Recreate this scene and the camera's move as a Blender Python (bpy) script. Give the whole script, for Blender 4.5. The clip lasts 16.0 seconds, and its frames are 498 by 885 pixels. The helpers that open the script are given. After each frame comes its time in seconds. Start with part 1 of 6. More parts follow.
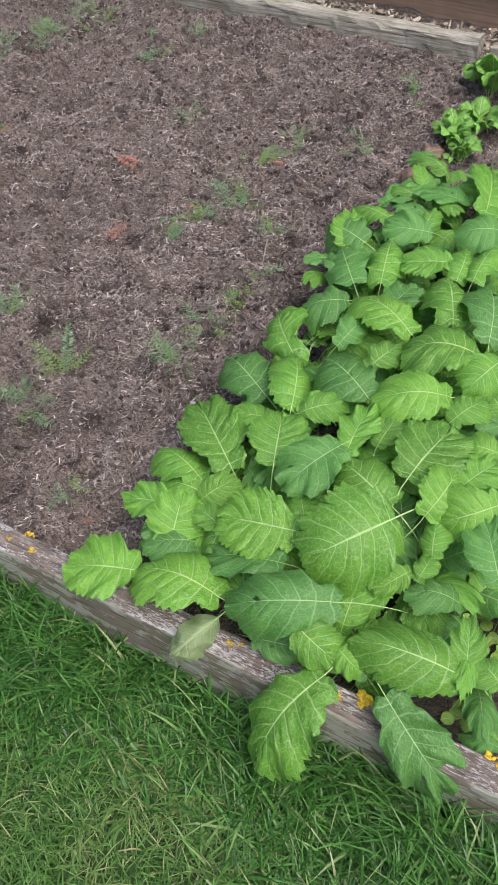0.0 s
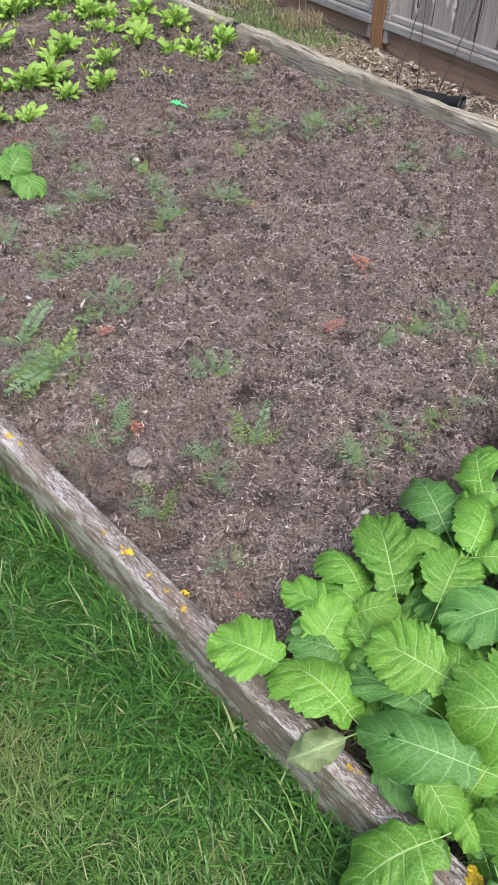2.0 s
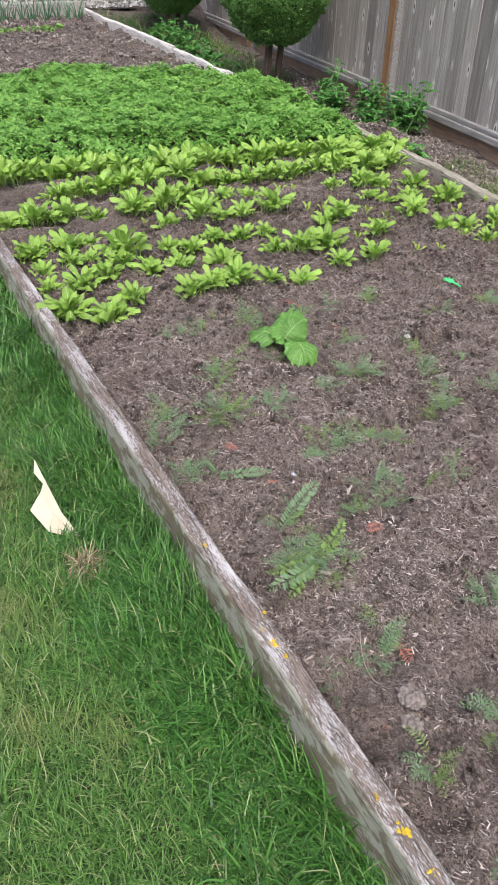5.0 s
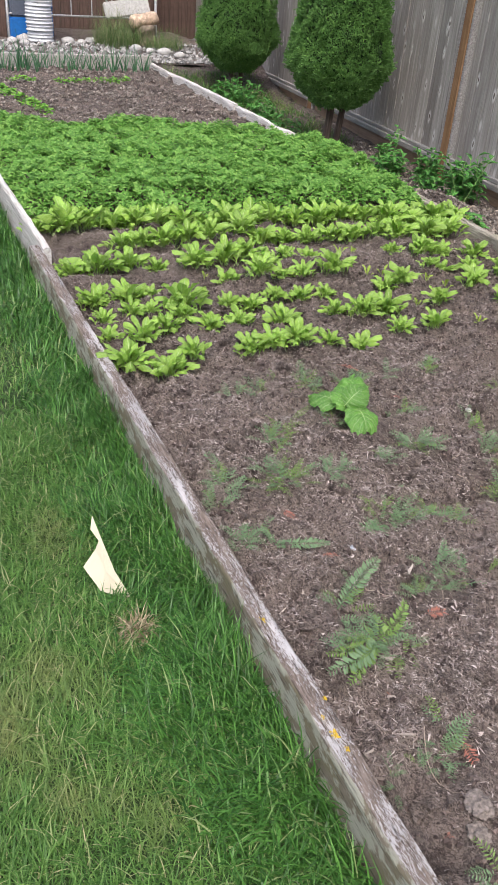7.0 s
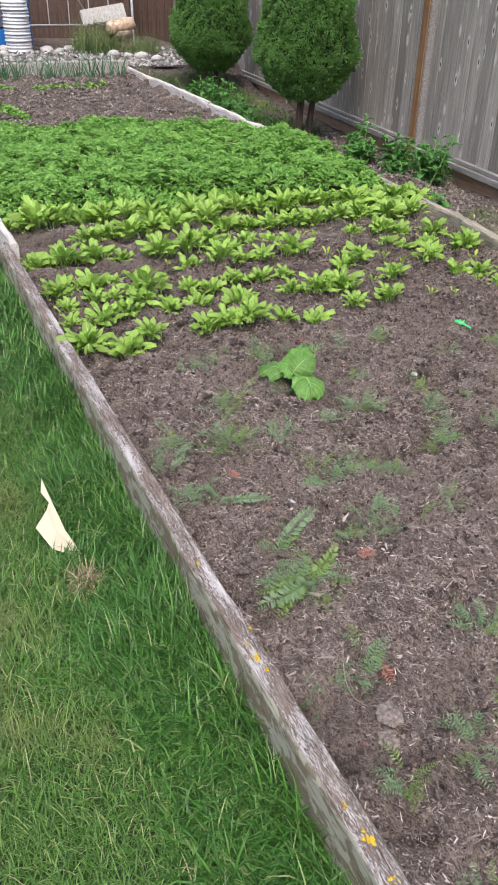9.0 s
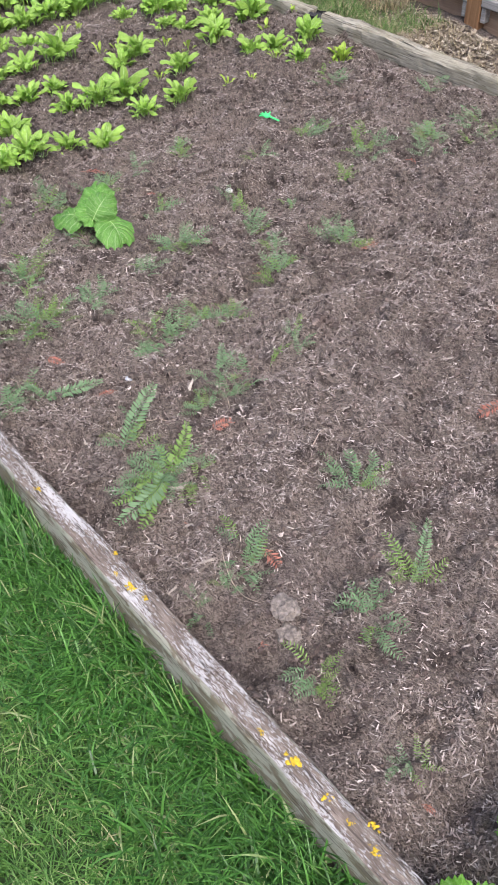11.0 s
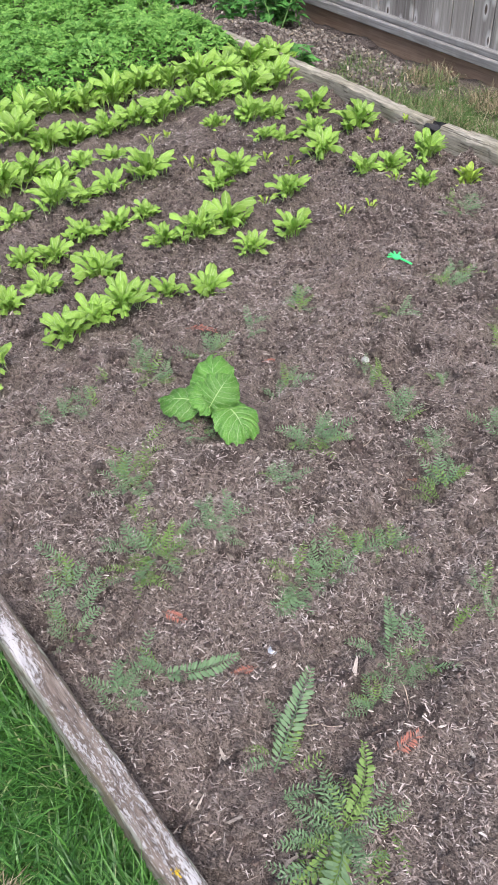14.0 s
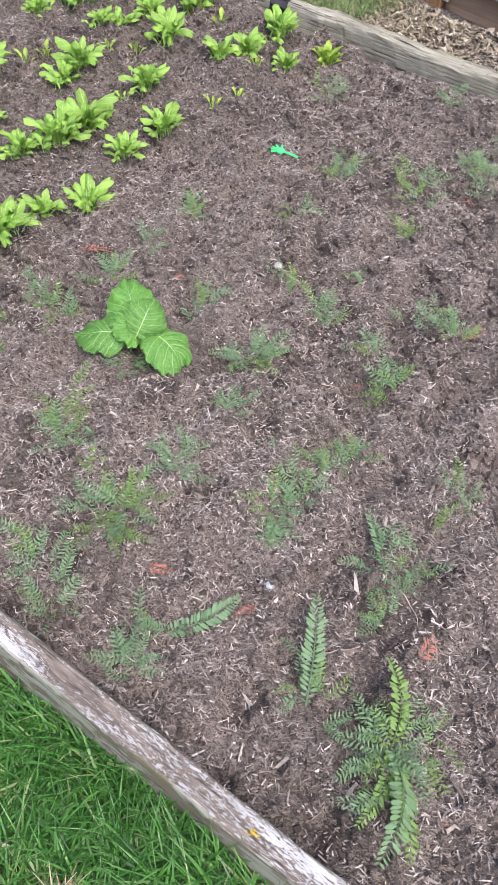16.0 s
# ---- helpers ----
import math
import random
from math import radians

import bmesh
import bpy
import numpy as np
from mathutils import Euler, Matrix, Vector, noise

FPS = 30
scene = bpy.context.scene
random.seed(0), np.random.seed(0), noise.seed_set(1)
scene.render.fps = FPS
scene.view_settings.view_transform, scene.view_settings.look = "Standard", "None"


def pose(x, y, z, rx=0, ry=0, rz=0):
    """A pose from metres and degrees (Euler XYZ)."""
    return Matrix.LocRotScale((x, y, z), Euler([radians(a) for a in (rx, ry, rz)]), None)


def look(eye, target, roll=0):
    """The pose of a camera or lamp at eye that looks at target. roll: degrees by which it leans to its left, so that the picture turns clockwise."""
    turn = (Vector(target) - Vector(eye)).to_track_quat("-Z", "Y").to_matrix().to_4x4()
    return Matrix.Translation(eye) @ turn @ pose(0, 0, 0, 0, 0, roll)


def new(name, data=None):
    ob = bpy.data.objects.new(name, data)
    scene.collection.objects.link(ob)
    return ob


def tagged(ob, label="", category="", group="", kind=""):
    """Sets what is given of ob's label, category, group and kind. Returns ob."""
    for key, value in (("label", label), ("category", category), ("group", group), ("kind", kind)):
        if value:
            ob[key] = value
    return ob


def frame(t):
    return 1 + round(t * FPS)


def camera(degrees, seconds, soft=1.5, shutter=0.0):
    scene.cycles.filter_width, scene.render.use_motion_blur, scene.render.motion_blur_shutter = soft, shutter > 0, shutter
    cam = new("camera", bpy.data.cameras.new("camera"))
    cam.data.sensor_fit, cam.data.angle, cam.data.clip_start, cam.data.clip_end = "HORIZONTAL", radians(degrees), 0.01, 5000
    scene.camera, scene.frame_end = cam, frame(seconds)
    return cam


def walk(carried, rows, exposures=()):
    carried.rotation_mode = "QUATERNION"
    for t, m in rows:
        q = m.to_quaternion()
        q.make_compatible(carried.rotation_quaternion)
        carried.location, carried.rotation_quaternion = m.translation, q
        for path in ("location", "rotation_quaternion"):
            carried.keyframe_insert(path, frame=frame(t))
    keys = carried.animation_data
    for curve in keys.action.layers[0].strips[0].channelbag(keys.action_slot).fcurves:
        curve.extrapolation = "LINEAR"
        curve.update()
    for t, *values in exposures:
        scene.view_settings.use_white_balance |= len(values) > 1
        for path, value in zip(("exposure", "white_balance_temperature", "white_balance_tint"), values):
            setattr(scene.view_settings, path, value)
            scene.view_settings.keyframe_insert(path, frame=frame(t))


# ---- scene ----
cam = camera(34.6, 16.0, soft=0.9)
PATH = [
    (0, (-0.441, -0.677, 1.2), (0.661, 0.034, -0.31), -4.8),
    (0.5, (-0.461, -0.633, 1.233), (0.594, 0.221, -0.236), -2.0),
    (1, (-0.477, -0.6, 1.255), (0.593, 0.363, -0.134), 1.6),
    (1.5, (-0.48, -0.6, 1.253), (0.559, 0.418, -0.119), 2.2),
    (2, (-0.482, -0.596, 1.253), (0.52, 0.455, -0.122), 1.8),
    (2.5, (-0.481, -0.591, 1.251), (0.498, 0.486, -0.121), 0.7),
    (3, (-0.5, -0.552, 1.272), (0.418, 0.609, -0.073), 1.1),
    (3.5, (-0.52, -0.515, 1.297), (0.318, 0.8, 0.044), 3.0),
    (4, (-0.507, -0.507, 1.286), (0.322, 0.836, 0.059), 3.6),
    (4.5, (-0.515, -0.392, 1.306), (0.319, 0.964, 0.095), 2.5),
    (5, (-0.553, -0.243, 1.292), (0.224, 1.199, 0.145), 1.9),
    (5.2, (-0.563, -0.218, 1.294), (0.202, 1.245, 0.164), 2.4),
    (7.3, (-0.624, -0.137, 1.306), (0.093, 1.419, 0.274), 5.5),
    (7.5, (-0.631, -0.135, 1.306), (0.049, 1.444, 0.284), 5.5),
    (8, (-0.612, -0.155, 1.297), (0.046, 1.436, 0.28), 4.9),
    (8.5, (-0.578, -0.213, 1.291), (0.122, 1.359, 0.271), 3.5),
    (9, (-0.508, -0.366, 1.287), (0.216, 1.175, 0.238), 1.5),
    (9.2, (-0.487, -0.44, 1.298), (0.277, 1.061, 0.22), 1.9),
    (11.3, (-0.261, -0.038, 1.281), (0.608, 1.018, -0.179), -2.7),
    (11.5, (-0.213, 0.009, 1.294), (0.596, 1.114, -0.163), -3.9),
    (12, (-0.203, 0.136, 1.313), (0.513, 1.303, -0.146), -3.3),
    (12.5, (-0.285, 0.326, 1.321), (0.592, 1.416, -0.108), -1.8),
    (13, (-0.308, 0.434, 1.325), (0.642, 1.508, -0.07), -1.0),
    (13.5, (-0.215, 0.495, 1.311), (0.643, 1.677, -0.055), -3.5),
    (14, (-0.146, 0.558, 1.305), (0.728, 1.727, -0.062), -2.8),
    (14.5, (-0.181, 0.683, 1.312), (0.855, 1.639, -0.107), -1.4),
    (15, (-0.22, 0.772, 1.302), (0.897, 1.583, -0.146), 0.2),
    (15.5, (-0.254, 0.813, 1.267), (0.826, 1.56, -0.241), 1.4),
    (16, (-0.261, 0.837, 1.277), (0.791, 1.556, -0.264), 2.9),
]
walk(cam, [(t, look(eye, target, roll)) for t, eye, target, roll in PATH],
     exposures=[(0.0, 0.74, 6150, 11), (0.7, 0.98, 6150, 11), (4.0, 1.0, 6150, 11), (5.2, 0.9, 6200, 11), (9.0, 0.85, 6250, 12), (11.5, 1.08, 6050, 12), (12.5, 1.06, 6050, 12), (13.5, 0.96, 6050, 11), (14.5, 1.13, 6000, 11), (16.0, 1.2, 5950, 11)])

# ---- overcast daylight ----
world = bpy.data.worlds.new("sky")
scene.world = world
world.use_nodes = True
wt = world.node_tree
sky = wt.nodes.new("ShaderNodeTexSky")
sky.sky_type = "NISHITA"
sky.sun_disc = False
sky.sun_elevation = radians(58)
sky.sun_rotation = radians(200)
sky.altitude = 50
sky.air_density = 1.0
sky.dust_density = 6.0
sky.ozone_density = 1.0
wt.links.new(sky.outputs[0], wt.nodes["Background"].inputs[0])
wt.nodes["Background"].inputs[1].default_value = 0.13
sun_data = bpy.data.lights.new("sun", "SUN")
sun_data.energy = 1.3
sun_data.angle = radians(35)
sun_data.color = (1.0, 0.975, 0.95)
sun = new("sun", sun_data)
sun.matrix_world = look((-3, -5, 10), (0, 0, 0))

# ---- tools ----
class Shader:
    """A small wrapper for building node materials."""

    def __init__(self, name):
        self.mat = bpy.data.materials.new(name)
        self.mat.use_nodes = True
        self.tree = self.mat.node_tree
        self.bsdf = self.tree.nodes["Principled BSDF"]
        self.out = self.tree.nodes["Material Output"]

    def put(self, socket, value):
        if isinstance(value, bpy.types.NodeSocket):
            self.tree.links.new(value, socket)
        elif isinstance(value, (tuple, list)) and len(value) == 3 and socket.type == "RGBA":
            socket.default_value = (*value, 1)
        else:
            socket.default_value = value

    def coords(self, kind="Object"):
        return self.tree.nodes.new("ShaderNodeTexCoord").outputs[kind]

    def uv(self):
        return self.tree.nodes.new("ShaderNodeUVMap").outputs[0]

    def stretch(self, vector, scale):
        n = self.tree.nodes.new("ShaderNodeMapping")
        self.put(n.inputs["Vector"], vector)
        n.inputs["Scale"].default_value = scale
        return n.outputs[0]

    def noise(self, vector, scale, detail=4.0, rough=0.55, warp=0.0):
        n = self.tree.nodes.new("ShaderNodeTexNoise")
        self.put(n.inputs["Vector"], vector)
        n.inputs["Scale"].default_value = scale
        n.inputs["Detail"].default_value = detail
        n.inputs["Roughness"].default_value = rough
        n.inputs["Distortion"].default_value = warp
        return n.outputs["Fac"]

    def voronoi(self, vector, scale, out="Distance"):
        n = self.tree.nodes.new("ShaderNodeTexVoronoi")
        self.put(n.inputs["Vector"], vector)
        n.inputs["Scale"].default_value = scale
        return n.outputs[out]

    def voronoi_edge(self, vector, scale):
        n = self.tree.nodes.new("ShaderNodeTexVoronoi")
        n.feature = "DISTANCE_TO_EDGE"
        self.put(n.inputs["Vector"], vector)
        n.inputs["Scale"].default_value = scale
        return n.outputs["Distance"]

    def math(self, op, a, b=0.0, c=0.0):
        n = self.tree.nodes.new("ShaderNodeMath")
        n.operation = op
        for i, v in enumerate((a, b, c)):
            self.put(n.inputs[i], v)
        return n.outputs[0]

    def ramp(self, fac, *stops):
        n = self.tree.nodes.new("ShaderNodeValToRGB")
        self.put(n.inputs[0], fac)
        el = n.color_ramp.elements
        while len(el) < len(stops):
            el.new(0.5)
        for e, (p, c) in zip(el, stops):
            e.position = p
            e.color = (*c, 1) if isinstance(c, tuple) else (c, c, c, 1)
        return n.outputs[0]

    def mix(self, fac, a, b, blend="MIX"):
        n = self.tree.nodes.new("ShaderNodeMix")
        n.data_type = "RGBA"
        n.blend_type = blend
        self.put(n.inputs[0], fac)
        self.put(n.inputs[6], a)
        self.put(n.inputs[7], b)
        return n.outputs[2]

    def split(self, vector):
        n = self.tree.nodes.new("ShaderNodeSeparateXYZ")
        self.put(n.inputs[0], vector)
        return n.outputs

    def island(self):
        return self.tree.nodes.new("ShaderNodeNewGeometry").outputs["Random Per Island"]

    def normal_z(self):
        g = self.tree.nodes.new("ShaderNodeNewGeometry")
        return self.split(g.outputs["Normal"])[2]

    def each(self):
        return self.tree.nodes.new("ShaderNodeObjectInfo").outputs["Random"]

    def bump(self, height, strength=0.5, distance=0.01):
        n = self.tree.nodes.new("ShaderNodeBump")
        self.put(n.inputs["Height"], height)
        n.inputs["Strength"].default_value = strength
        n.inputs["Distance"].default_value = distance
        self.put(self.bsdf.inputs["Normal"], n.outputs[0])
        return n.outputs[0]

    def done(self, color, rough=0.8, metal=0.0, through_light=0.0, gloss=0.4):
        self.put(self.bsdf.inputs["Base Color"], color)
        self.put(self.bsdf.inputs["Roughness"], rough)
        self.bsdf.inputs["Metallic"].default_value = metal
        self.bsdf.inputs["Specular IOR Level"].default_value = gloss
        if through_light:
            t = self.tree.nodes.new("ShaderNodeBsdfTranslucent")
            self.put(t.inputs[0], color)
            m = self.tree.nodes.new("ShaderNodeMixShader")
            m.inputs[0].default_value = through_light
            self.tree.links.new(self.bsdf.outputs[0], m.inputs[1])
            self.tree.links.new(t.outputs[0], m.inputs[2])
            self.tree.links.new(m.outputs[0], self.out.inputs[0])
        return self.mat


# ---- materials ----
def soil_material():
    """Dark crumb under a felt of fine wood fibres lying every way."""
    s = Shader("soil")
    p = s.coords()
    big = s.noise(p, 3.2, 3)
    mid = s.noise(p, 60, 5, 0.65)
    fine = s.noise(p, 300, 4, 0.7)
    c = s.ramp(mid, (0.35, (0.03, 0.0225, 0.02)), (0.5, (0.118, 0.093, 0.081)), (0.68, (0.25, 0.2, 0.177)))
    h = s.math("ADD", s.math("MULTIPLY", mid, 0.8), s.math("MULTIPLY", fine, 0.8))
    for i, (turn, tone) in enumerate(((15, (0.22, 0.177, 0.153)), (75, (0.34, 0.28, 0.243)), (135, (0.27, 0.22, 0.19)), (105, (0.14, 0.11, 0.096)), (48, (0.3, 0.245, 0.212)))):
        n = s.tree.nodes.new("ShaderNodeMapping")
        s.put(n.inputs["Vector"], p)
        n.inputs["Rotation"].default_value = (0, 0, radians(turn))
        n.inputs["Location"].default_value = (i * 3.3, i * 1.7, 0)
        fibre = s.noise(s.stretch(n.outputs[0], (95, 330, 60)), 1.0, 2, 0.5, 0.8)
        lie = s.ramp(fibre, (0.545, 0.0), (0.58, 1.0))
        c = s.mix(lie, c, tone)
        h = s.math("ADD", h, s.math("MULTIPLY", lie, 0.35))
    c = s.mix(s.ramp(big, (0.45, 0.0), (0.68, 0.42)), c, (0.05, 0.037, 0.032))
    damp = s.noise(p, 13, 5, 0.62, 0.4)
    c = s.mix(s.ramp(damp, (0.54, 0.0), (0.66, 0.75)), c, (0.04, 0.029, 0.026))
    c = s.mix(s.ramp(fine, (0.52, 0.0), (0.72, 0.6)), c, (0.035, 0.026, 0.023))
    s.bump(h, 1.0, 0.006)
    return s.done(c, 0.92, gloss=0.2)


def chip_material(name, dark, middle, pale):
    s = Shader(name)
    p = s.coords()
    r = s.island()
    c = s.ramp(r, (0.0, dark), (0.4, middle), (0.72, middle), (0.9, pale), (1.0, pale))
    c = s.mix(s.ramp(s.noise(p, 420, 3), (0.35, 0.0), (0.7, 0.55)), c, dark)
    s.bump(s.noise(p, 900, 3), 0.4, 0.001)
    return s.done(c, 0.85, gloss=0.25)


def old_paint_wood():
    """Weathered grey timber with flaking white paint and algae on its flanks."""
    s = Shader("weathered_painted_timber")
    p = s.coords()
    grain = s.noise(s.stretch(p, (75, 9.0, 75)), 2.2, 8, 0.7, 0.4)
    crack = s.noise(s.stretch(p, (120, 7.0, 120)), 1.6, 7, 0.66, 0.3)
    flake = s.noise(s.stretch(p, (300, 75, 300)), 1.3, 9, 0.74, 0.6)
    patch = s.noise(s.stretch(p, (26, 5, 26)), 1.0, 6, 0.66)
    wood = s.ramp(grain, (0.28, (0.075, 0.058, 0.048)), (0.5, (0.19, 0.15, 0.125)), (0.72, (0.34, 0.285, 0.245)))
    up = s.ramp(s.normal_z(), (0.6, 0.0), (0.85, 1.0))
    moss = s.ramp(s.noise(p, 16, 5, 0.65), (0.42, 0.0), (0.62, 0.65))
    side = s.mix(moss, s.mix(0.6, wood, (0.2, 0.175, 0.13)), (0.17, 0.155, 0.085))
    lichen = s.ramp(s.math("ADD", s.noise(s.stretch(p, (20, 13, 26)), 1.0, 8, 0.72), s.math("MULTIPLY", patch, 0.35)), (0.65, 0.0), (0.69, 1.0))
    side = s.mix(lichen, side, (0.35, 0.345, 0.28))
    base = s.mix(up, side, wood)
    white = s.ramp(s.math("ADD", flake, s.math("MULTIPLY", s.math("SUBTRACT", patch, 0.5), 0.7)), (0.518, 0.0), (0.538, 1.0))
    white = s.math("MULTIPLY", white, up)
    base = s.mix(white, base, (0.52, 0.495, 0.49))
    base = s.mix(s.ramp(crack, (0.36, 0.8), (0.46, 0.0)), base, (0.045, 0.036, 0.03))
    h = s.math("ADD", s.math("MULTIPLY", crack, 1.2), s.math("ADD", grain, s.math("MULTIPLY", white, 0.5)))
    s.bump(h, 0.9, 0.004)
    return s.done(base, 0.85, gloss=0.25)


def timber_material(name, dark, middle, pale, moss=0.4):
    s = Shader(name)
    p = s.coords()
    grain = s.noise(s.stretch(p, (45, 2.6, 60)), 2.0, 6, 0.62, 0.5)
    crack = s.noise(s.stretch(p, (70, 1.8, 90)), 1.5, 5, 0.6)
    c = s.ramp(grain, (0.3, dark), (0.5, middle), (0.72, pale))
    c = s.mix(s.ramp(s.noise(p, 9, 5, 0.65), (0.45, 0.0), (0.7, moss)), c, (0.13, 0.115, 0.06))
    c = s.mix(s.ramp(crack, (0.34, 0.85), (0.43, 0.0)), c, (0.05, 0.04, 0.034))
    s.bump(s.math("ADD", grain, crack), 0.8, 0.004)
    return s.done(c, 0.88, gloss=0.2)


def fence_material():
    """Silvered cedar boards: upright grain, pale knots with dark rims."""
    s = Shader("silvered_cedar")
    p = s.coords()
    r = s.each()
    shift = s.tree.nodes.new("ShaderNodeVectorMath")
    shift.operation = "ADD"
    s.put(shift.inputs[0], p)
    cmb = s.tree.nodes.new("ShaderNodeCombineXYZ")
    s.put(cmb.inputs[0], s.math("MULTIPLY", r, 37.0))
    s.put(cmb.inputs[2], s.math("MULTIPLY", r, 91.0))
    s.put(shift.inputs[1], cmb.outputs[0])
    q = shift.outputs[0]
    knot = s.voronoi(s.stretch(q, (12.0, 0.01, 4.6)), 1.0)
    grain = s.noise(s.stretch(q, (48, 48, 1.7)), 1.6, 6, 0.62, 0.5)
    streak = s.noise(s.stretch(q, (11, 11, 0.8)), 1.3, 4, 0.6)
    c = s.ramp(grain, (0.3, (0.225, 0.206, 0.185)), (0.52, (0.38, 0.353, 0.322)), (0.72, (0.52, 0.492, 0.455)))
    c = s.mix(s.ramp(streak, (0.35, 0.0), (0.68, 0.6)), c, (0.22, 0.187, 0.17))
    tone = s.ramp(r, (0.0, 0.62), (1.0, 1.1))
    c = s.mix(1.0, c, tone, "MULTIPLY")
    c = s.mix(s.ramp(knot, (0.1, 0.0), (0.12, 0.85), (0.18, 0.55), (0.27, 0.0)), c, (0.6, 0.57, 0.54))
    c = s.mix(s.ramp(knot, (0.06, 1.0), (0.11, 0.0)), c, (0.09, 0.065, 0.05))
    s.bump(s.math("ADD", grain, s.ramp(knot, (0.0, 1.0), (0.12, 0.0))), 0.6, 0.003)
    return s.done(c, 0.82, gloss=0.25)


def grain_wood(name, dark, pale, along=2):
    s = Shader(name)
    p = s.coords()
    sc = [46.0, 46.0, 46.0]
    sc[along] = 1.8
    grain = s.noise(s.stretch(p, tuple(sc)), 1.6, 6, 0.62, 0.5)
    c = s.ramp(grain, (0.3, dark), (0.7, pale))
    c = s.mix(s.ramp(s.noise(p, 8, 4, 0.6), (0.45, 0.0), (0.7, 0.5)), c, dark)
    s.bump(grain, 0.6, 0.003)
    return s.done(c, 0.8, gloss=0.25)


def plain(name, color, rough=0.6, metal=0.0, spread=0.18, scale=30.0):
    s = Shader(name)
    p = s.coords()
    n = s.noise(p, scale, 5, 0.6)
    lo = tuple(max(0.0, v * (1 - spread)) for v in color)
    hi = tuple(min(1.0, v * (1 + spread)) for v in color)
    s.bump(s.noise(p, scale * 4, 3), 0.2, 0.002)
    return s.done(s.ramp(n, (0.3, lo), (0.7, hi)), rough, metal)


def blade_material(name, stops, through_light=0.3, rough=0.5, grain=300.0, worn=None):
    s = Shader(name)
    r = s.island()
    c = s.ramp(r, *stops)
    p = s.coords()
    c = s.mix(s.ramp(s.noise(p, grain, 2), (0.4, 0.0), (0.75, 0.25)), c, stops[0][1])
    if worn:   # yellowed spots in the turf
        c = s.mix(s.ramp(s.noise(p, 3.4, 4, 0.6), (0.5, 0.0), (0.72, 0.75)), c, worn)
    return s.done(c, rough, through_light=through_light, gloss=0.35)


def leaf_material(name, low, high, vein, veins=6.0, slant=0.9, through_light=0.28, rib=0.035, depth=0.5, rough=0.42):
    """A leaf with a midrib, slanting side veins and blistered tissue; u runs across (0..1), v along."""
    s = Shader(name)
    uv = s.split(s.uv())
    across = s.math("ABSOLUTE", s.math("SUBTRACT", s.math("MULTIPLY", uv[0], 2.0), 1.0))
    p = s.coords()
    wob = s.math("MULTIPLY", s.math("SUBTRACT", s.noise(p, 4.0, 2), 0.5), 0.09)
    way = s.math("ADD", s.math("SUBTRACT", uv[1], s.math("MULTIPLY", across, slant / veins * 2.0)), wob)
    saw = s.math("ABSOLUTE", s.math("SUBTRACT", s.math("FRACT", s.math("MULTIPLY", way, veins)), 0.5))
    side = s.ramp(saw, (0.0, 1.0), (0.025, 0.85), (0.07, 0.0))
    side = s.math("MULTIPLY", side, s.math("SUBTRACT", 1.0, s.math("MULTIPLY", across, 0.6)))
    mid = s.ramp(across, (0.0, 1.0), (rib, 0.9), (rib * 2.2, 0.0))
    net = s.ramp(s.voronoi(s.stretch(p, (1, 1, 0.3)), 26.0), (0.0, 1.0), (0.6, 0.0))
    blotch = s.noise(p, 4.0, 4, 0.6)
    fine = s.noise(p, 30, 4, 0.65)
    c = s.mix(s.ramp(blotch, (0.3, 0.0), (0.72, 1.0)), low, high)
    tone = s.ramp(s.each(), (0.0, 0.8), (0.5, 1.0), (1.0, 1.16))
    c = s.mix(1.0, c, tone, "MULTIPLY")
    c = s.mix(s.ramp(fine, (0.4, 0.0), (0.75, 0.22)), c, low)
    c = s.mix(s.ramp(s.voronoi_edge(p, 17.0), (0.0, 0.32), (0.07, 0.0)), c, vein)
    c = s.mix(s.math("MULTIPLY", side, 0.62), c, vein)
    c = s.mix(s.math("MULTIPLY", mid, 0.85), c, vein)
    h = s.math("SUBTRACT", s.math("ADD", s.math("MULTIPLY", net, -0.25), s.math("MULTIPLY", fine, 0.6)), s.math("MULTIPLY", s.math("ADD", side, mid), 0.3))
    s.bump(h, depth, 0.006)
    return s.done(c, rough, through_light=through_light, gloss=0.4)


def pale_stone():
    s = Shader("pale_pebble")
    c = s.ramp(s.island(), (0.0, (0.07, 0.066, 0.062)), (0.5, (0.19, 0.185, 0.175)), (1.0, (0.46, 0.45, 0.43)))
    p = s.coords()
    c = s.mix(s.ramp(s.noise(p, 40, 4), (0.45, 0.0), (0.7, 0.5)), c, (0.22, 0.2, 0.18))
    s.bump(s.noise(p, 120, 3), 0.4, 0.003)
    return s.done(c, 0.8)


SOIL = soil_material()
CLOD = chip_material("dark_clod", (0.04, 0.029, 0.026), (0.105, 0.079, 0.069), (0.22, 0.17, 0.148))
CHIP = chip_material("mulch_chip", (0.105, 0.082, 0.073), (0.325, 0.268, 0.241), (0.6, 0.53, 0.485))
BARK = chip_material("bark_chip", (0.15, 0.12, 0.09), (0.33, 0.275, 0.21), (0.6, 0.53, 0.43))
OLD_TIMBER = old_paint_wood()
FAR_TIMBER = timber_material("grey_timber", (0.16, 0.145, 0.112), (0.3, 0.275, 0.222), (0.45, 0.42, 0.36))
WHITE_TIMBER = timber_material("bleached_timber", (0.34, 0.31, 0.28), (0.55, 0.52, 0.49), (0.7, 0.68, 0.65), 0.15)
CHARRED = plain("charred_wood", (0.025, 0.024, 0.026), 0.8, spread=0.5)
CEDAR = fence_material()
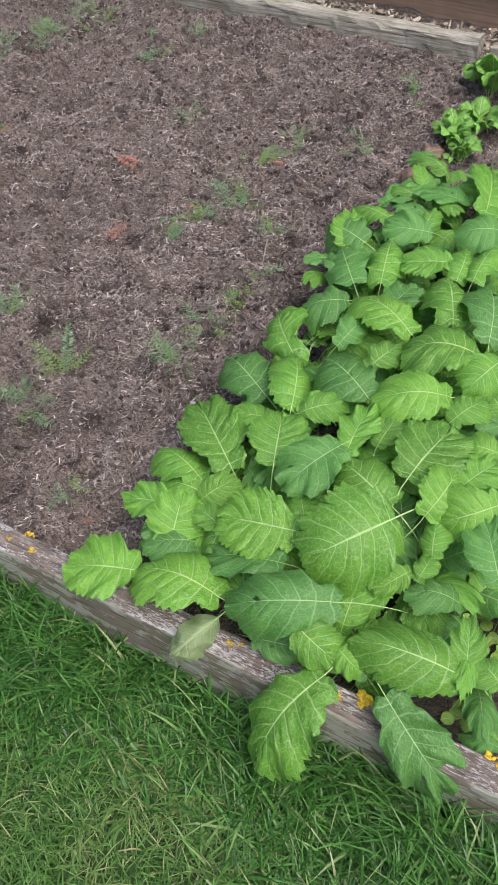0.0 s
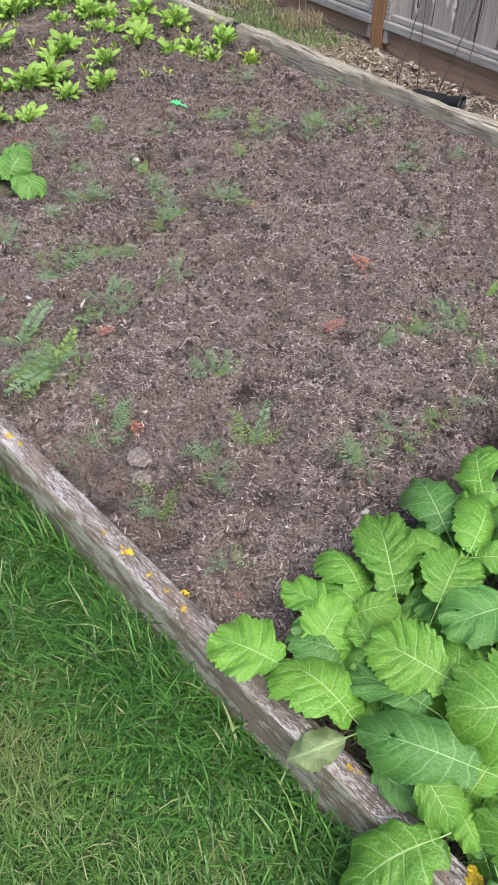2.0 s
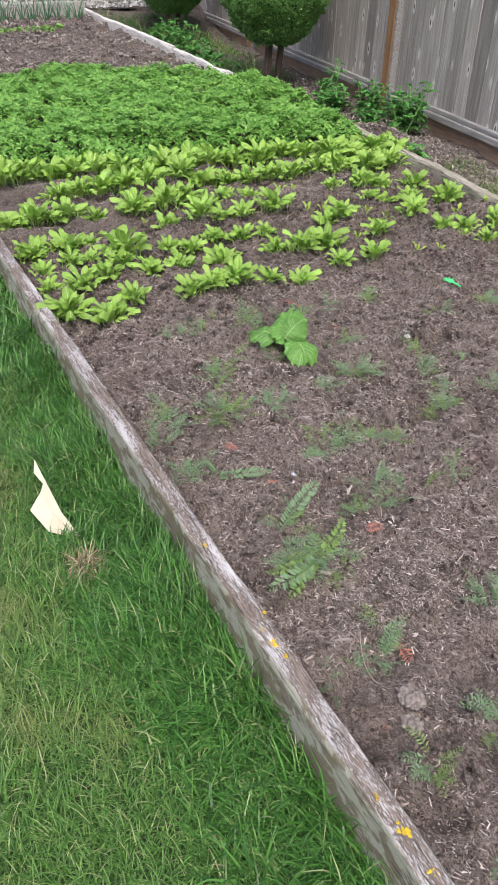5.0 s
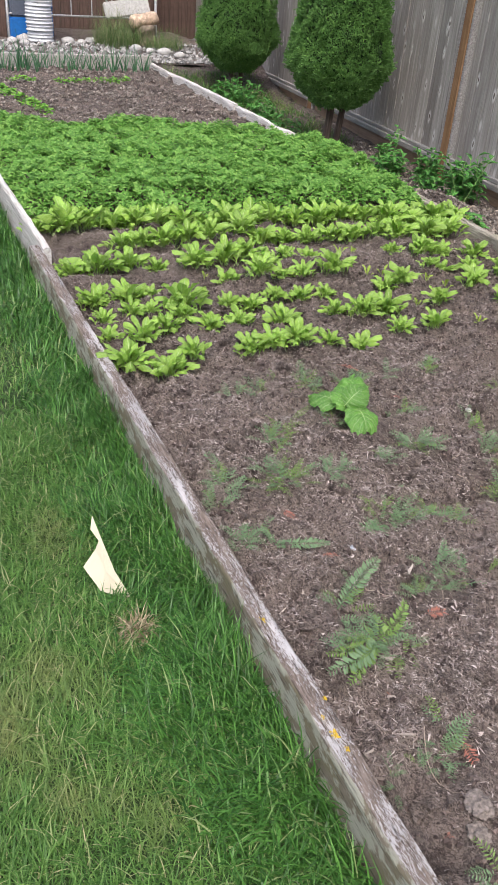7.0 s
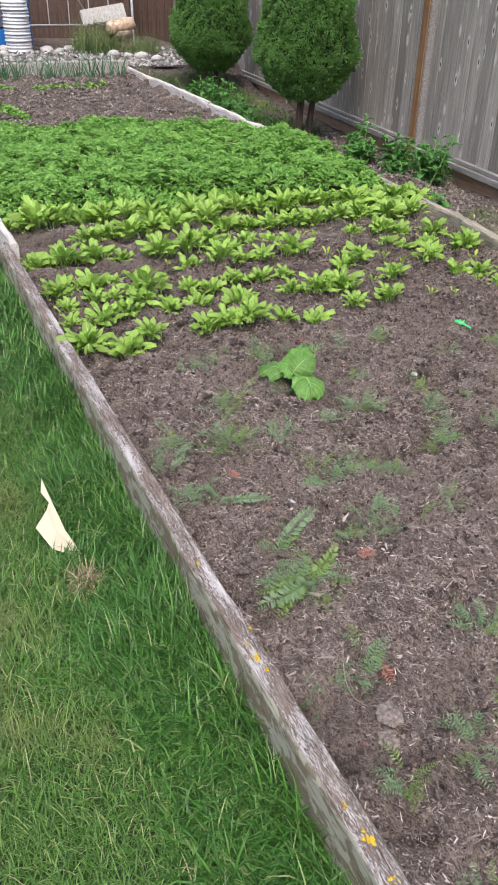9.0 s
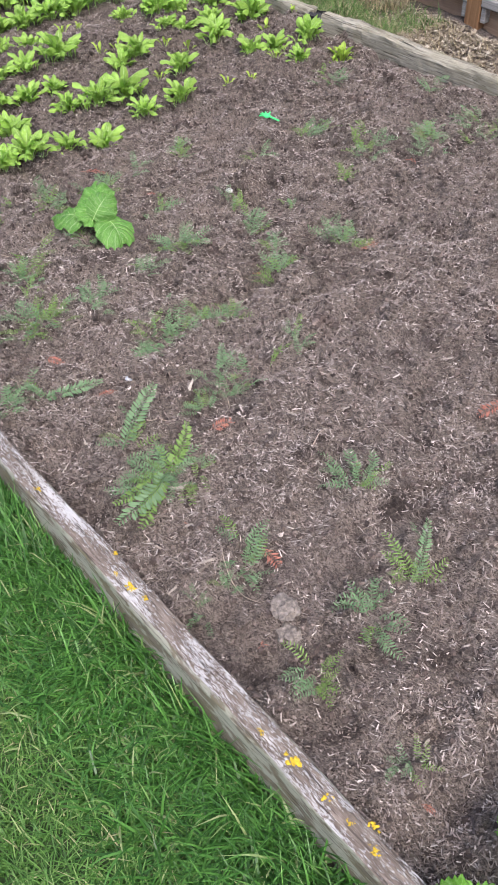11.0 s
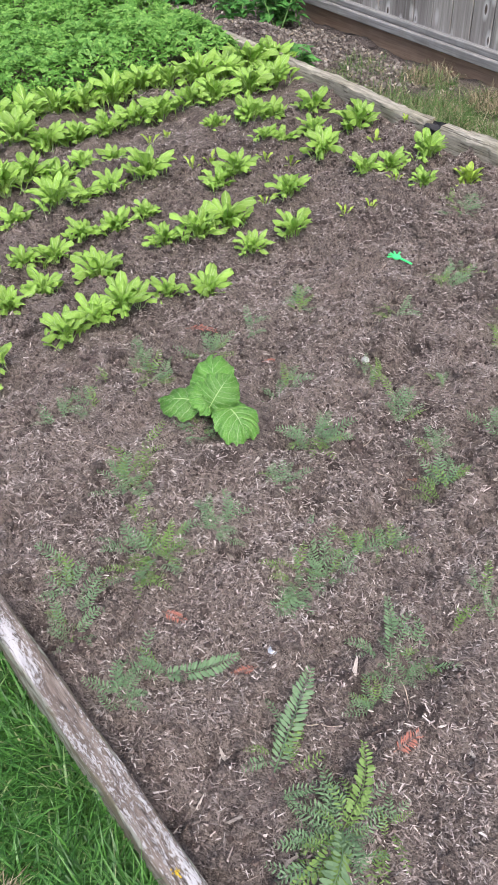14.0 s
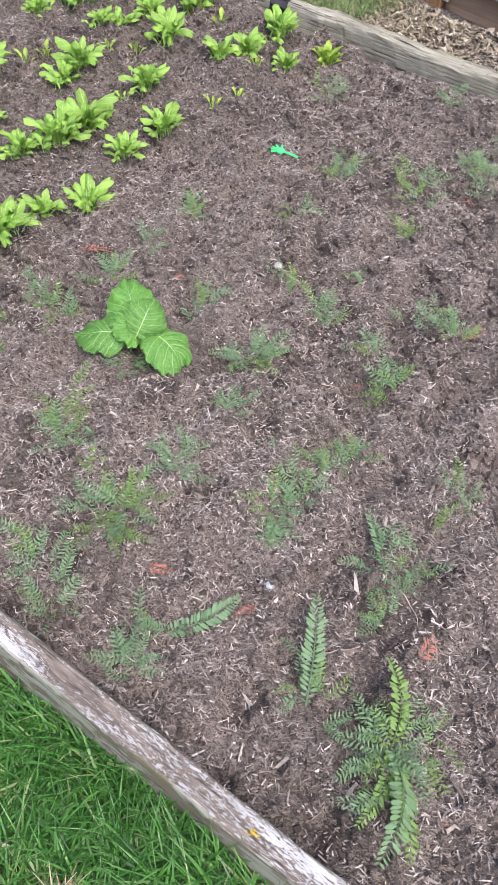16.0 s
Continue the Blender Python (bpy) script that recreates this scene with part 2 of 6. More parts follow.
POST_WOOD = grain_wood("stained_post", (0.15, 0.08, 0.04), (0.3, 0.17, 0.085))
KICK_WOOD = grain_wood("stained_kickboard", (0.22, 0.145, 0.1), (0.4, 0.28, 0.195), 0)
RAIL_WOOD = grain_wood("silvered_rail", (0.16, 0.15, 0.14), (0.36, 0.345, 0.33), 0)
GRASS = blade_material("grass_blade", ((0.0, (0.024, 0.074, 0.012)), (0.4, (0.054, 0.155, 0.026)), (0.9, (0.115, 0.275, 0.055)), (1.0, (0.32, 0.36, 0.17))), 0.25, 0.36)
MOWN = blade_material("mown_grass_blade", ((0.0, (0.046, 0.115, 0.02)), (0.5, (0.098, 0.215, 0.04)), (0.88, (0.165, 0.305, 0.072)), (1.0, (0.42, 0.39, 0.22))), worn=(0.27, 0.28, 0.11))
STRAW = blade_material("dry_grass_blade", ((0.0, (0.15, 0.12, 0.07)), (0.6, (0.33, 0.27, 0.165)), (1.0, (0.52, 0.45, 0.3))), 0.15, 0.75)
THATCH = plain("lawn_thatch", (0.038, 0.066, 0.02), 0.9, spread=0.5, scale=60)
MUSTARD = leaf_material("mustard_leaf", (0.088, 0.25, 0.024), (0.155, 0.35, 0.04), (0.4, 0.57, 0.22), veins=7.0, slant=0.0, depth=0.5, rib=0.014)
MUSTARD_FRESH = leaf_material("fresh_mustard_leaf", (0.102, 0.27, 0.023), (0.172, 0.37, 0.041), (0.42, 0.59, 0.23), veins=7.0, slant=0.0, depth=0.5, rib=0.012)
MUSTARD_DARK = leaf_material("deep_green_mustard_leaf", (0.072, 0.215, 0.038), (0.118, 0.29, 0.056), (0.32, 0.49, 0.22), veins=7.0, slant=0.0, depth=0.5, rib=0.012)
MUSTARD_PALE = leaf_material("yellowing_mustard_leaf", (0.26, 0.37, 0.14), (0.42, 0.52, 0.26), (0.52, 0.6, 0.38), depth=0.9)
RIB = plain("pale_leaf_rib", (0.37, 0.52, 0.2), 0.45)
GREENS = leaf_material("chard_leaf", (0.22, 0.42, 0.05), (0.38, 0.58, 0.1), (0.6, 0.72, 0.34), 5.0, 0.7, 0.4, 0.035, 0.4, 0.42)
GREENS_YELLOW = leaf_material("yellowish_seedling_leaf", (0.27, 0.44, 0.045), (0.4, 0.54, 0.07), (0.5, 0.6, 0.2), 5.0, 0.7, 0.3, 0.03, 0.35, 0.38)
CABBAGE = leaf_material("cabbage_leaf", (0.12, 0.3, 0.035), (0.19, 0.4, 0.06), (0.42, 0.56, 0.26), 5.0, 0.8, 0.22, 0.022, 0.5)
LONE = leaf_material("broad_cabbage_leaf", (0.08, 0.22, 0.028), (0.135, 0.31, 0.047), (0.42, 0.56, 0.28), 7.0, 0.0, 0.25, 0.014, 0.55)
POTATO = blade_material("canopy_leaf", ((0.0, (0.1, 0.245, 0.04)), (0.5, (0.17, 0.36, 0.065)), (1.0, (0.29, 0.5, 0.115))), 0.35, 0.55, 60.0)
SEEDLING = blade_material("seedling_leaf", ((0.0, (0.1, 0.28, 0.03)), (1.0, (0.26, 0.48, 0.07))), 0.25, 0.5, 60.0)
VETCH = blade_material("vetch_leaflet", ((0.0, (0.115, 0.185, 0.1)), (0.6, (0.18, 0.275, 0.14)), (1.0, (0.28, 0.38, 0.19))), 0.3, 0.65, 120.0)
VETCH_BRIGHT = blade_material("young_vetch_leaflet", ((0.0, (0.12, 0.2, 0.06)), (0.7, (0.19, 0.29, 0.075)), (1.0, (0.3, 0.36, 0.09))), 0.25, 0.65, 120.0)
ONION = blade_material("onion_leaf", ((0.0, (0.035, 0.105, 0.05)), (1.0, (0.09, 0.22, 0.1))), 0.1, 0.5, 40.0)
MINT = leaf_material("shrub_leaf", (0.045, 0.17, 0.03), (0.1, 0.3, 0.05), (0.22, 0.42, 0.13), 6.0, 0.7, 0.22)
SPRUCE = blade_material("spruce_needle", ((0.0, (0.06, 0.145, 0.03)), (0.6, (0.1, 0.22, 0.045)), (1.0, (0.16, 0.31, 0.07))), 0.2, 0.6, 40.0)
# near-black colour that stands for the shade deep in the spruce crowns
SPRUCE_SHADE = plain("spruce_inner_shade", (0.014, 0.03, 0.01), 0.95, spread=0.5)
BARK_TRUNK = grain_wood("spruce_trunk", (0.05, 0.036, 0.028), (0.15, 0.115, 0.09))
STEM = plain("green_stem", (0.2, 0.34, 0.1), 0.6)
LICHEN = plain("yellow_lichen", (0.5, 0.34, 0.025), 0.95, spread=0.45, scale=300)
SPRIG = blade_material("dry_cedar_sprig", ((0.0, (0.24, 0.085, 0.06)), (1.0, (0.42, 0.19, 0.14))), 0.1, 0.8, 200.0)
PEBBLE = pale_stone()
DRY_CLOD = chip_material("dry_clod", (0.085, 0.07, 0.06), (0.175, 0.15, 0.13), (0.36, 0.32, 0.28))
PALE_CLOD = plain("dry_grey_clod", (0.17, 0.143, 0.125), 0.95, spread=0.5, scale=120)
END_BOARD = timber_material("pale_end_board", (0.22, 0.21, 0.19), (0.36, 0.345, 0.32), (0.5, 0.485, 0.45), 0.2)
STRIP_GRASS = blade_material("rough_grass_blade", ((0.0, (0.06, 0.115, 0.03)), (0.55, (0.115, 0.2, 0.05)), (0.8, (0.2, 0.25, 0.1)), (1.0, (0.4, 0.36, 0.22))), 0.2, 0.7)


# ---- building tools ----
def lattice(x, y, seed):
    """Smooth value noise on a unit lattice, -1..1, for arrays."""
    xi, yi = np.floor(x).astype(np.int64), np.floor(y).astype(np.int64)
    fx, fy = x - xi, y - yi
    fx, fy = fx * fx * (3 - 2 * fx), fy * fy * (3 - 2 * fy)

    def h(a, b):
        n = (a * 374761393 + b * 668265263 + seed * 1442695041) & 0x7FFFFFFF
        n = ((n ^ (n >> 13)) * 1274126177) & 0x7FFFFFFF
        return ((n ^ (n >> 16)) & 0xFFFF) / 32767.5 - 1

    top = h(xi, yi) * (1 - fx) + h(xi + 1, yi) * fx
    low = h(xi, yi + 1) * (1 - fx) + h(xi + 1, yi + 1) * fx
    return top * (1 - fy) + low * fy


def mesh_of(name, verts, tris, material=None, smooth=False):
    """A mesh of triangles from arrays."""
    verts, tris = np.asarray(verts, np.float32), np.asarray(tris, np.int32)
    me = bpy.data.meshes.new(name)
    me.vertices.add(len(verts))
    me.vertices.foreach_set("co", verts.ravel())
    me.loops.add(len(tris) * 3)
    me.loops.foreach_set("vertex_index", tris.ravel())
    me.polygons.add(len(tris))
    me.polygons.foreach_set("loop_start", np.arange(len(tris), dtype=np.int32) * 3)
    me.polygons.foreach_set("use_smooth", np.full(len(tris), smooth))
    me.update(calc_edges=True)
    me.validate()
    if material:
        me.materials.append(material)
    return me


def grid_tris(rows, cols, wrap=False):
    """Triangles of a grid of rows x cols vertices; wrap closes the columns."""
    r, c = np.meshgrid(np.arange(rows - 1), np.arange(cols if wrap else cols - 1), indexing="ij")
    a, b = r * cols + c, r * cols + (c + 1) % cols
    d, e = a + cols, b + cols
    return np.concatenate([np.stack([a, b, e], -1).reshape(-1, 3), np.stack([a, e, d], -1).reshape(-1, 3)])


def part(name, mesh, parent=None, m=None, label=""):
    """One mesh object, under a thing or a part."""
    if isinstance(mesh, bmesh.types.BMesh):
        me = bpy.data.meshes.new(name)
        mesh.to_mesh(me)
        mesh.free()
        mesh = me
    ob = new(name, mesh)
    if parent:
        ob.parent = parent
    if m is not None:
        ob.matrix_basis = m
    if label:
        tagged(ob, label)
    return ob


def box_mesh(name, size, material, bevel=0.004, offset=(0, 0, 0), segments=1):
    bm = bmesh.new()
    bmesh.ops.create_cube(bm, size=1.0)
    for v in bm.verts:
        v.co = Vector((v.co[i] * size[i] + offset[i] for i in range(3)))
    if bevel:
        bmesh.ops.bevel(bm, geom=bm.edges[:], offset=bevel, segments=segments, affect="EDGES", clamp_overlap=True)
    me = bpy.data.meshes.new(name)
    bm.to_mesh(me)
    bm.free()
    me.materials.append(material)
    return me


def beam_mesh(name, start, end, width, z0, z1, material, seed, rough=0.004, rot=0.0, round_=0.008):
    """A rough sawn timber between two points of the plan, with worn edges and checks along its length."""
    a, b = np.array(start, float), np.array(end, float)
    length = np.hypot(*(b - a))
    n = max(6, int(length / 0.02))
    t = np.linspace(0, 1, n)
    h = z1 - z0
    w2 = width / 2
    k = round_
    sect = [(-w2, 0), (-w2, h * 0.3), (-w2, h * 0.6), (-w2, h - 2 * k), (-w2 + 0.3 * k, h - 0.6 * k), (-w2 + k, h), (-w2 * 0.45, h), (0, h), (w2 * 0.45, h),
            (w2 - k, h), (w2 - 0.3 * k, h - 0.6 * k), (w2, h - 2 * k), (w2, h * 0.6), (w2, h * 0.3), (w2, 0)]
    cols = len(sect)
    along = (b - a) / length
    side = np.array((along[1], -along[0]))
    verts = []
    for i, (x, z) in enumerate(sect):
        s = t * length
        dx = rough * lattice(s * 9, np.full(n, i * 0.8), seed) + 0.5 * rough * lattice(s * 38, np.full(n, i * 1.7), seed + 1)
        dz = rough * lattice(s * 7, np.full(n, i * 0.9), seed + 2) + 0.6 * rough * lattice(s * 31, np.full(n, i * 1.3), seed + 3)
        dz = dz * (z > h * 0.5) + rot * np.minimum(0, lattice(s * 2.2, np.full(n, i * 0.25), seed + 5)) * (z > h * 0.5)
        px = a[0] + along[0] * s + side[0] * (x + dx)
        py = a[1] + along[1] * s + side[1] * (x + dx)
        verts.append(np.stack([px, py, z0 + z + dz], -1))
    v = np.stack(verts, 1).reshape(-1, 3)
    tris = grid_tris(n, cols, True)
    first, last = len(v), len(v) + 1
    v = np.concatenate([v, v[:cols].mean(0)[None], v[-cols:].mean(0)[None]])
    caps = [(first, (i + 1) % cols, i) for i in range(cols)] + [(last, (n - 1) * cols + i, (n - 1) * cols + (i + 1) % cols) for i in range(cols)]
    return mesh_of(name, v, np.concatenate([tris, np.array(caps)]), material)


# ---- ground, bed, timbers ----
LAWN_Z = -0.085


def timber_x(y):
    """Inner line of the timbers on the fence side of the bed."""
    return np.interp(y, [-1.7, 0.0, 0.8, 2.0, 2.6, 3.3, 4.3, 7.0, 9.7], [2.2, 2.22, 2.24, 2.28, 2.335, 2.36, 2.43, 2.45, 2.48])


def fence_x(y):
    return 2.93 + 0.1 * y


def soil_z(x, y):
    """Height of the worked soil in the bed."""
    z = 0.014 * lattice(x * 2.1 + 7, y * 2.6, 3) + 0.017 * lattice(x * 5.5 + y * 2.0, y * 6.5 - x * 1.5, 5)
    z = z + 0.019 * lattice(x * 12 + y * 3, y * 12 - x * 3, 8) + 0.015 * lattice(x * 27, y * 27, 9) + 0.005 * lattice(x * 55, y * 55, 10)
    z = z - 0.05 * np.clip(-0.38 - lattice(x * 11 + 2 * y, y * 11 - 2 * x, 61), 0, 1)
    z = z + 0.012 * np.sin(40 * (y - 0.12 * x) + 2.5 * lattice(x * 2, y * 2, 14)) * np.clip(0.55 + 0.7 * lattice(x * 1.7, y * 1.7, 15), 0, 1)
    return z


def ground_sheet():
    c = np.array([-300, -60, -12, -3, 3, 6, 14, 60, 300], float)
    cx = np.array([-300, -60, -12, -3, 0.0, 0.02, 3, 6, 14, 60, 300], float)
    X, Y = np.meshgrid(cx, c)
    v = np.stack([X.ravel(), Y.ravel(), np.where(X.ravel() > 0.01, -0.34, LAWN_Z)], -1)
    ob = new("ground", mesh_of("ground", v, grid_tris(len(c), len(cx)), THATCH))
    tagged(ob, "mown green lawn with a dry thatch between the blades", "lawn", kind="structure")


def bed_soil():
    ys = np.concatenate([np.arange(-1.7, 3.6, 0.0135), np.arange(3.6, 9.66, 0.04)])
    u = np.linspace(0, 1, 170)
    Y, U = np.meshgrid(ys, u, indexing="ij")
    X = 0.02 + U * (timber_x(Y) + 0.01 - 0.02)
    Z = soil_z(X, Y)
    far = np.clip((Y - 6.2) / 0.6, 0, 1)
    Z = Z + far * (0.03 * lattice(X * 9, Y * 9, 21) + 0.02 * lattice(X * 20, Y * 20, 22))
    mound = np.exp(-((X - 0.72) ** 2 + (Y - 1.76) ** 2) / 0.012) * 0.012
    v = np.stack([X, Y, Z + mound], -1).reshape(-1, 3)
    ob = new("soil", mesh_of("soil", v, grid_tris(len(ys), len(u)), SOIL, True))
    return tagged(ob, "dark crumbly garden soil strewn with fine wood mulch", "soil", kind="structure")


def strip_soil():
    """The narrow strip between the bed's timbers and the fence."""
    ys = np.arange(-1.7, 11.0, 0.03)
    u = np.linspace(0, 1, 44)
    Y, U = np.meshgrid(ys, u, indexing="ij")
    x0, x1 = timber_x(Y) + 0.05, fence_x(Y) + 0.06
    X = x0 + U * (x1 - x0)
    Z = strip_z(X, Y) + 0.006 * lattice(X * 26, Y * 26, 32)
    v = np.stack([X, Y, Z], -1).reshape(-1, 3)
    ob = new("strip_soil", mesh_of("strip_soil", v, grid_tris(len(ys), len(u)), SOIL, True))
    tagged(ob, "loose brown soil heaped along the fence", "soil", kind="structure")


def strip_z(x, y):
    heap = 0.12 * np.exp(-((y - 4.3) / 0.42) ** 2 - ((x - 2.85) / 0.26) ** 2)
    back = 0.16 * np.clip((y - 8.9) / 0.9, 0, 1)
    low = 0.05 * np.clip((2.4 - y) / 0.6, 0, 1)
    toe = 0.05 * np.clip((x - timber_x(y) - 0.1) / 0.45, 0, 1) * np.clip((9.0 - y) / 0.5, 0, 1)
    return -0.105 - low - toe + back + 0.014 * lattice(x * 9, y * 9, 31) + 0.02 * lattice(x * 3, y * 3, 33) + heap


ground_sheet()
bed = bed_soil()
strip_soil()

edging = tagged(new("bed_edging", beam_mesh("bed_edging", (0.012, -1.75), (-0.008, 3.52), 0.048, -0.12, 0.075, OLD_TIMBER, 11, 0.002, 0.006, 0.005)),
                "weathered timber edging board with flaking white paint and lichen", "edging board", kind="structure")
tagged(new("bed_edging", beam_mesh("bed_edging", (0.028, 3.40), (0.0, 6.85), 0.034, -0.12, 0.1, WHITE_TIMBER, 12, 0.003)),
       "bleached white edging board beside the lawn", "edging board", kind="structure")
tagged(new("bed_edging", beam_mesh("bed_edging", (-0.06, 6.75), (-0.08, 9.65), 0.034, -0.12, 0.1, FAR_TIMBER, 13, 0.003)),
       "grey edging board along the far lawn", "edging board", kind="structure")


def far_timbers():
    spans = [(0.03, 2.535, 0.06, FAR_TIMBER, "thick grey timber edging, split and crumbling at its end"),
             (2.615, 4.3, 0.062, FAR_TIMBER, "grey weathered timber edging beside the fence strip"),
             (4.34, 7.0, 0.07, WHITE_TIMBER, "pale timber edging board beside the spruce trees"),
             (7.04, 9.66, 0.08, WHITE_TIMBER, "bleached white edging board at the dug soil"),
             (-1.7, -0.01, 0.045, FAR_TIMBER, "low grey timber edging, cracked and mossy")]
    for i, (y0, y1, top, mat, text) in enumerate(spans):
        w = 0.058 if mat is FAR_TIMBER else 0.045
        o = w / 2
        me = beam_mesh("timber_edging", (timber_x(y0) + o, y0), (timber_x(y1) + o, y1), w, -0.11, top, mat, 40 + i * 7, 0.006 if mat is FAR_TIMBER else 0.003, 0.018, 0.01)
        tagged(new("timber_edging", me), text, "edging timber", kind="structure")
    me = beam_mesh("charred_stub", (2.35, 2.533), (2.358, 2.612), 0.062, -0.06, 0.057, CHARRED, 77, 0.009, 0.03)
    tagged(new("charred_stub", me), "charred black timber stub at the edging joint", "wood stub")
    me = beam_mesh("end_board", (-0.1, 9.68), (2.5, 9.68), 0.04, -0.1, 0.15, END_BOARD, 91, 0.003)
    tagged(new("bed_edging", me), "grey end board of the bed below the pebbles", "edging board", kind="structure")
    me = beam_mesh("end_board", (-0.02, -1.75), (2.2, -1.75), 0.04, -0.1, 0.07, FAR_TIMBER, 92, 0.003)
    tagged(new("bed_edging", me), "grey end board closing the bed", "edging board", kind="structure")


far_timbers()


# dark colour that stands for shade in the gaps between fence boards
GAP_SHADE = plain("board_gap_shade", (0.06, 0.05, 0.045), 0.9)


def fence():
    """Board fence along the strip: posts, two-step bottom rail, kickboard, upright boards."""
    root = tagged(new("fence"), "tall silvered cedar board fence with stained posts", "fence", kind="structure")
    turn = math.degrees(math.atan2(1.0, 0.1))
    root.matrix_basis = pose(2.985, 0, -0.125, 0, 0, turn)   # local x runs along the fence, +y faces the bed
    rnd = random.Random(4)
    posts = [-3.2, -0.42, 2.36, 5.22, 8.06, 10.9, 13.6]
    post = box_mesh("post", (0.09, 0.09, 2.1), POST_WOOD, 0.004, (0, 0, 0.9))
    stile = box_mesh("stile", (0.028, 0.05, 1.75), RAIL_WOOD, 0.003, (0, 0, 0.87))
    boards = [box_mesh("fence_board", (w, 0.019, 1.7), CEDAR, 0.003, (0, 0, 0.96)) for w in (0.129, 0.131, 0.133)]
    for u in posts:
        part("post", post, root, pose(u, 0.0, 0.0, 0, 0, 0), "orange-brown stained fence post")
    for u0, u1 in zip(posts, posts[1:]):
        mid, span = (u0 + u1) / 2, u1 - u0 - 0.094
        part("kickboard", box_mesh("kickboard", (span, 0.03, 0.22), KICK_WOOD, 0.003), root, pose(mid, -0.012, -0.045), "brown kickboard")
        part("bottom_rail", box_mesh("bottom_rail", (span, 0.055, 0.042), RAIL_WOOD, 0.004), root, pose(mid, 0.018, 0.086))
        part("rail_cap", box_mesh("rail_cap", (span, 0.034, 0.03), RAIL_WOOD, 0.004), root, pose(mid, 0.006, 0.1235))
        part("top_rail", box_mesh("top_rail", (span, 0.055, 0.07), RAIL_WOOD, 0.004), root, pose(mid, 0.012, 1.83))
        # added dark sheet, so that the board gaps read as shaded
        part("backing", box_mesh("backing", (span, 0.012, 1.66), GAP_SHADE, 0.0), root, pose(mid, -0.046, 0.96))
        part("stile", stile, root, pose(u1 - 0.062, 0.012, 0.0))
        part("stile", stile, root, pose(u0 + 0.062, 0.012, 0.0))
        count = round((span - 0.004) / 0.1385)
        pitch = (span + 0.004) / count
        for i in range(count):
            u = u0 + 0.045 + pitch * (i + 0.5)
            part("fence_board", rnd.choice(boards), root, pose(u, -0.022 + rnd.uniform(-0.003, 0.003), rnd.uniform(-0.004, 0.004), rnd.uniform(-0.2, 0.2), rnd.uniform(-0.15, 0.15), rnd.choice((0, 180))))


fence()


# ---- leaves ----
def leaf_mesh(name, seed, material, rib_material, teeth=0.07, tooth_count=10, lobes=0.0, fold=0.16, arch=0.32, ruffle=0.06, blister=0.012,
              petiole=0.45, sag=0.35, rib=0.022, widest=0.62, nv=26, nu=14, curl=0.0, holes=0, blunt=0.62, quilt=0.0, veins=6.0, slant=0.9, foot=0.1):
    """A leaf blade of unit length along +y and unit width, with a raised rib and a stalk behind the origin."""
    v = np.linspace(0, 1, nv)
    u = np.linspace(-1, 1, nu + 1)
    V, U = np.meshgrid(v, u, indexing="ij")
    e = math.log(0.5) / math.log(widest)
    prof = np.sin(np.pi * np.clip(V, 0.0005, 0.9995) ** e) ** blunt
    prof = prof * (0.5 + 0.5 * np.clip(V / foot, 0, 1) ** 1.5)
    prof = prof * (1 - lobes * np.exp(-((V - 0.24) / 0.07) ** 2))
    edge = np.abs(U) ** 3
    side = np.where(U > 0, 0.0, 3.7)
    saw = 0.5 * np.sin(2 * np.pi * (V * tooth_count + side * 0.21 + 0.35 * lattice(V * 5, side, seed))) + 0.25 * lattice(V * 40, side, seed + 8)
    w = 0.5 * prof * (1 + edge * (teeth * saw * 2 + 0.08 * lattice(V * 4, side + 9, seed + 1)))
    x = U * w
    y = V + edge * 0.02 * saw * (0.3 + V)
    a = np.abs(U)
    z = arch * V * (1 - V) * 1.6 + fold * a * w * 2 * (1 - 0.5 * V) - curl * a ** 2 * w * 1.6
    z = z + ruffle * a ** 2 * prof * (np.sin(V * 15 + side + seed) + 0.7 * lattice(V * 7, U * 1.5, seed + 2))
    z = z + blister * (lattice(U * 5 + 3, V * 9, seed + 3) + 0.6 * lattice(U * 11, V * 19, seed + 4)) * np.minimum(1, a * 4)
    z = z - quilt * np.cos(2 * np.pi * ((V - a * slant / veins * 2.0) * veins - 0.5)) * np.minimum(1, a * 3) * prof
    verts = np.stack([x, y, z], -1).reshape(-1, 3)
    tris = grid_tris(nv, nu + 1)
    if holes:
        rnd = random.Random(seed)
        mids = verts[tris].mean(1)
        for _ in range(holes):
            c = np.array((rnd.uniform(-0.25, 0.25), rnd.uniform(0.35, 0.8)))
            tris_keep = np.hypot(mids[:, 0] - c[0], mids[:, 1] - c[1]) > rnd.uniform(0.03, 0.055)
            tris, mids = tris[tris_keep], mids[tris_keep]
    uvs = np.stack([(U.ravel() + 1) / 2, V.ravel()], -1)
    return with_rib(name, verts, tris, uvs, material, rib_material, petiole, sag, rib, arch, nv)


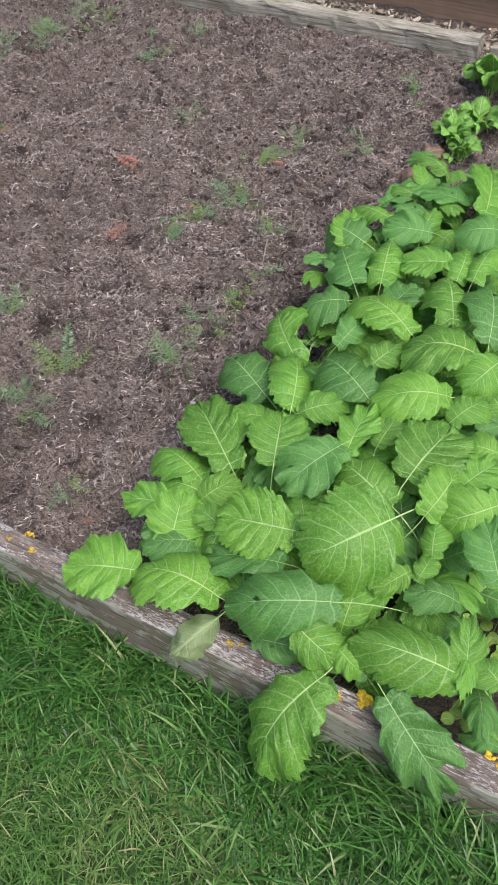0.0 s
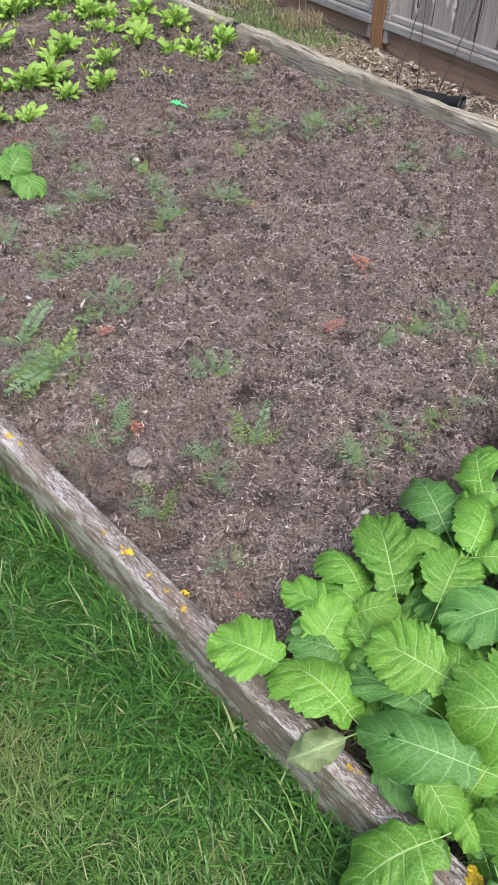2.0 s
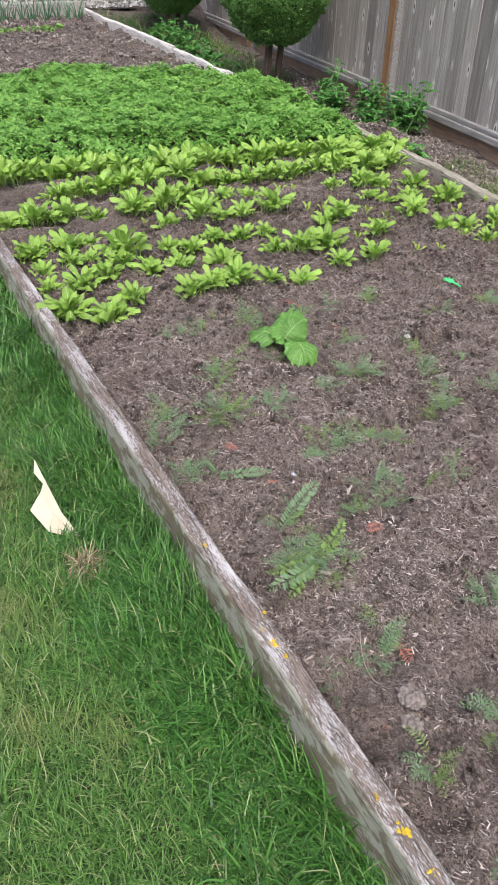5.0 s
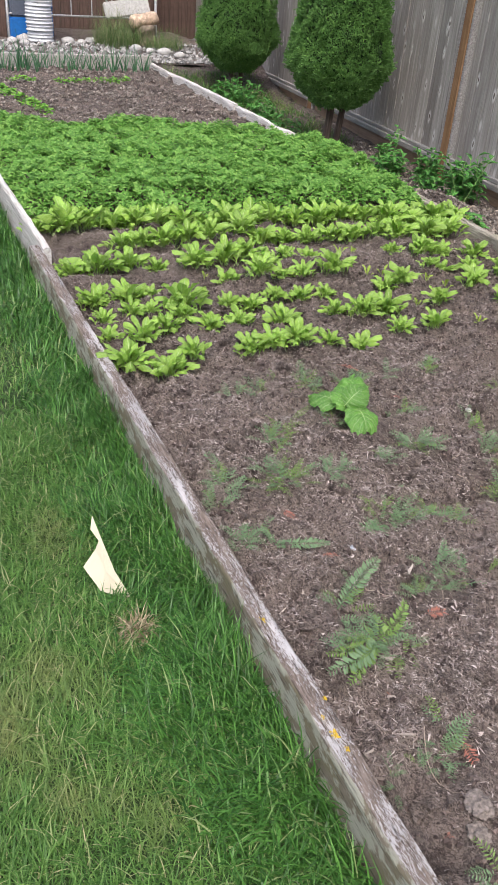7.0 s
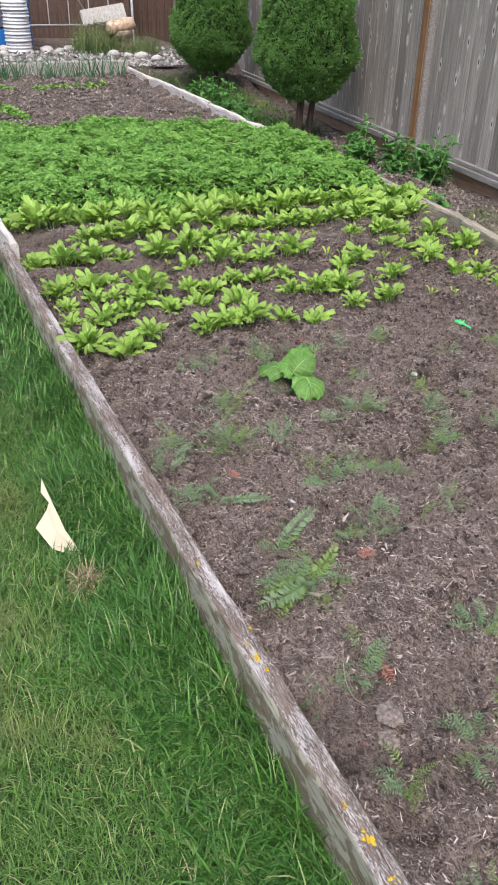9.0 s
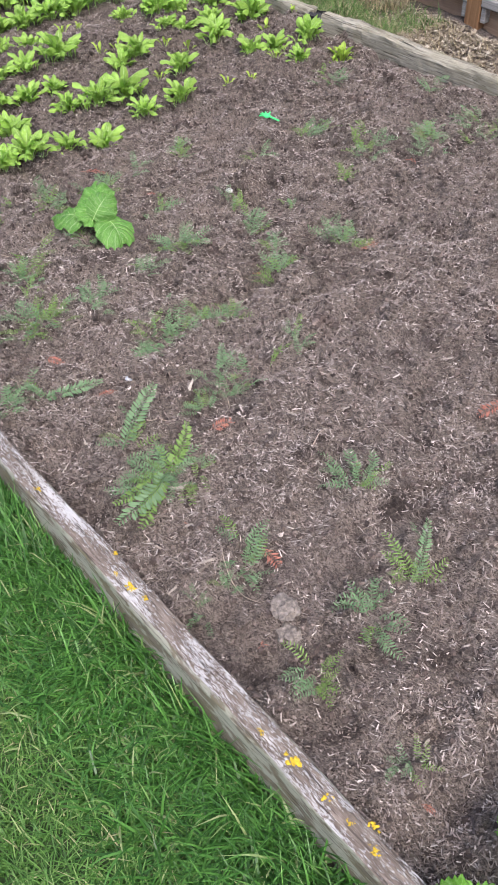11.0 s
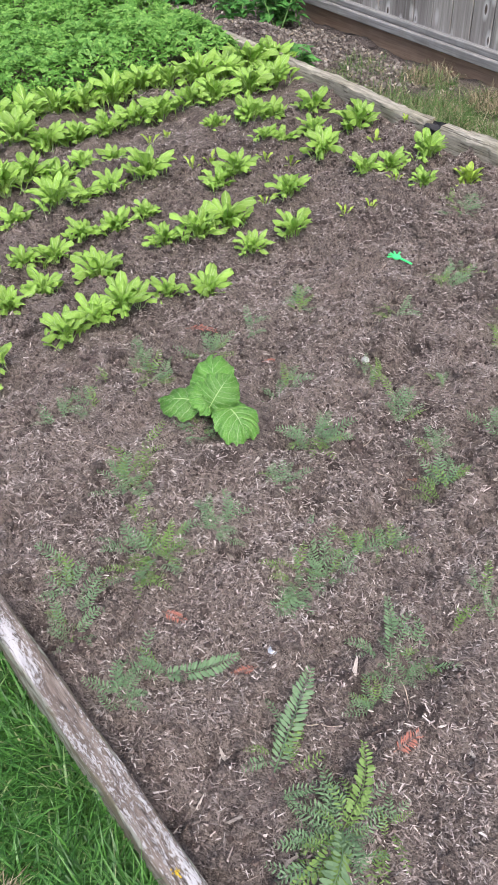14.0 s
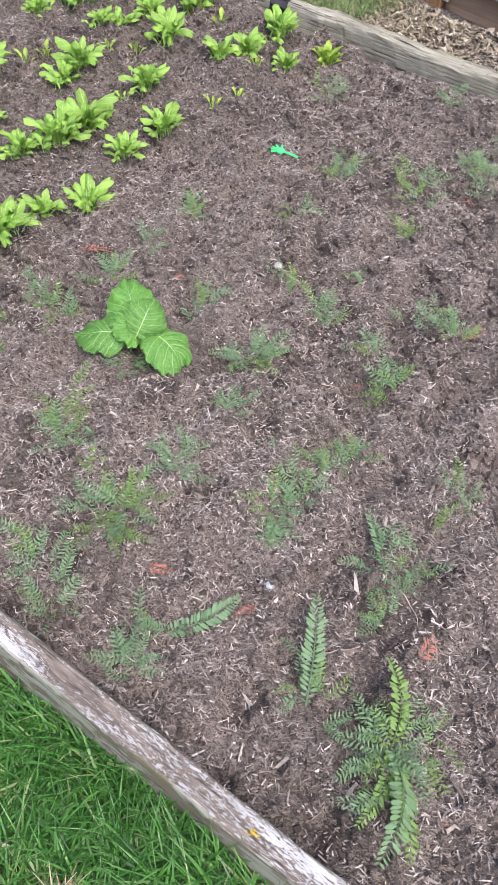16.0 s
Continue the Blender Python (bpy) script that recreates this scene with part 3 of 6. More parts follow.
def with_rib(name, verts, tris, uvs, material, rib_material, petiole, sag, rib, arch, nv):
    """Joins a leaf blade with its raised midrib and stalk."""
    n_blade = len(tris)
    s = np.concatenate([np.linspace(-petiole, 0, 5)[:-1], np.linspace(0, 0.85, 4 if nv < 20 else 14)])
    k = 5 if nv > 20 else 3
    zc = np.where(s < 0, -sag * s ** 2 / max(petiole, 0.01), arch * s * (1 - s) * 1.6)
    rad = rib * np.where(s < 0, 1.0, (1 - s / 0.9) ** 0.8 * 0.9 + 0.08)
    ring = np.linspace(0.5 * np.pi, 2.5 * np.pi, k, endpoint=False)
    rv = np.stack([np.cos(ring)[None] * rad[:, None], np.repeat(s[:, None], k, 1), zc[:, None] + np.sin(ring)[None] * rad[:, None] * 0.7 - 0.002], -1).reshape(-1, 3)
    rt = grid_tris(len(s), k, True) + len(verts)
    me = mesh_of(name, np.concatenate([verts, rv]), np.concatenate([tris, rt]), material, True)
    me.materials.append(rib_material)
    idx = np.zeros(len(me.polygons), np.int32)
    idx[n_blade:] = 1
    me.polygons.foreach_set("material_index", idx)
    layer = me.uv_layers.new(name="UVMap")
    li = np.zeros(len(me.loops), np.int32)
    me.loops.foreach_get("vertex_index", li)
    full = np.concatenate([uvs, np.full((len(rv), 2), 0.5)])
    layer.data.foreach_set("uv", full[li].astype(np.float32).ravel())
    return me


def fan_leaf(name, seed, material, rib_material, veins=7, teeth=0.11, lobe=0.03, notch=0.2, arch=0.3, fold=0.25, curl=0.5, ruffle=0.03, quilt=0.015,
             petiole=0.5, sag=1.3, rib=0.008, nv=72, nh=7, holes=0):
    """A broad mustard or cabbage leaf of unit length and width: side veins fan out from the midrib and end in the toothed margin."""
    v = np.linspace(0, 1, nv)
    U1 = np.linspace(-1, 1, 2 * nh + 1)
    V, U = np.meshgrid(v, U1, indexing="ij")
    side = np.where(U > 0, 0.0, 3.7)
    a = np.abs(U)
    turn = np.radians(np.interp(V, [0, 0.12, 0.3, 0.55, 0.85, 1], [118, 100, 78, 58, 30, 3]))
    reach = np.interp(V, [0, 0.07, 0.16, 0.3, 0.55, 0.8, 1], [0.13, 0.22, 0.27, 0.4, 0.47, 0.36, 0.17])
    beat = np.cos(2 * np.pi * (V * veins - 0.5))
    saw = 1.2 * (1 - (V * veins * 2.6 + side) % 1) - 0.6
    margin = lobe * beat + teeth * saw + 0.12 * lattice(V * 4.5, side, seed) + 0.07 * lattice(V * 13, side, seed + 8)
    margin = margin - notch * np.exp(-((V - 0.15) / 0.045) ** 2)
    d = a * reach * (1 + a ** 3 * margin)
    bow = turn - 0.22 * a ** 2
    x = np.sign(U) * d * np.sin(bow)
    y = 0.83 * V + d * np.cos(bow)
    x = x / (x.max() - x.min())
    z = arch * y * (1 - y) * 1.6 + fold * d * (1 - 0.4 * V) - curl * d ** 2 * 2.0
    z = z + ruffle * a ** 2 * (np.sin(V * 21 + side + seed) + lattice(V * 9, side, seed + 2))
    puff = 0.45 * beat * (1 - 0.5 * a) - lattice(U * 6 + V * 5, V * 17, seed + 3) - 0.6 * lattice(U * 11, V * 31, seed + 5)
    z = z - quilt * puff * np.minimum(1, a * 3)
    verts = np.stack([x, y, z], -1).reshape(-1, 3)
    tris = grid_tris(nv, 2 * nh + 1)
    rnd = random.Random(seed)
    for _ in range(holes):
        mids = verts[tris].mean(1)
        tris = tris[np.hypot(mids[:, 0] - rnd.uniform(-0.22, 0.22), mids[:, 1] - rnd.uniform(0.35, 0.8)) > rnd.uniform(0.025, 0.04)]
    uvs = np.stack([(U.ravel() + 1) / 2, V.ravel()], -1)
    return with_rib(name, verts, tris, uvs, material, rib_material, petiole, sag, rib, arch, nv)


def between(base, tip, width, up=(0, 0, 1), lift=1.0):
    """The pose that lays a unit leaf from base to tip, with that width."""
    b, t = Vector(base), Vector(tip)
    y = t - b
    length = y.length
    y.normalize()
    x = y.cross(Vector(up)).normalized()
    z = x.cross(y)
    m = Matrix((x, y, z)).transposed().to_4x4()
    return Matrix.Translation(b) @ m @ Matrix.Diagonal((width, length, length * lift, 1))


def mustard_set(material, count, seed, **more):
    return [fan_leaf("leaf", seed + i, material, RIB, arch=0.2 + 0.13 * (i % 3), fold=(0.34, 0.12, 0.22)[i % 3], curl=(0.35, 0.75, 0.55)[i % 3], ruffle=0.036 + 0.022 * (i % 2), notch=(0.22, 0.08, 0.3)[i % 3], **more)
            for i in range(count)]


MUSTARD_KINDS = {"g": mustard_set(MUSTARD, 6, 100), "y": mustard_set(MUSTARD_FRESH, 4, 120), "d": mustard_set(MUSTARD_DARK, 4, 140, teeth=0.05, quilt=0.008, holes=1)}
MUSTARD_MIX = MUSTARD_KINDS["g"] + MUSTARD_KINDS["d"] + MUSTARD_KINDS["y"][:2]
MUSTARD_OLD = leaf_mesh("leaf", 150, MUSTARD_PALE, RIB, 0.06, 9, 0.0, 0.05, 0.5, 0.12, 0.03, 0.2, 0.3, 0.02, 0.55, curl=0.5)
plants = random.Random(21)


def mustard_plant(leaves, fill=14):
    """A mustard plant: large leaves over smaller ones near its crown."""
    cx = sum(l[0] for l in leaves) / len(leaves)
    cy = sum(l[1] for l in leaves) / len(leaves)
    root = tagged(new("mustard_plant"), "leafy mustard plant with broad crinkled toothed green leaves", "mustard plant", "mustard row")
    root.location = (cx, cy, 0)
    here = Vector((cx, cy, 0))
    for bx, by, bz, tx, ty, tz, w, kind in leaves:
        mesh = MUSTARD_OLD if kind == "p" else plants.choice(MUSTARD_KINDS[kind])
        up = (-0.25 + plants.uniform(-0.4, 0.4), -0.12 + plants.uniform(-0.4, 0.4), 1)
        part("leaf", mesh, root, between(Vector((bx, by, bz)) - here, Vector((tx, ty, tz)) - here, w * 1.15, up, 1.0))
    for i in range(2 if cx < 0.2 and cy < -0.58 else fill):
        a = plants.uniform(0, 2 * math.pi)
        r = plants.uniform(0.02, 0.11)
        b = Vector((r * math.cos(a), r * math.sin(a), plants.uniform(0.04, 0.12)))
        a += plants.uniform(-0.6, 0.6)
        length = plants.uniform(0.06, 0.12)
        t = b + Vector((length * math.cos(a), length * math.sin(a), plants.uniform(0.0, 0.06)))
        if t.x + cx > 0.02:
            part("leaf", plants.choice(MUSTARD_MIX), root, between(b, t, length * plants.uniform(0.6, 0.85)))
    return root


GREEN_LEAVES = [leaf_mesh("leaf", 200 + i, GREENS, RIB, 0.012, 5, 0.0, 0.12, 0.3 + 0.09 * i, 0.05, 0.03, 0.2, 0.05, 0.03, 0.7, 11, 4, blunt=0.46, quilt=0.012, veins=5.0, foot=0.62, curl=0.1 * i) for i in range(5)]
YELLOW_LEAVES = [leaf_mesh("leaf", 220 + i, GREENS_YELLOW, RIB, 0.01, 5, 0.0, 0.15, 0.25, 0.04, 0.01, 0.2, 0.05, 0.022, 0.7, 10, 4, blunt=0.5, foot=0.6) for i in range(2)]


def rosette(root, meshes, n, size, rnd, slim=0.42, flat=0.0):
    """Leaves round a crown: the outer ones long and leaning, the inner ones short and upright."""
    turn = rnd.uniform(0, 6.28)
    for i in range(n):
        f = i / max(1, n - 1)
        a = turn + i * 2.4 + rnd.uniform(-0.35, 0.35)
        lean = radians(7 + 48 * (1 - f) + rnd.uniform(-14, 16) - flat)
        length = size * (0.72 + 0.45 * (1 - abs(f - 0.35) * 1.2)) * rnd.uniform(0.6, 1.2)
        d = Vector((math.cos(a) * math.sin(lean), math.sin(a) * math.sin(lean), math.cos(lean)))
        b = Vector((math.cos(a), math.sin(a), 0)) * (0.006 + size * 0.16 * (1 - f))
        b.z = 0.004
        m = between(b, b + d * length, length * slim * rnd.uniform(0.85, 1.2), (-d.x * 0.2 - math.cos(a), -d.y * 0.2 - math.sin(a), 0.9))
        part("leaf", rnd.choice(meshes), root, m)


def greens_row(spots):
    for x, y, s in spots:
        small = s < 0.066
        yellow = small or (x > 1.5 and s < 0.085 and plants.random() < 0.3)
        if small:
            text = "small yellowish chard seedling on bare soil"
        else:
            text = "light green chard rosette with upright oval leaves" if s < 0.12 else "large bushy light green chard plant"
        root = tagged(new("chard_plant"), text, "chard plant", "chard rows")
        root.location = (x, y, float(soil_z(np.array(x), np.array(y))) - 0.004)
        n = 6 if small else int(17 + s * 110)
        size = max(0.034, s * plants.uniform(0.7, 0.88))
        meshes = YELLOW_LEAVES if yellow else GREEN_LEAVES
        rosette(root, meshes, n, size, plants, 0.27)
        if not small:   # side shoots along the row
            for k in (-1, 1):
                turn = plants.uniform(0, 6.28)
                for i in range(5 if s < 0.1 else 7):
                    a = turn + i * 1.3
                    lean = radians(plants.uniform(20, 70))
                    d = Vector((math.cos(a) * math.sin(lean), math.sin(a) * math.sin(lean), math.cos(lean)))
                    foot = Vector((k * s * plants.uniform(0.3, 0.55), plants.uniform(-0.25, 0.25) * s, 0.004))
                    length = size * plants.uniform(0.5, 0.85)
                    part("leaf", plants.choice(meshes), root, between(foot, foot + d * length, length * 0.32, (-math.cos(a), -math.sin(a), 0.9)))


# ---- weeds ----
def frond_mesh(name, seed, pairs, material, droop=0.25, leaflet=0.12, slim=0.19, thin=0.008):
    """A feathery leaf of unit length: a thin stalk with pairs of narrow leaflets grown onto it."""
    rnd = random.Random(seed)
    verts, tris = [], []

    def at(t):
        return Vector((0.06 * math.sin(t * 3 + seed), t, 0.35 * t - droop * t * t * 1.6))

    for i in range(pairs + 1):
        w = thin * (1.1 - i / pairs)
        p = at(i / pairs)
        verts.extend((p + Vector((w, 0, 0)), p - Vector((w, 0, 0)), p + Vector((0, 0, w * 1.6))))
        if i:
            k = 3 * i
            for a, b in ((0, 2), (2, 1), (1, 0)):
                tris.extend(((k - 3 + a, k + a, k + b), (k - 3 + a, k + b, k - 3 + b)))
    for i in range(2, pairs + 1):
        t = i / pairs
        p = at(t)
        length = leaflet * (1.2 - 0.9 * abs(t - 0.45)) * rnd.uniform(0.75, 1.2)
        for sgn, foot in ((1, 0), (-1, 1)):
            d = Vector((sgn * 1.0, 0.45 + rnd.uniform(-0.2, 0.25), rnd.uniform(-0.05, 0.4))).normalized()
            n = Vector((rnd.uniform(-0.4, 0.4), rnd.uniform(-0.4, 0.4), 1)).normalized()
            s = d.cross(n).normalized() * length * slim
            k = len(verts)
            m = p + d * length * 0.5 + n * length * 0.08
            verts.extend((m + s, p + d * length, m - s))
            tris.extend(((3 * i + foot, k, k + 1), (3 * i + foot, k + 1, k + 2)))
    return mesh_of(name, [tuple(v) for v in verts], tris, material)


def feather_mesh(name, seed, pairs, material, leaflet=0.17, slim=0.24, rise=0.5):
    """One vetch leaf of unit length lying along +y: a thin arching stalk with paired oval leaflets."""
    rnd = random.Random(seed)
    verts, tris = [], []
    sway = rnd.uniform(-0.12, 0.12)

    def at(t):
        return Vector((sway * math.sin(t * 3.1), t, rise * t * (1.15 - t) + 0.02))

    for i in range(pairs + 1):
        w = 0.0075 * (1.15 - i / pairs)
        p = at(i / pairs)
        verts.extend((p + Vector((w, 0, 0)), p - Vector((w, 0, 0)), p + Vector((0, 0, w * 1.5))))
        if i:
            k = len(verts) - 6
            for a, b in ((0, 1), (1, 2), (2, 0)):
                tris.extend(((k + a, k + b, k + 3 + b), (k + a, k + 3 + b, k + 3 + a)))
    for i in range(1, pairs + 1):
        t = i / pairs
        length = leaflet * math.sin(math.pi * (0.12 + 0.8 * t)) ** 0.6 * rnd.uniform(0.85, 1.15)
        for sgn, foot in ((1, 3 * i), (-1, 3 * i + 1)):
            p = at(t)
            d = Vector((sgn, 0.3 + 0.5 * t + rnd.uniform(-0.15, 0.15), rnd.uniform(-0.25, 0.35))).normalized()
            n = Vector((rnd.uniform(-0.5, 0.5), rnd.uniform(-0.5, 0.5), 1)).normalized()
            s = d.cross(n).normalized() * length * slim
            up = d.cross(s).normalized() * length * 0.07
            k = len(verts)
            verts.extend((p + d * length * 0.35 + s * 0.9 + up, p + d * length * 0.35 - s * 0.9 + up, p + d * length * 0.75 + s * 0.8 + up, p + d * length * 0.75 - s * 0.8 + up, p + d * length))
            tris.extend(((foot, k, k + 1), (k, k + 2, k + 1), (k + 1, k + 2, k + 3), (k + 2, k + 4, k + 3)))
    return mesh_of(name, [tuple(v) for v in verts], tris, material)


FRONDS = [feather_mesh("frond", 300 + i, 23 + i % 4, VETCH, 0.12 + 0.015 * (i % 3), 0.15, 0.3 + 0.15 * (i % 3)) for i in range(7)]
WISPS = [feather_mesh("frond", 340 + i, 8 + i % 3, VETCH, 0.2 + 0.03 * (i % 2), 0.13, 0.35 + 0.2 * (i % 3)) for i in range(6)]
WISPS_BRIGHT = [feather_mesh("frond", 360 + i, 8 + i, VETCH_BRIGHT, 0.2, 0.14, 0.5) for i in range(3)]
FRONDS_BRIGHT = [feather_mesh("frond", 320 + i, 19 + i, VETCH_BRIGHT, 0.13, 0.19, 0.4) for i in range(3)]


def vetch(x, y, tips):
    """A vetch weed: feathery leaves from one foot, each ending at an offset of the plan."""
    bright = plants.random() < 0.06 and len(tips) < 3
    long = max(math.hypot(dx, dy) for dx, dy in tips)
    size = "bushy " if len(tips) > 5 else "long-leaved " if long > 0.11 else "small "
    colour = "bright green " if bright else "grey-green "
    root = tagged(new("vetch_weed"), size + colour + "feathery vetch weed on mulched soil", "weed", "weeds on the soil")
    low = float(soil_z(np.array(x), np.array(y)))
    root.location = (x, y, low - 0.002)
    for dx, dy in tips:
        a, length = math.degrees(math.atan2(-dx, dy)), math.hypot(dx, dy) * 1.12 + 0.012
        ground = max(float(soil_z(np.array(x + dx * q), np.array(y + dy * q))) - low - (0.03 + 0.1 * length) * q * 0.4 for q in (0.3, 0.6, 1.0))
        pitch = math.degrees(math.atan2(max(0.0, ground) + 0.012, length))
        fresh = bright or plants.random() < 0.2
        slender = length > 0.125 and y < 1.34 and x < 0.62
        if slender:
            m = pose(0, 0, 0.004, pitch + plants.uniform(0, 6), plants.uniform(-25, 25), a) @ Matrix.Scale(length, 4)
            part("frond", plants.choice(FRONDS_BRIGHT if fresh else FRONDS), root, m)
        for k in range(2 if slender else 4 + 2 * (len(tips) > 5)):
            q = plants.uniform(0.0, 0.75)
            px, py = dx * q + plants.gauss(0, 0.006), dy * q + plants.gauss(0, 0.006)
            pz = float(soil_z(np.array(x + px), np.array(y + py))) - low + 0.004
            size = min(length * 1.1, plants.uniform(0.04, 0.072))
            m = pose(px, py, pz, plants.uniform(0, 38), plants.uniform(-30, 30), a + plants.uniform(-75, 75)) @ Matrix.Scale(size, 4)
            part("frond", plants.choice(WISPS_BRIGHT if fresh or plants.random() < 0.12 else WISPS), root, m)


SPRIGS = [frond_mesh("dry_sprig", 340 + i, 11, SPRIG, 0.22, 0.3, 0.11) for i in range(3)]


def sprigs(spots):
    for x, y, s in spots:
        ob = tagged(new("dry_sprig", plants.choice(SPRIGS)), "rust-red dry cedar sprig lying on soil", "sprig", "fallen sprigs")
        ob.matrix_basis = pose(x, y, float(soil_z(np.array(x), np.array(y))) + 0.012, -12, plants.uniform(-15, 15), plants.uniform(0, 360)) @ Matrix.Diagonal((s * 0.95, s * 1.2, s * 0.8, 1))


greens_row([(0.09, 2.31, 0.13), (0.22, 2.25, 0.10), (0.33, 2.31, 0.09), (0.56, 2.32, 0.09), (0.65, 2.32, 0.09), (0.74, 2.31, 0.12), (0.90, 2.33, 0.07), (1.02, 2.28, 0.10), (1.25, 2.35, 0.08), (1.41, 2.34, 0.08), (1.62, 2.32, 0.03), (1.72, 2.30, 0.04), (1.91, 2.37, 0.03), (1.96, 2.28, 0.07)])
greens_row([(0.09, 2.58, 0.07), (0.20, 2.51, 0.10), (0.32, 2.59, 0.09), (0.41, 2.66, 0.08), (0.51, 2.59, 0.09), (0.63, 2.59, 0.09), (0.82, 2.59, 0.10), (1.08, 2.60, 0.08), (1.17, 2.54, 0.11), (1.30, 2.55, 0.13), (1.48, 2.57, 0.06), (1.57, 2.55, 0.09), (1.90, 2.51, 0.08), (1.99, 2.47, 0.09), (2.17, 2.25, 0.08), (2.18, 2.46, 0.10)])
greens_row([(0.12, 2.77, 0.07), (0.13, 2.97, 0.12), (0.24, 2.78, 0.08), (0.28, 2.97, 0.12), (0.32, 2.78, 0.07), (0.38, 2.99, 0.07), (0.45, 2.78, 0.14), (0.66, 2.78, 0.07), (0.77, 2.79, 0.10), (0.89, 2.81, 0.09), (1.01, 2.79, 0.09), (1.14, 2.80, 0.07), (1.47, 2.82, 0.09), (1.55, 2.82, 0.10), (1.71, 2.85, 0.06), (1.80, 2.81, 0.06), (1.91, 2.75, 0.10), (2.02, 2.92, 0.08), (2.16, 2.71, 0.06)])
greens_row([(0.11, 3.31, 0.11), (0.24, 3.33, 0.15), (0.38, 3.31, 0.12), (0.51, 3.30, 0.10), (0.68, 3.11, 0.05), (0.76, 3.04, 0.08), (0.91, 3.02, 0.12), (1.03, 3.04, 0.09), (1.14, 3.03, 0.09), (1.29, 3.01, 0.12), (1.49, 3.02, 0.05), (1.57, 3.01, 0.06), (1.82, 2.98, 0.08), (1.90, 2.97, 0.08), (2.20, 3.12, 0.11), (2.21, 2.86, 0.14), (2.33, 2.71, 0.05)])
greens_row([(0.68, 3.25, 0.13), (0.84, 3.28, 0.15), (0.97, 3.33, 0.13), (1.05, 3.27, 0.10), (1.16, 3.27, 0.09), (1.30, 3.27, 0.09), (1.46, 3.26, 0.05), (1.56, 3.29, 0.05), (1.77, 3.25, 0.08), (1.91, 3.19, 0.11), (2.02, 3.18, 0.10)])
greens_row([(0.43, 3.61, 0.12), (0.52, 3.58, 0.10), (0.64, 3.59, 0.16), (0.77, 3.61, 0.15), (0.89, 3.60, 0.13), (1.08, 3.65, 0.14), (1.17, 3.57, 0.12), (1.30, 3.56, 0.12), (1.42, 3.53, 0.12), (1.55, 3.52, 0.13), (1.68, 3.51, 0.13), (1.81, 3.48, 0.11), (1.94, 3.47, 0.13), (2.11, 3.44, 0.15), (2.24, 3.43, 0.15)])
greens_row([(0.08, 3.92, 0.12), (0.21, 3.87, 0.18), (0.33, 3.91, 0.14), (0.48, 3.95, 0.14), (0.59, 3.92, 0.13), (0.72, 3.96, 0.14), (0.86, 3.95, 0.15), (0.98, 3.92, 0.13), (1.11, 3.91, 0.13), (1.24, 3.88, 0.13), (1.37, 3.87, 0.13), (1.50, 3.84, 0.13), (1.63, 3.81, 0.13), (1.77, 3.79, 0.14), (1.89, 3.75, 0.14), (2.03, 3.72, 0.15), (2.17, 3.71, 0.15), (2.31, 3.68, 0.16), (2.42, 3.64, 0.14)])
vetch(0.238, 0.881, ((0.036, 0.068), (0.093, 0.065), (0.083, 0.022), (0.012, -0.039), (-0.063, 0.046), (-0.112, -0.004), (-0.140, -0.043), (-0.096, -0.050), (-0.114, -0.077), (-0.016, -0.058), (-0.077, -0.010), (-0.008, 0.052)))
vetch(0.293, 0.835, ((-0.029, -0.035), (0.026, -0.004)))
vetch(0.225, 1.031, ((0.129, 0.086),))
vetch(0.238, 1.020, ((0.072, 0.026), (-0.001, 0.064)))
vetch(0.188, 1.300, ((0.102, -0.051), (-0.023, 0.068), (-0.002, 0.035)))
vetch(0.086, 1.292, ((0.037, 0.068), (0.030, -0.010), (0.013, 0.029), (0.049, 0.018)))
vetch(0.097, 1.482, ((0.010, 0.073), (0.070, 0.088), (0.061, 0.027), (-0.015, 0.029), (-0.005, -0.030)))
vetch(0.310, 1.535, ((-0.056, 0.094), (0.029, 0.100), (0.076, 0.066), (0.097, 0.008), (0.070, -0.050), (0.012, -0.106), (-0.035, -0.081), (-0.103, -0.042), (-0.072, 0.017), (-0.062, -0.076), (0.013, 0.045), (0.027, -0.037)))
vetch(0.405, 1.768, ((-0.019, 0.056), (0.034, 0.078), (0.124, 0.081), (0.087, 0.005), (0.043, -0.047), (-0.048, -0.073), (-0.072, -0.028), (0.036, 0.043)))
vetch(0.454, 1.489, ((0.042, 0.072), (0.050, 0.019), (-0.007, 0.022), (0.007, -0.024)))
vetch(0.517, 1.296, ((-0.035, 0.047), (0.008, 0.051), (0.017, -0.030), (-0.076, -0.066), (-0.081, -0.019), (-0.083, -0.043)))
vetch(0.568, 1.275, ((0.072, 0.093), (0.033, -0.007), (-0.011, 0.027), (-0.009, -0.024), (0.059, 0.052)))
vetch(0.662, 1.284, ((0.012, 0.036), (0.036, -0.007), (-0.027, 0.005)))
vetch(0.731, 1.253, ((0.016, 0.047), (0.065, 0.001), (0.023, -0.016), (-0.036, 0.007)))
vetch(0.904, 1.265, ((0.062, 0.059), (0.114, 0.034), (0.047, 0.010), (-0.028, 0.017), (0.073, 0.005)))
vetch(0.526, 1.018, ((0.093, 0.033), (0.100, -0.001), (0.056, -0.031), (-0.029, 0.021), (0.019, -0.014)))
vetch(0.664, 1.021, ((0.036, 0.014),))
vetch(0.435, 1.007, ((0.018, 0.030), (0.023, 0.005), (-0.024, 0.016)))
vetch(1.150, 1.243, ((0.017, 0.057), (0.146, 0.053), (0.080, -0.022), (0.032, 0.007), (-0.001, 0.017)))
vetch(1.035, 1.512, ((0.086, 0.124), (0.086, 0.069), (0.021, 0.056), (0.037, 0.002)))
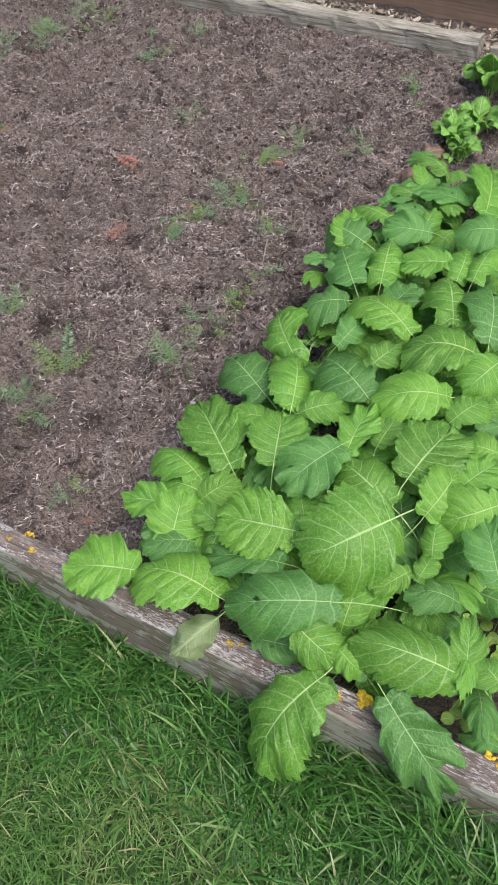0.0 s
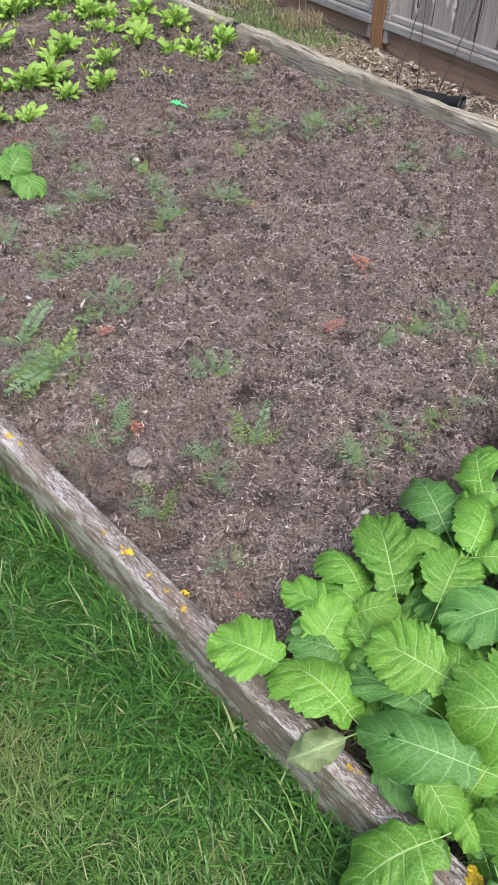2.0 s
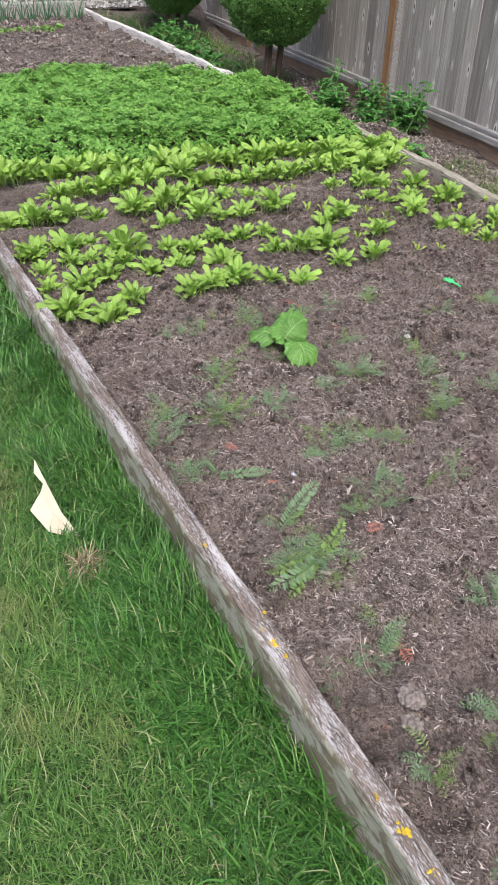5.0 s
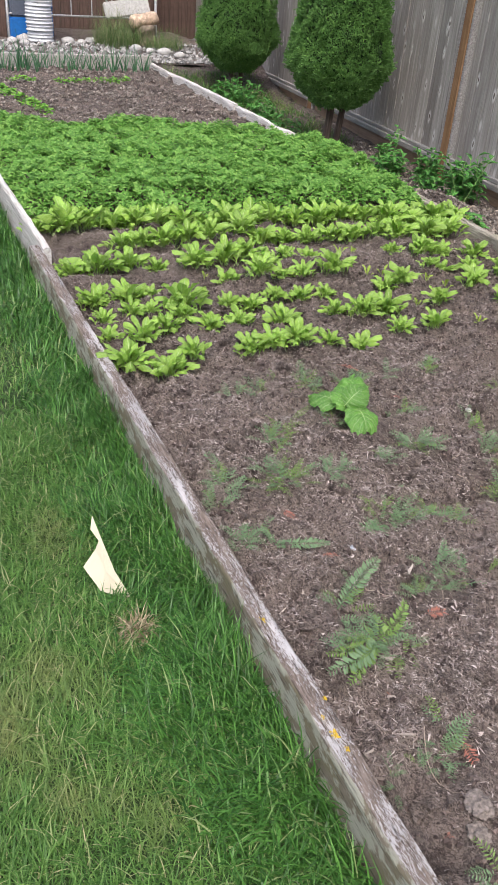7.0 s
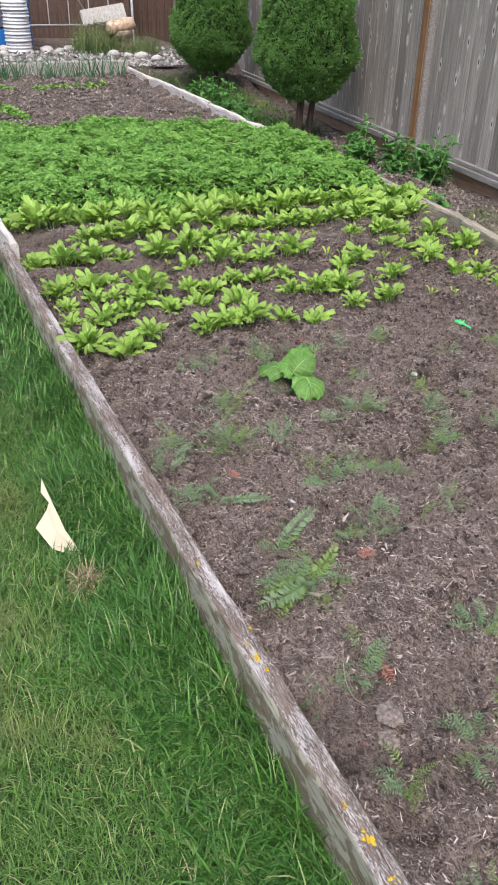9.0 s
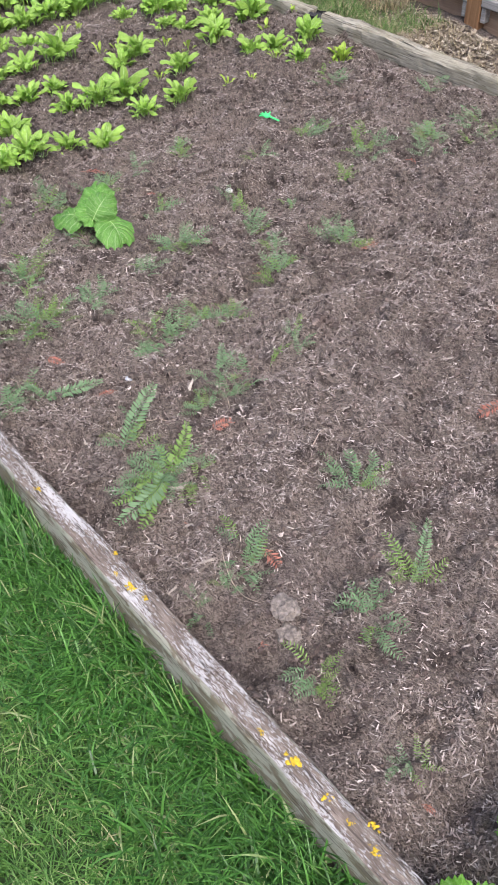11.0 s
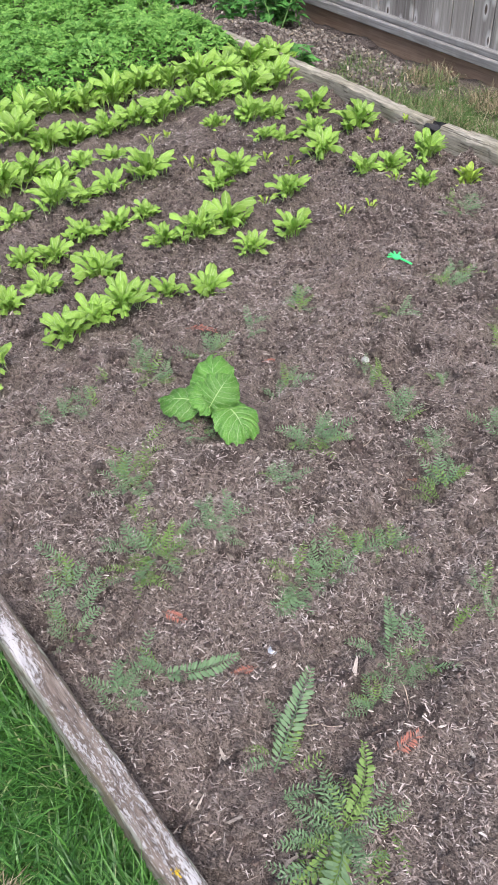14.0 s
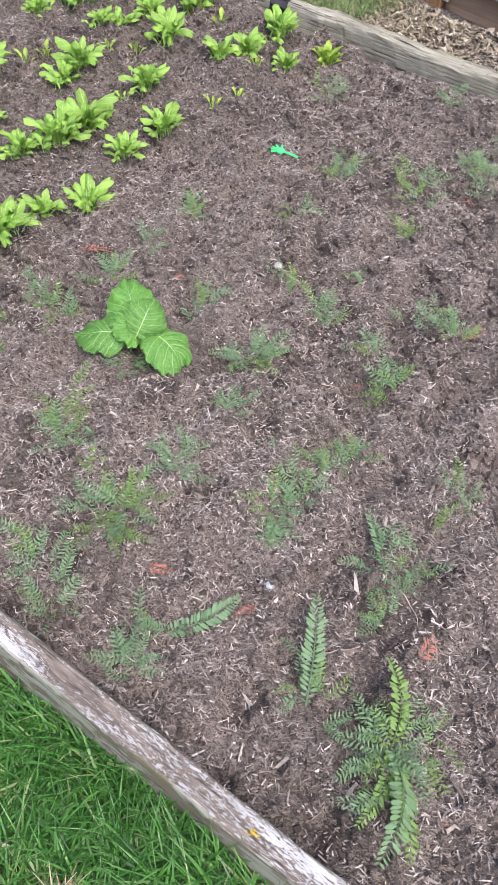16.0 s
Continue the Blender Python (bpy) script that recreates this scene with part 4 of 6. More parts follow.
vetch(0.802, 1.561, ((-0.007, 0.082), (0.035, 0.053), (0.062, -0.004), (-0.014, -0.076), (0.017, -0.021), (-0.033, 0.027)))
vetch(0.637, 1.498, ((0.001, 0.027), (0.030, -0.009), (-0.002, -0.025)))
vetch(0.626, 1.783, ((0.020, 0.053), (0.036, -0.032), (-0.067, -0.036), (-0.004, -0.044), (0.034, -0.063)))
vetch(0.645, 2.096, ((0.018, 0.066), (0.053, 0.040), (0.016, -0.021), (-0.013, 0.016)))
vetch(0.644, 2.001, ((0.010, 0.066), (0.072, 0.028), (0.015, -0.020), (-0.040, -0.004)))
vetch(0.836, 2.028, ((0.082, 0.053), (0.010, 0.040), (0.037, -0.011), (-0.055, 0.015)))
vetch(0.961, 2.004, ((0.072, 0.066), (0.011, -0.019)))
vetch(1.149, 2.020, ((0.039, 0.078), (0.099, 0.060), (0.046, -0.015), (-0.015, 0.014)))
vetch(0.869, 1.785, ((0.082, 0.089), (0.129, 0.067), (0.072, -0.009), (0.032, 0.008), (-0.007, 0.024)))
vetch(1.306, 1.788, ((-0.022, 0.030), (0.030, -0.016)))
vetch(1.547, 1.809, ((0.043, 0.074), (0.172, 0.104), (0.126, 0.022), (0.080, -0.027), (0.013, 0.035)))
vetch(1.614, 1.578, ((0.012, 0.075), (0.126, 0.069), (0.120, -0.003), (0.013, -0.036), (-0.054, 0.020)))
vetch(1.427, 1.520, ((0.073, 0.060), (0.053, 0.019)))
vetch(1.970, 2.100, ((-0.002, 0.096), (0.124, 0.095), (0.108, 0.003), (0.011, -0.037), (-0.090, 0.014)))
vetch(1.798, 1.487, ((0.047, 0.108), (0.115, 0.084), (0.214, 0.065), (0.070, -0.014), (-0.018, 0.046)))
vetch(2.140, 1.755, ((0.029, 0.058), (0.088, 0.029), (0.001, -0.028)))
vetch(1.205, 1.536, ((0.000, 0.018), (0.019, 0.001)))
vetch(0.198, 0.993, ((0.022, -0.025),))
vetch(0.218, 0.592, ((0.020, 0.066), (0.054, 0.055), (0.042, 0.006), (-0.022, 0.013), (-0.016, -0.037)))
vetch(0.506, 0.576, ((-0.020, 0.068), (0.037, 0.092), (0.083, 0.001), (0.029, -0.007), (0.022, 0.023)))
vetch(0.307, 0.347, ((-0.007, 0.049), (0.036, 0.019), (-0.011, -0.040), (-0.037, -0.021)))
vetch(0.154, 0.328, ((-0.014, 0.037), (0.031, -0.004), (-0.012, -0.028), (-0.032, -0.001)))
vetch(0.151, 0.567, ((-0.002, 0.017), (0.015, -0.001)))
vetch(0.089, 0.577, ((-0.004, 0.017), (0.012, 0.000), (-0.009, -0.025)))
vetch(0.736, 0.992, ((0.062, 0.102), (0.031, 0.011)))
vetch(0.434, 0.359, ((0.030, 0.086), (0.090, 0.058), (0.053, 0.003), (-0.013, 0.019)))
vetch(0.161, 0.122, ((-0.010, 0.018), (0.017, -0.012)))
vetch(0.528, 0.127, ((0.002, 0.058), (0.064, 0.043), (0.070, -0.005), (0.004, -0.021)))
vetch(0.694, 0.135, ((0.001, 0.051), (0.000, -0.031), (-0.047, -0.014)))
vetch(0.836, 0.112, ((-0.026, 0.040), (0.102, 0.012), (0.047, 0.013), (-0.053, -0.006)))
vetch(0.893, 0.372, ((0.036, 0.058), (0.102, 0.048), (0.018, 0.001)))
vetch(1.019, 0.342, ((-0.018, 0.052), (0.074, 0.064), (0.063, 0.013), (0.012, -0.017)))
vetch(1.139, 0.320, ((0.043, 0.091), (0.134, 0.095), (0.085, 0.017), (-0.012, 0.030), (0.021, -0.020)))
vetch(1.318, 0.344, ((0.044, 0.072), (0.126, 0.062), (0.075, -0.004)))
vetch(1.062, 0.156, ((0.007, 0.034), (0.024, -0.005)))
vetch(0.523, 1.051, ((-0.004, 0.063), (0.072, 0.083), (0.077, 0.031), (-0.035, -0.008)))
vetch(1.619, 1.614, ((-0.007, 0.064), (0.113, 0.051)))
vetch(2.000, 1.400, ((0.024, 0.159), (0.182, 0.164), (0.180, 0.028), (0.049, -0.052), (-0.082, 0.014)))
vetch(1.761, 1.010, ((0.048, 0.097), (0.149, 0.089), (0.025, -0.036)))
vetch(2.019, 0.973, ((-0.016, 0.033), (0.040, 0.006)))
vetch(1.158, 1.303, ((0.064, 0.107), (0.038, 0.005)))
vetch(1.082, 1.652, ((0.000, 0.044), (0.051, 0.031)))
vetch(1.444, 0.655, ((0.016, 0.041), (0.052, 0.024)))
vetch(0.974, 1.358, ((0.001, 0.034), (0.040, 0.011)))
vetch(1.485, 0.113, ((0.053, 0.051), (0.154, 0.061)))
vetch(1.811, 0.095, ((0.088, 0.052), (0.193, 0.048)))
vetch(1.484, 0.308, ((0.024, 0.048), (0.108, 0.063)))
vetch(1.741, 1.429, ((0.036, 0.098), (0.164, 0.109), (0.036, -0.032)))
vetch(1.999, 1.367, ((0.000, 0.070), (0.097, 0.036), (-0.021, -0.086)))
vetch(0.137, 1.560, ((-0.012, 0.044), (0.048, 0.049), (0.041, 0.105)))
vetch(0.452, 1.998, ((0.029, 0.111), (0.093, 0.107), (-0.041, 0.001)))
vetch(0.373, 2.034, ((-0.025, 0.039), (0.054, 0.027)))
sprigs([(1.21, 0.75, 0.09), (0.94, 0.52, 0.06), (1.09, 0.45, 0.04), (1.35, 0.33, 0.04), (0.12, 0.45, 0.04), (0.13, 0.08, 0.02), (0.27, 0.61, 0.05), (0.84, 2.15, 0.07), (1.71, 1.50, 0.09), (0.26, 1.41, 0.04), (0.39, 0.92, 0.05), (0.58, 1.10, 0.03), (0.92, 1.91, 0.04), (0.92, 1.34, 0.03), (1.26, 1.20, 0.06), (0.33, 1.20, 0.04), (0.19, 0.75, 0.04)])
mustard_plant([
    (0.086, -0.653, 0.15, 0.058, -0.502, 0.18, 0.088, "g"),
    (0.086, -0.655, 0.13, 0.161, -0.631, 0.18, 0.049, "g"),
    (0.102, -0.702, 0.14, 0.119, -0.666, 0.15, 0.052, "g"),
    (0.047, -0.731, 0.08, 0.047, -0.671, 0.06, 0.026, "d")])
mustard_plant([
    (0.086, -0.464, 0.20, 0.026, -0.309, 0.16, 0.088, "d"),
    (0.047, -0.405, 0.17, 0.033, -0.496, 0.13, 0.065, "g"),
    (0.009, -0.480, 0.13, -0.121, -0.435, 0.03, 0.112, "g"),
    (0.020, -0.568, 0.13, -0.026, -0.691, 0.03, 0.083, "d"),
    (0.046, -0.483, 0.15, 0.030, -0.526, 0.14, 0.043, "y"),
    (0.038, -0.533, 0.12, 0.062, -0.477, 0.13, 0.037, "d")])
mustard_plant([
    (0.033, -0.138, 0.12, -0.004, -0.022, 0.10, 0.110, "y"),
    (0.048, -0.284, 0.13, 0.034, -0.130, 0.11, 0.110, "y"),
    (0.028, -0.294, 0.11, -0.050, -0.248, 0.07, 0.053, "p"),
    (0.100, -0.157, 0.11, 0.185, -0.136, 0.15, 0.092, "y"),
    (0.124, -0.356, 0.17, 0.106, -0.222, 0.12, 0.069, "d"),
    (0.026, -0.355, 0.10, 0.045, -0.431, 0.10, 0.052, "d")])
mustard_plant([
    (0.217, -0.652, 0.20, 0.303, -0.598, 0.22, 0.069, "d")])
mustard_plant([
    (0.235, -0.484, 0.23, 0.121, -0.392, 0.21, 0.144, "g"),
    (0.275, -0.463, 0.20, 0.323, -0.351, 0.20, 0.088, "g"),
    (0.319, -0.471, 0.22, 0.442, -0.501, 0.23, 0.113, "g"),
    (0.272, -0.518, 0.21, 0.367, -0.534, 0.23, 0.072, "y"),
    (0.328, -0.613, 0.23, 0.277, -0.539, 0.20, 0.082, "y"),
    (0.228, -0.550, 0.18, 0.285, -0.536, 0.20, 0.045, "g"),
    (0.342, -0.549, 0.22, 0.407, -0.588, 0.23, 0.058, "g"),
    (0.191, -0.613, 0.15, 0.167, -0.531, 0.16, 0.057, "d"),
    (0.374, -0.398, 0.20, 0.428, -0.409, 0.22, 0.051, "g"),
    (0.201, -0.531, 0.17, 0.145, -0.492, 0.16, 0.039, "y"),
    (0.186, -0.545, 0.17, 0.232, -0.552, 0.18, 0.034, "g"),
    (0.162, -0.513, 0.15, 0.121, -0.485, 0.15, 0.038, "g")])
mustard_plant([
    (0.176, -0.121, 0.11, 0.153, -0.025, 0.10, 0.065, "g"),
    (0.238, -0.134, 0.12, 0.272, -0.022, 0.11, 0.078, "g"),
    (0.260, -0.187, 0.15, 0.385, -0.038, 0.13, 0.102, "g"),
    (0.173, -0.356, 0.19, 0.155, -0.225, 0.17, 0.104, "y"),
    (0.190, -0.157, 0.12, 0.247, -0.206, 0.15, 0.059, "y"),
    (0.336, -0.351, 0.22, 0.234, -0.295, 0.19, 0.089, "d"),
    (0.278, -0.257, 0.18, 0.383, -0.221, 0.19, 0.099, "g"),
    (0.330, -0.362, 0.21, 0.435, -0.360, 0.22, 0.062, "g"),
    (0.158, -0.227, 0.13, 0.171, -0.169, 0.14, 0.052, "g"),
    (0.185, -0.364, 0.16, 0.254, -0.317, 0.18, 0.059, "g"),
    (0.295, -0.197, 0.12, 0.275, -0.240, 0.10, 0.049, "d")])
mustard_plant([
    (0.503, -0.472, 0.23, 0.445, -0.356, 0.22, 0.094, "y"),
    (0.610, -0.480, 0.24, 0.580, -0.356, 0.22, 0.120, "g"),
    (0.459, -0.489, 0.22, 0.520, -0.529, 0.23, 0.059, "g"),
    (0.610, -0.519, 0.24, 0.535, -0.485, 0.22, 0.082, "g"),
    (0.420, -0.584, 0.23, 0.421, -0.521, 0.22, 0.054, "y")])
mustard_plant([
    (0.393, -0.230, 0.19, 0.535, -0.163, 0.18, 0.083, "g"),
    (0.437, -0.157, 0.15, 0.531, -0.018, 0.11, 0.095, "d"),
    (0.535, -0.165, 0.17, 0.683, -0.063, 0.13, 0.094, "g"),
    (0.461, -0.343, 0.21, 0.529, -0.228, 0.20, 0.094, "d"),
    (0.587, -0.228, 0.18, 0.672, -0.245, 0.19, 0.054, "d"),
    (0.392, -0.245, 0.19, 0.440, -0.314, 0.20, 0.060, "g"),
    (0.537, -0.311, 0.20, 0.606, -0.344, 0.21, 0.056, "g"),
    (0.393, -0.192, 0.15, 0.368, -0.103, 0.14, 0.053, "g")])
mustard_plant([
    (0.690, -0.410, 0.22, 0.831, -0.344, 0.21, 0.087, "g"),
    (0.657, -0.486, 0.23, 0.812, -0.430, 0.22, 0.091, "d"),
    (0.850, -0.396, 0.20, 0.981, -0.406, 0.20, 0.060, "g")])
mustard_plant([
    (0.715, -0.191, 0.18, 0.674, -0.099, 0.15, 0.090, "d"),
    (0.781, -0.174, 0.17, 0.912, -0.088, 0.15, 0.096, "d"),
    (0.792, -0.228, 0.18, 0.944, -0.191, 0.18, 0.080, "g"),
    (0.713, -0.277, 0.19, 0.791, -0.303, 0.20, 0.070, "d"),
    (0.643, -0.349, 0.21, 0.709, -0.205, 0.19, 0.096, "y"),
    (0.849, -0.364, 0.19, 0.948, -0.351, 0.20, 0.058, "g")])
mustard_plant([
    (1.036, -0.393, 0.20, 0.996, -0.309, 0.19, 0.086, "d")])
mustard_plant([
    (0.947, -0.124, 0.15, 0.989, -0.016, 0.14, 0.092, "d"),
    (0.888, -0.339, 0.20, 0.851, -0.246, 0.19, 0.077, "g"),
    (1.011, -0.253, 0.17, 0.987, -0.150, 0.17, 0.070, "d"),
    (1.065, -0.139, 0.14, 1.084, -0.033, 0.13, 0.058, "g")])
mustard_plant([
    (1.163, -0.288, 0.16, 1.177, -0.167, 0.15, 0.072, "d"),
    (1.115, -0.336, 0.17, 1.338, -0.276, 0.15, 0.102, "g")])


# further mustard of the same row, behind and beside the large leaves
def mustard_fill():
    rnd = random.Random(8)
    spots = [(0.2, -0.22), (0.34, -0.2), (0.3, -0.38), (0.5, -0.25), (0.48, -0.42), (0.62, -0.16), (0.68, -0.36), (0.8, -0.2), (0.86, -0.42), (0.98, -0.22),
             (1.06, -0.4), (1.16, -0.18), (1.24, -0.36), (1.36, -0.22), (0.4, -0.56), (0.56, -0.62), (0.78, -0.58), (1.0, -0.6), (1.3, -0.55), (0.7, -0.8), (0.46, -0.8),
             (1.42, -0.14), (1.1, -0.08), (0.9, -0.08)]
    for x, y in spots:
        root = tagged(new("mustard_plant"), "leafy mustard plant with broad crinkled toothed green leaves", "mustard plant", "mustard row")
        root.location = (x, y, 0)
        for i in range(10):
            a = rnd.uniform(0, 2 * math.pi)
            length = rnd.uniform(0.06, 0.115)
            h = rnd.uniform(0.04, 0.15)
            r = rnd.uniform(0.01, 0.06)
            b = Vector((r * math.cos(a), r * math.sin(a), h))
            a += rnd.uniform(-0.5, 0.5)
            t = b + Vector((length * math.cos(a), length * math.sin(a), rnd.uniform(-0.03, 0.05)))
            if t.x + x > 0.05 and t.y + y < -0.03 and t.x + x < 1.44:
                part("leaf", rnd.choice(MUSTARD_MIX), root, between(b, t, length * rnd.uniform(0.6, 0.85)))


mustard_fill()


def side_plants():
    rnd = random.Random(31)
    for x, y, n, s, flat in ((1.6, -0.13, 8, 0.07, 0), (1.68, -0.09, 9, 0.09, 0), (1.78, -0.12, 8, 0.085, 0), (2.03, -0.08, 10, 0.12, 0), (2.12, -0.13, 8, 0.11, 0)):
        root = tagged(new("cabbage_plant"), "young bright green cabbage plant beside the mustard", "cabbage", "young cabbages")
        root.location = (x, y, 0.0)
        rosette(root, CABBAGE_LEAVES, n, s, rnd, 0.62)


LONE_LEAVES = [fan_leaf("leaf", 410 + i, LONE, RIB, teeth=0.04, lobe=0.02, notch=0.04, arch=0.42, fold=0.3, curl=0.6, ruffle=0.05, quilt=0.016, petiole=0.25, sag=0.5, rib=0.012) for i in range(3)]
CABBAGE_LEAVES = [leaf_mesh("leaf", 400 + i, CABBAGE, RIB, 0.04, 9, 0.0, 0.1, 0.42, 0.13, 0.03, 0.2, 0.2, 0.016, 0.64, 34, 16, blunt=0.5, foot=0.5, curl=0.35, quilt=0.02, veins=5.0, slant=0.8) for i in range(3)]
side_plants()


def lone_cabbage():
    root = tagged(new("cabbage_plant"), "single cabbage plant with four broad drooping leaves", "cabbage")
    here = Vector((0.675, 1.785, 0.005))
    root.location = here
    leaves = [((0.665, 1.785, 0.05), (0.584, 1.892, 0.045), 0.1, (-0.2, -0.1, 1)), ((0.69, 1.775, 0.055), (0.675, 1.662, 0.025), 0.112, (0.1, -0.4, 1)), ((0.68, 1.795, 0.04), (0.748, 1.888, 0.105), 0.105, (-0.5, -0.6, 0.8)),
              ((0.655, 1.775, 0.07), (0.73, 1.79, 0.115), 0.085, (-0.2, -0.5, 0.9)), ((0.672, 1.785, 0.05), (0.63, 1.82, 0.095), 0.06, (0.1, -0.5, 0.9)), ((0.68, 1.78, 0.05), (0.69, 1.82, 0.12), 0.045, (-0.5, -0.5, 0.7)),
              ((0.668, 1.78, 0.05), (0.655, 1.828, 0.105), 0.055, (-0.1, -0.6, 0.8)), ((0.672, 1.772, 0.06), (0.712, 1.755, 0.1), 0.06, (-0.2, -0.6, 0.8)), ((0.665, 1.785, 0.05), (0.618, 1.792, 0.085), 0.055, (0.2, -0.5, 0.9))]
    for i, (b, t, w, up) in enumerate(leaves):
        part("leaf", LONE_LEAVES[i % 3], root, between(Vector(b) - here, Vector(t) - here, w * 1.06, up, 1.1))
    part("stem", stem_mesh("stem", 0.006, 0.075, STEM), root)


def stem_mesh(name, r, h, material, seed=1, sway=0.006, taper=0.6, sides=7, rings=6):
    t = np.linspace(0, 1, rings)
    ang = np.linspace(0, 2 * np.pi, sides, endpoint=False)
    rad = r * (1 - (1 - taper) * t)
    cx = sway * lattice(t * 2.3, np.full(rings, 1.0), seed)
    cy = sway * lattice(t * 2.3, np.full(rings, 5.0), seed)
    v = np.stack([cx[:, None] + rad[:, None] * np.cos(ang), cy[:, None] + rad[:, None] * np.sin(ang), np.repeat((t * h)[:, None], sides, 1)], -1).reshape(-1, 3)
    v = np.concatenate([v, [[cx[-1], cy[-1], h]]])
    caps = [((rings - 1) * sides + i, (rings - 1) * sides + (i + 1) % sides, len(v) - 1) for i in range(sides)]
    return mesh_of(name, v, np.concatenate([grid_tris(rings, sides, True), np.array(caps)]), material, True)


lone_cabbage()


# ---- dense canopy of low leaves across the bed ----
def tufts(centres, normals, sizes, seed, shape, jitter=0.0):
    """Many small leaves: shape is an array of triangles' points in leaf space (x, y along, z)."""
    rnd = np.random.RandomState(seed)
    n = len(centres)
    a = rnd.uniform(0, 2 * np.pi, n)
    ref = np.stack([np.cos(a), np.sin(a), np.zeros(n)], -1)
    z = normals / np.linalg.norm(normals, axis=1, keepdims=True)
    x = np.cross(ref, z)
    x /= np.linalg.norm(x, axis=1, keepdims=True) + 1e-9
    y = np.cross(z, x)
    pts, faces = shape
    pts = np.asarray(pts, float)[None] * (1 + jitter * rnd.uniform(-1, 1, (n, len(pts), 1)) if jitter else 1)
    v = centres[:, None] + sizes[:, None, None] * (pts[..., 0:1] * x[:, None] + pts[..., 1:2] * y[:, None] + pts[..., 2:3] * z[:, None])
    f = np.asarray(faces)[None] + (np.arange(n) * pts.shape[1])[:, None, None]
    return v.reshape(-1, 3), f.reshape(-1, 3)


TREFOIL = ([(0, 0, 0), (-0.22, 0.55, 0.12), (0.22, 0.55, 0.12), (0, 1.0, -0.05), (0, 0.05, 0), (0.35, 0.42, 0.1), (0.55, 0.05, 0.08), (0.85, 0.42, -0.06), (0, 0.05, 0), (-0.35, 0.42, 0.1), (-0.55, 0.05, 0.08), (-0.85, 0.42, -0.06)],
           [(0, 2, 1), (1, 2, 3), (4, 6, 5), (5, 6, 7), (8, 9, 10), (9, 11, 10)])
OVAL = ([(0, 0, 0), (-0.28, 0.35, 0.1), (0.28, 0.35, 0.1), (0, 0.45, 0.0), (-0.22, 0.75, 0.06), (0.22, 0.75, 0.06), (0, 1.0, -0.1)],
        [(0, 3, 1), (0, 2, 3), (1, 3, 4), (3, 2, 5), (4, 3, 6), (3, 5, 6)])


def canopy():
    rnd = np.random.RandomState(5)
    n = 52000
    x = rnd.uniform(0.0, 2.46, n)
    y = rnd.uniform(3.85, 6.3, n)
    front = 4.1 - 0.13 * x + 0.04 * lattice(x * 6, x * 0, 3)
    back = np.interp(x, [0, 1.1, 1.95, 2.5], [6.22, 6.1, 5.75, 5.35]) + 0.07 * lattice(x * 5, x * 0 + 4, 4)
    right = timber_x(y) + 0.03 + 0.05 * lattice(y * 5, y * 0, 7)
    left = 0.035 + 0.03 * lattice(y * 6, y * 0, 6)
    d = np.minimum.reduce([(y - front) / 0.16, (back - y) / 0.2, (right - x) / 0.14, (x - left) / 0.1])
    ok = d > 0
    x, y, d = x[ok], y[ok], d[ok]
    clump = lattice(x * 5, y * 7, 11) * 0.05 + lattice(x * 13, y * 13, 12) * 0.035
    h = (0.15 + clump) * np.clip(d, 0, 1) ** 0.55 + 0.015
    z = h * rnd.uniform(0.6, 1.0, len(x)) ** 0.5
    gx = lattice(x * 16 + 0.3, y * 16, 12) - lattice(x * 16 - 0.3, y * 16, 12)
    gy = lattice(x * 16, y * 16 + 0.3, 12) - lattice(x * 16, y * 16 - 0.3, 12)
    nrm = np.stack([-gx * 0.5 + rnd.normal(0, 0.38, len(x)), -gy * 0.5 + rnd.normal(0, 0.38, len(x)) - 0.1, np.ones(len(x))], -1)
    v, f = tufts(np.stack([x, y, z], -1), nrm, rnd.uniform(0.018, 0.036, len(x)), 6, TREFOIL, 0.15)
    ob = new("potato_foliage", mesh_of("potato_foliage", v, f, POTATO, True))
    tagged(ob, "dense low canopy of small dark green leaves", "foliage", kind="stuff")


canopy()


def far_bed():
    rnd = np.random.RandomState(9)

    def patch(name, cx, cy, rx, ry, h, n, size, text, mat):
        a, r = rnd.uniform(0, 2 * np.pi, n), np.sqrt(rnd.uniform(0, 1, n))
        x, y = cx + rx * r * np.cos(a), cy + ry * r * np.sin(a)
        z = 0.01 + h * (1 - r ** 2) * rnd.uniform(0.5, 1, n)
        nrm = np.stack([rnd.normal(0, 0.4, n), rnd.normal(0, 0.4, n), np.ones(n)], -1)
        v, f = tufts(np.stack([x, y, z], -1), nrm, size * rnd.uniform(0.7, 1.3, n), 3, OVAL)
        tagged(new(name, mesh_of(name, v, f, mat, True)), text, "seedlings", kind="stuff")

    text = "light green seedlings in a line on dug soil"
    for t in np.linspace(0, 1, 6):
        patch("seedling_strip", 0.52 + 0.24 * t, 8.5 - 1.35 * t, 0.07, 0.16, 0.05, 90, 0.035, text, SEEDLING)
    for t in np.linspace(0, 1, 6):
        patch("seedling_strip", 1.22 + 0.68 * t, 8.6 + 0.1 * t, 0.1, 0.06, 0.05, 60, 0.035, text, SEEDLING)
    patch("seedling_strip", 0.86, 8.75, 0.14, 0.12, 0.05, 90, 0.035, text, SEEDLING)
    patch("leafy_bush", 0.1, 7.3, 0.24, 0.55, 0.3, 1300, 0.06, "bushy green celery leaves at the bed's edge", POTATO)
    patch("leafy_bush", -0.02, 8.6, 0.2, 0.5, 0.34, 900, 0.06, "bushy green celery leaves at the bed's edge", POTATO)


far_bed()


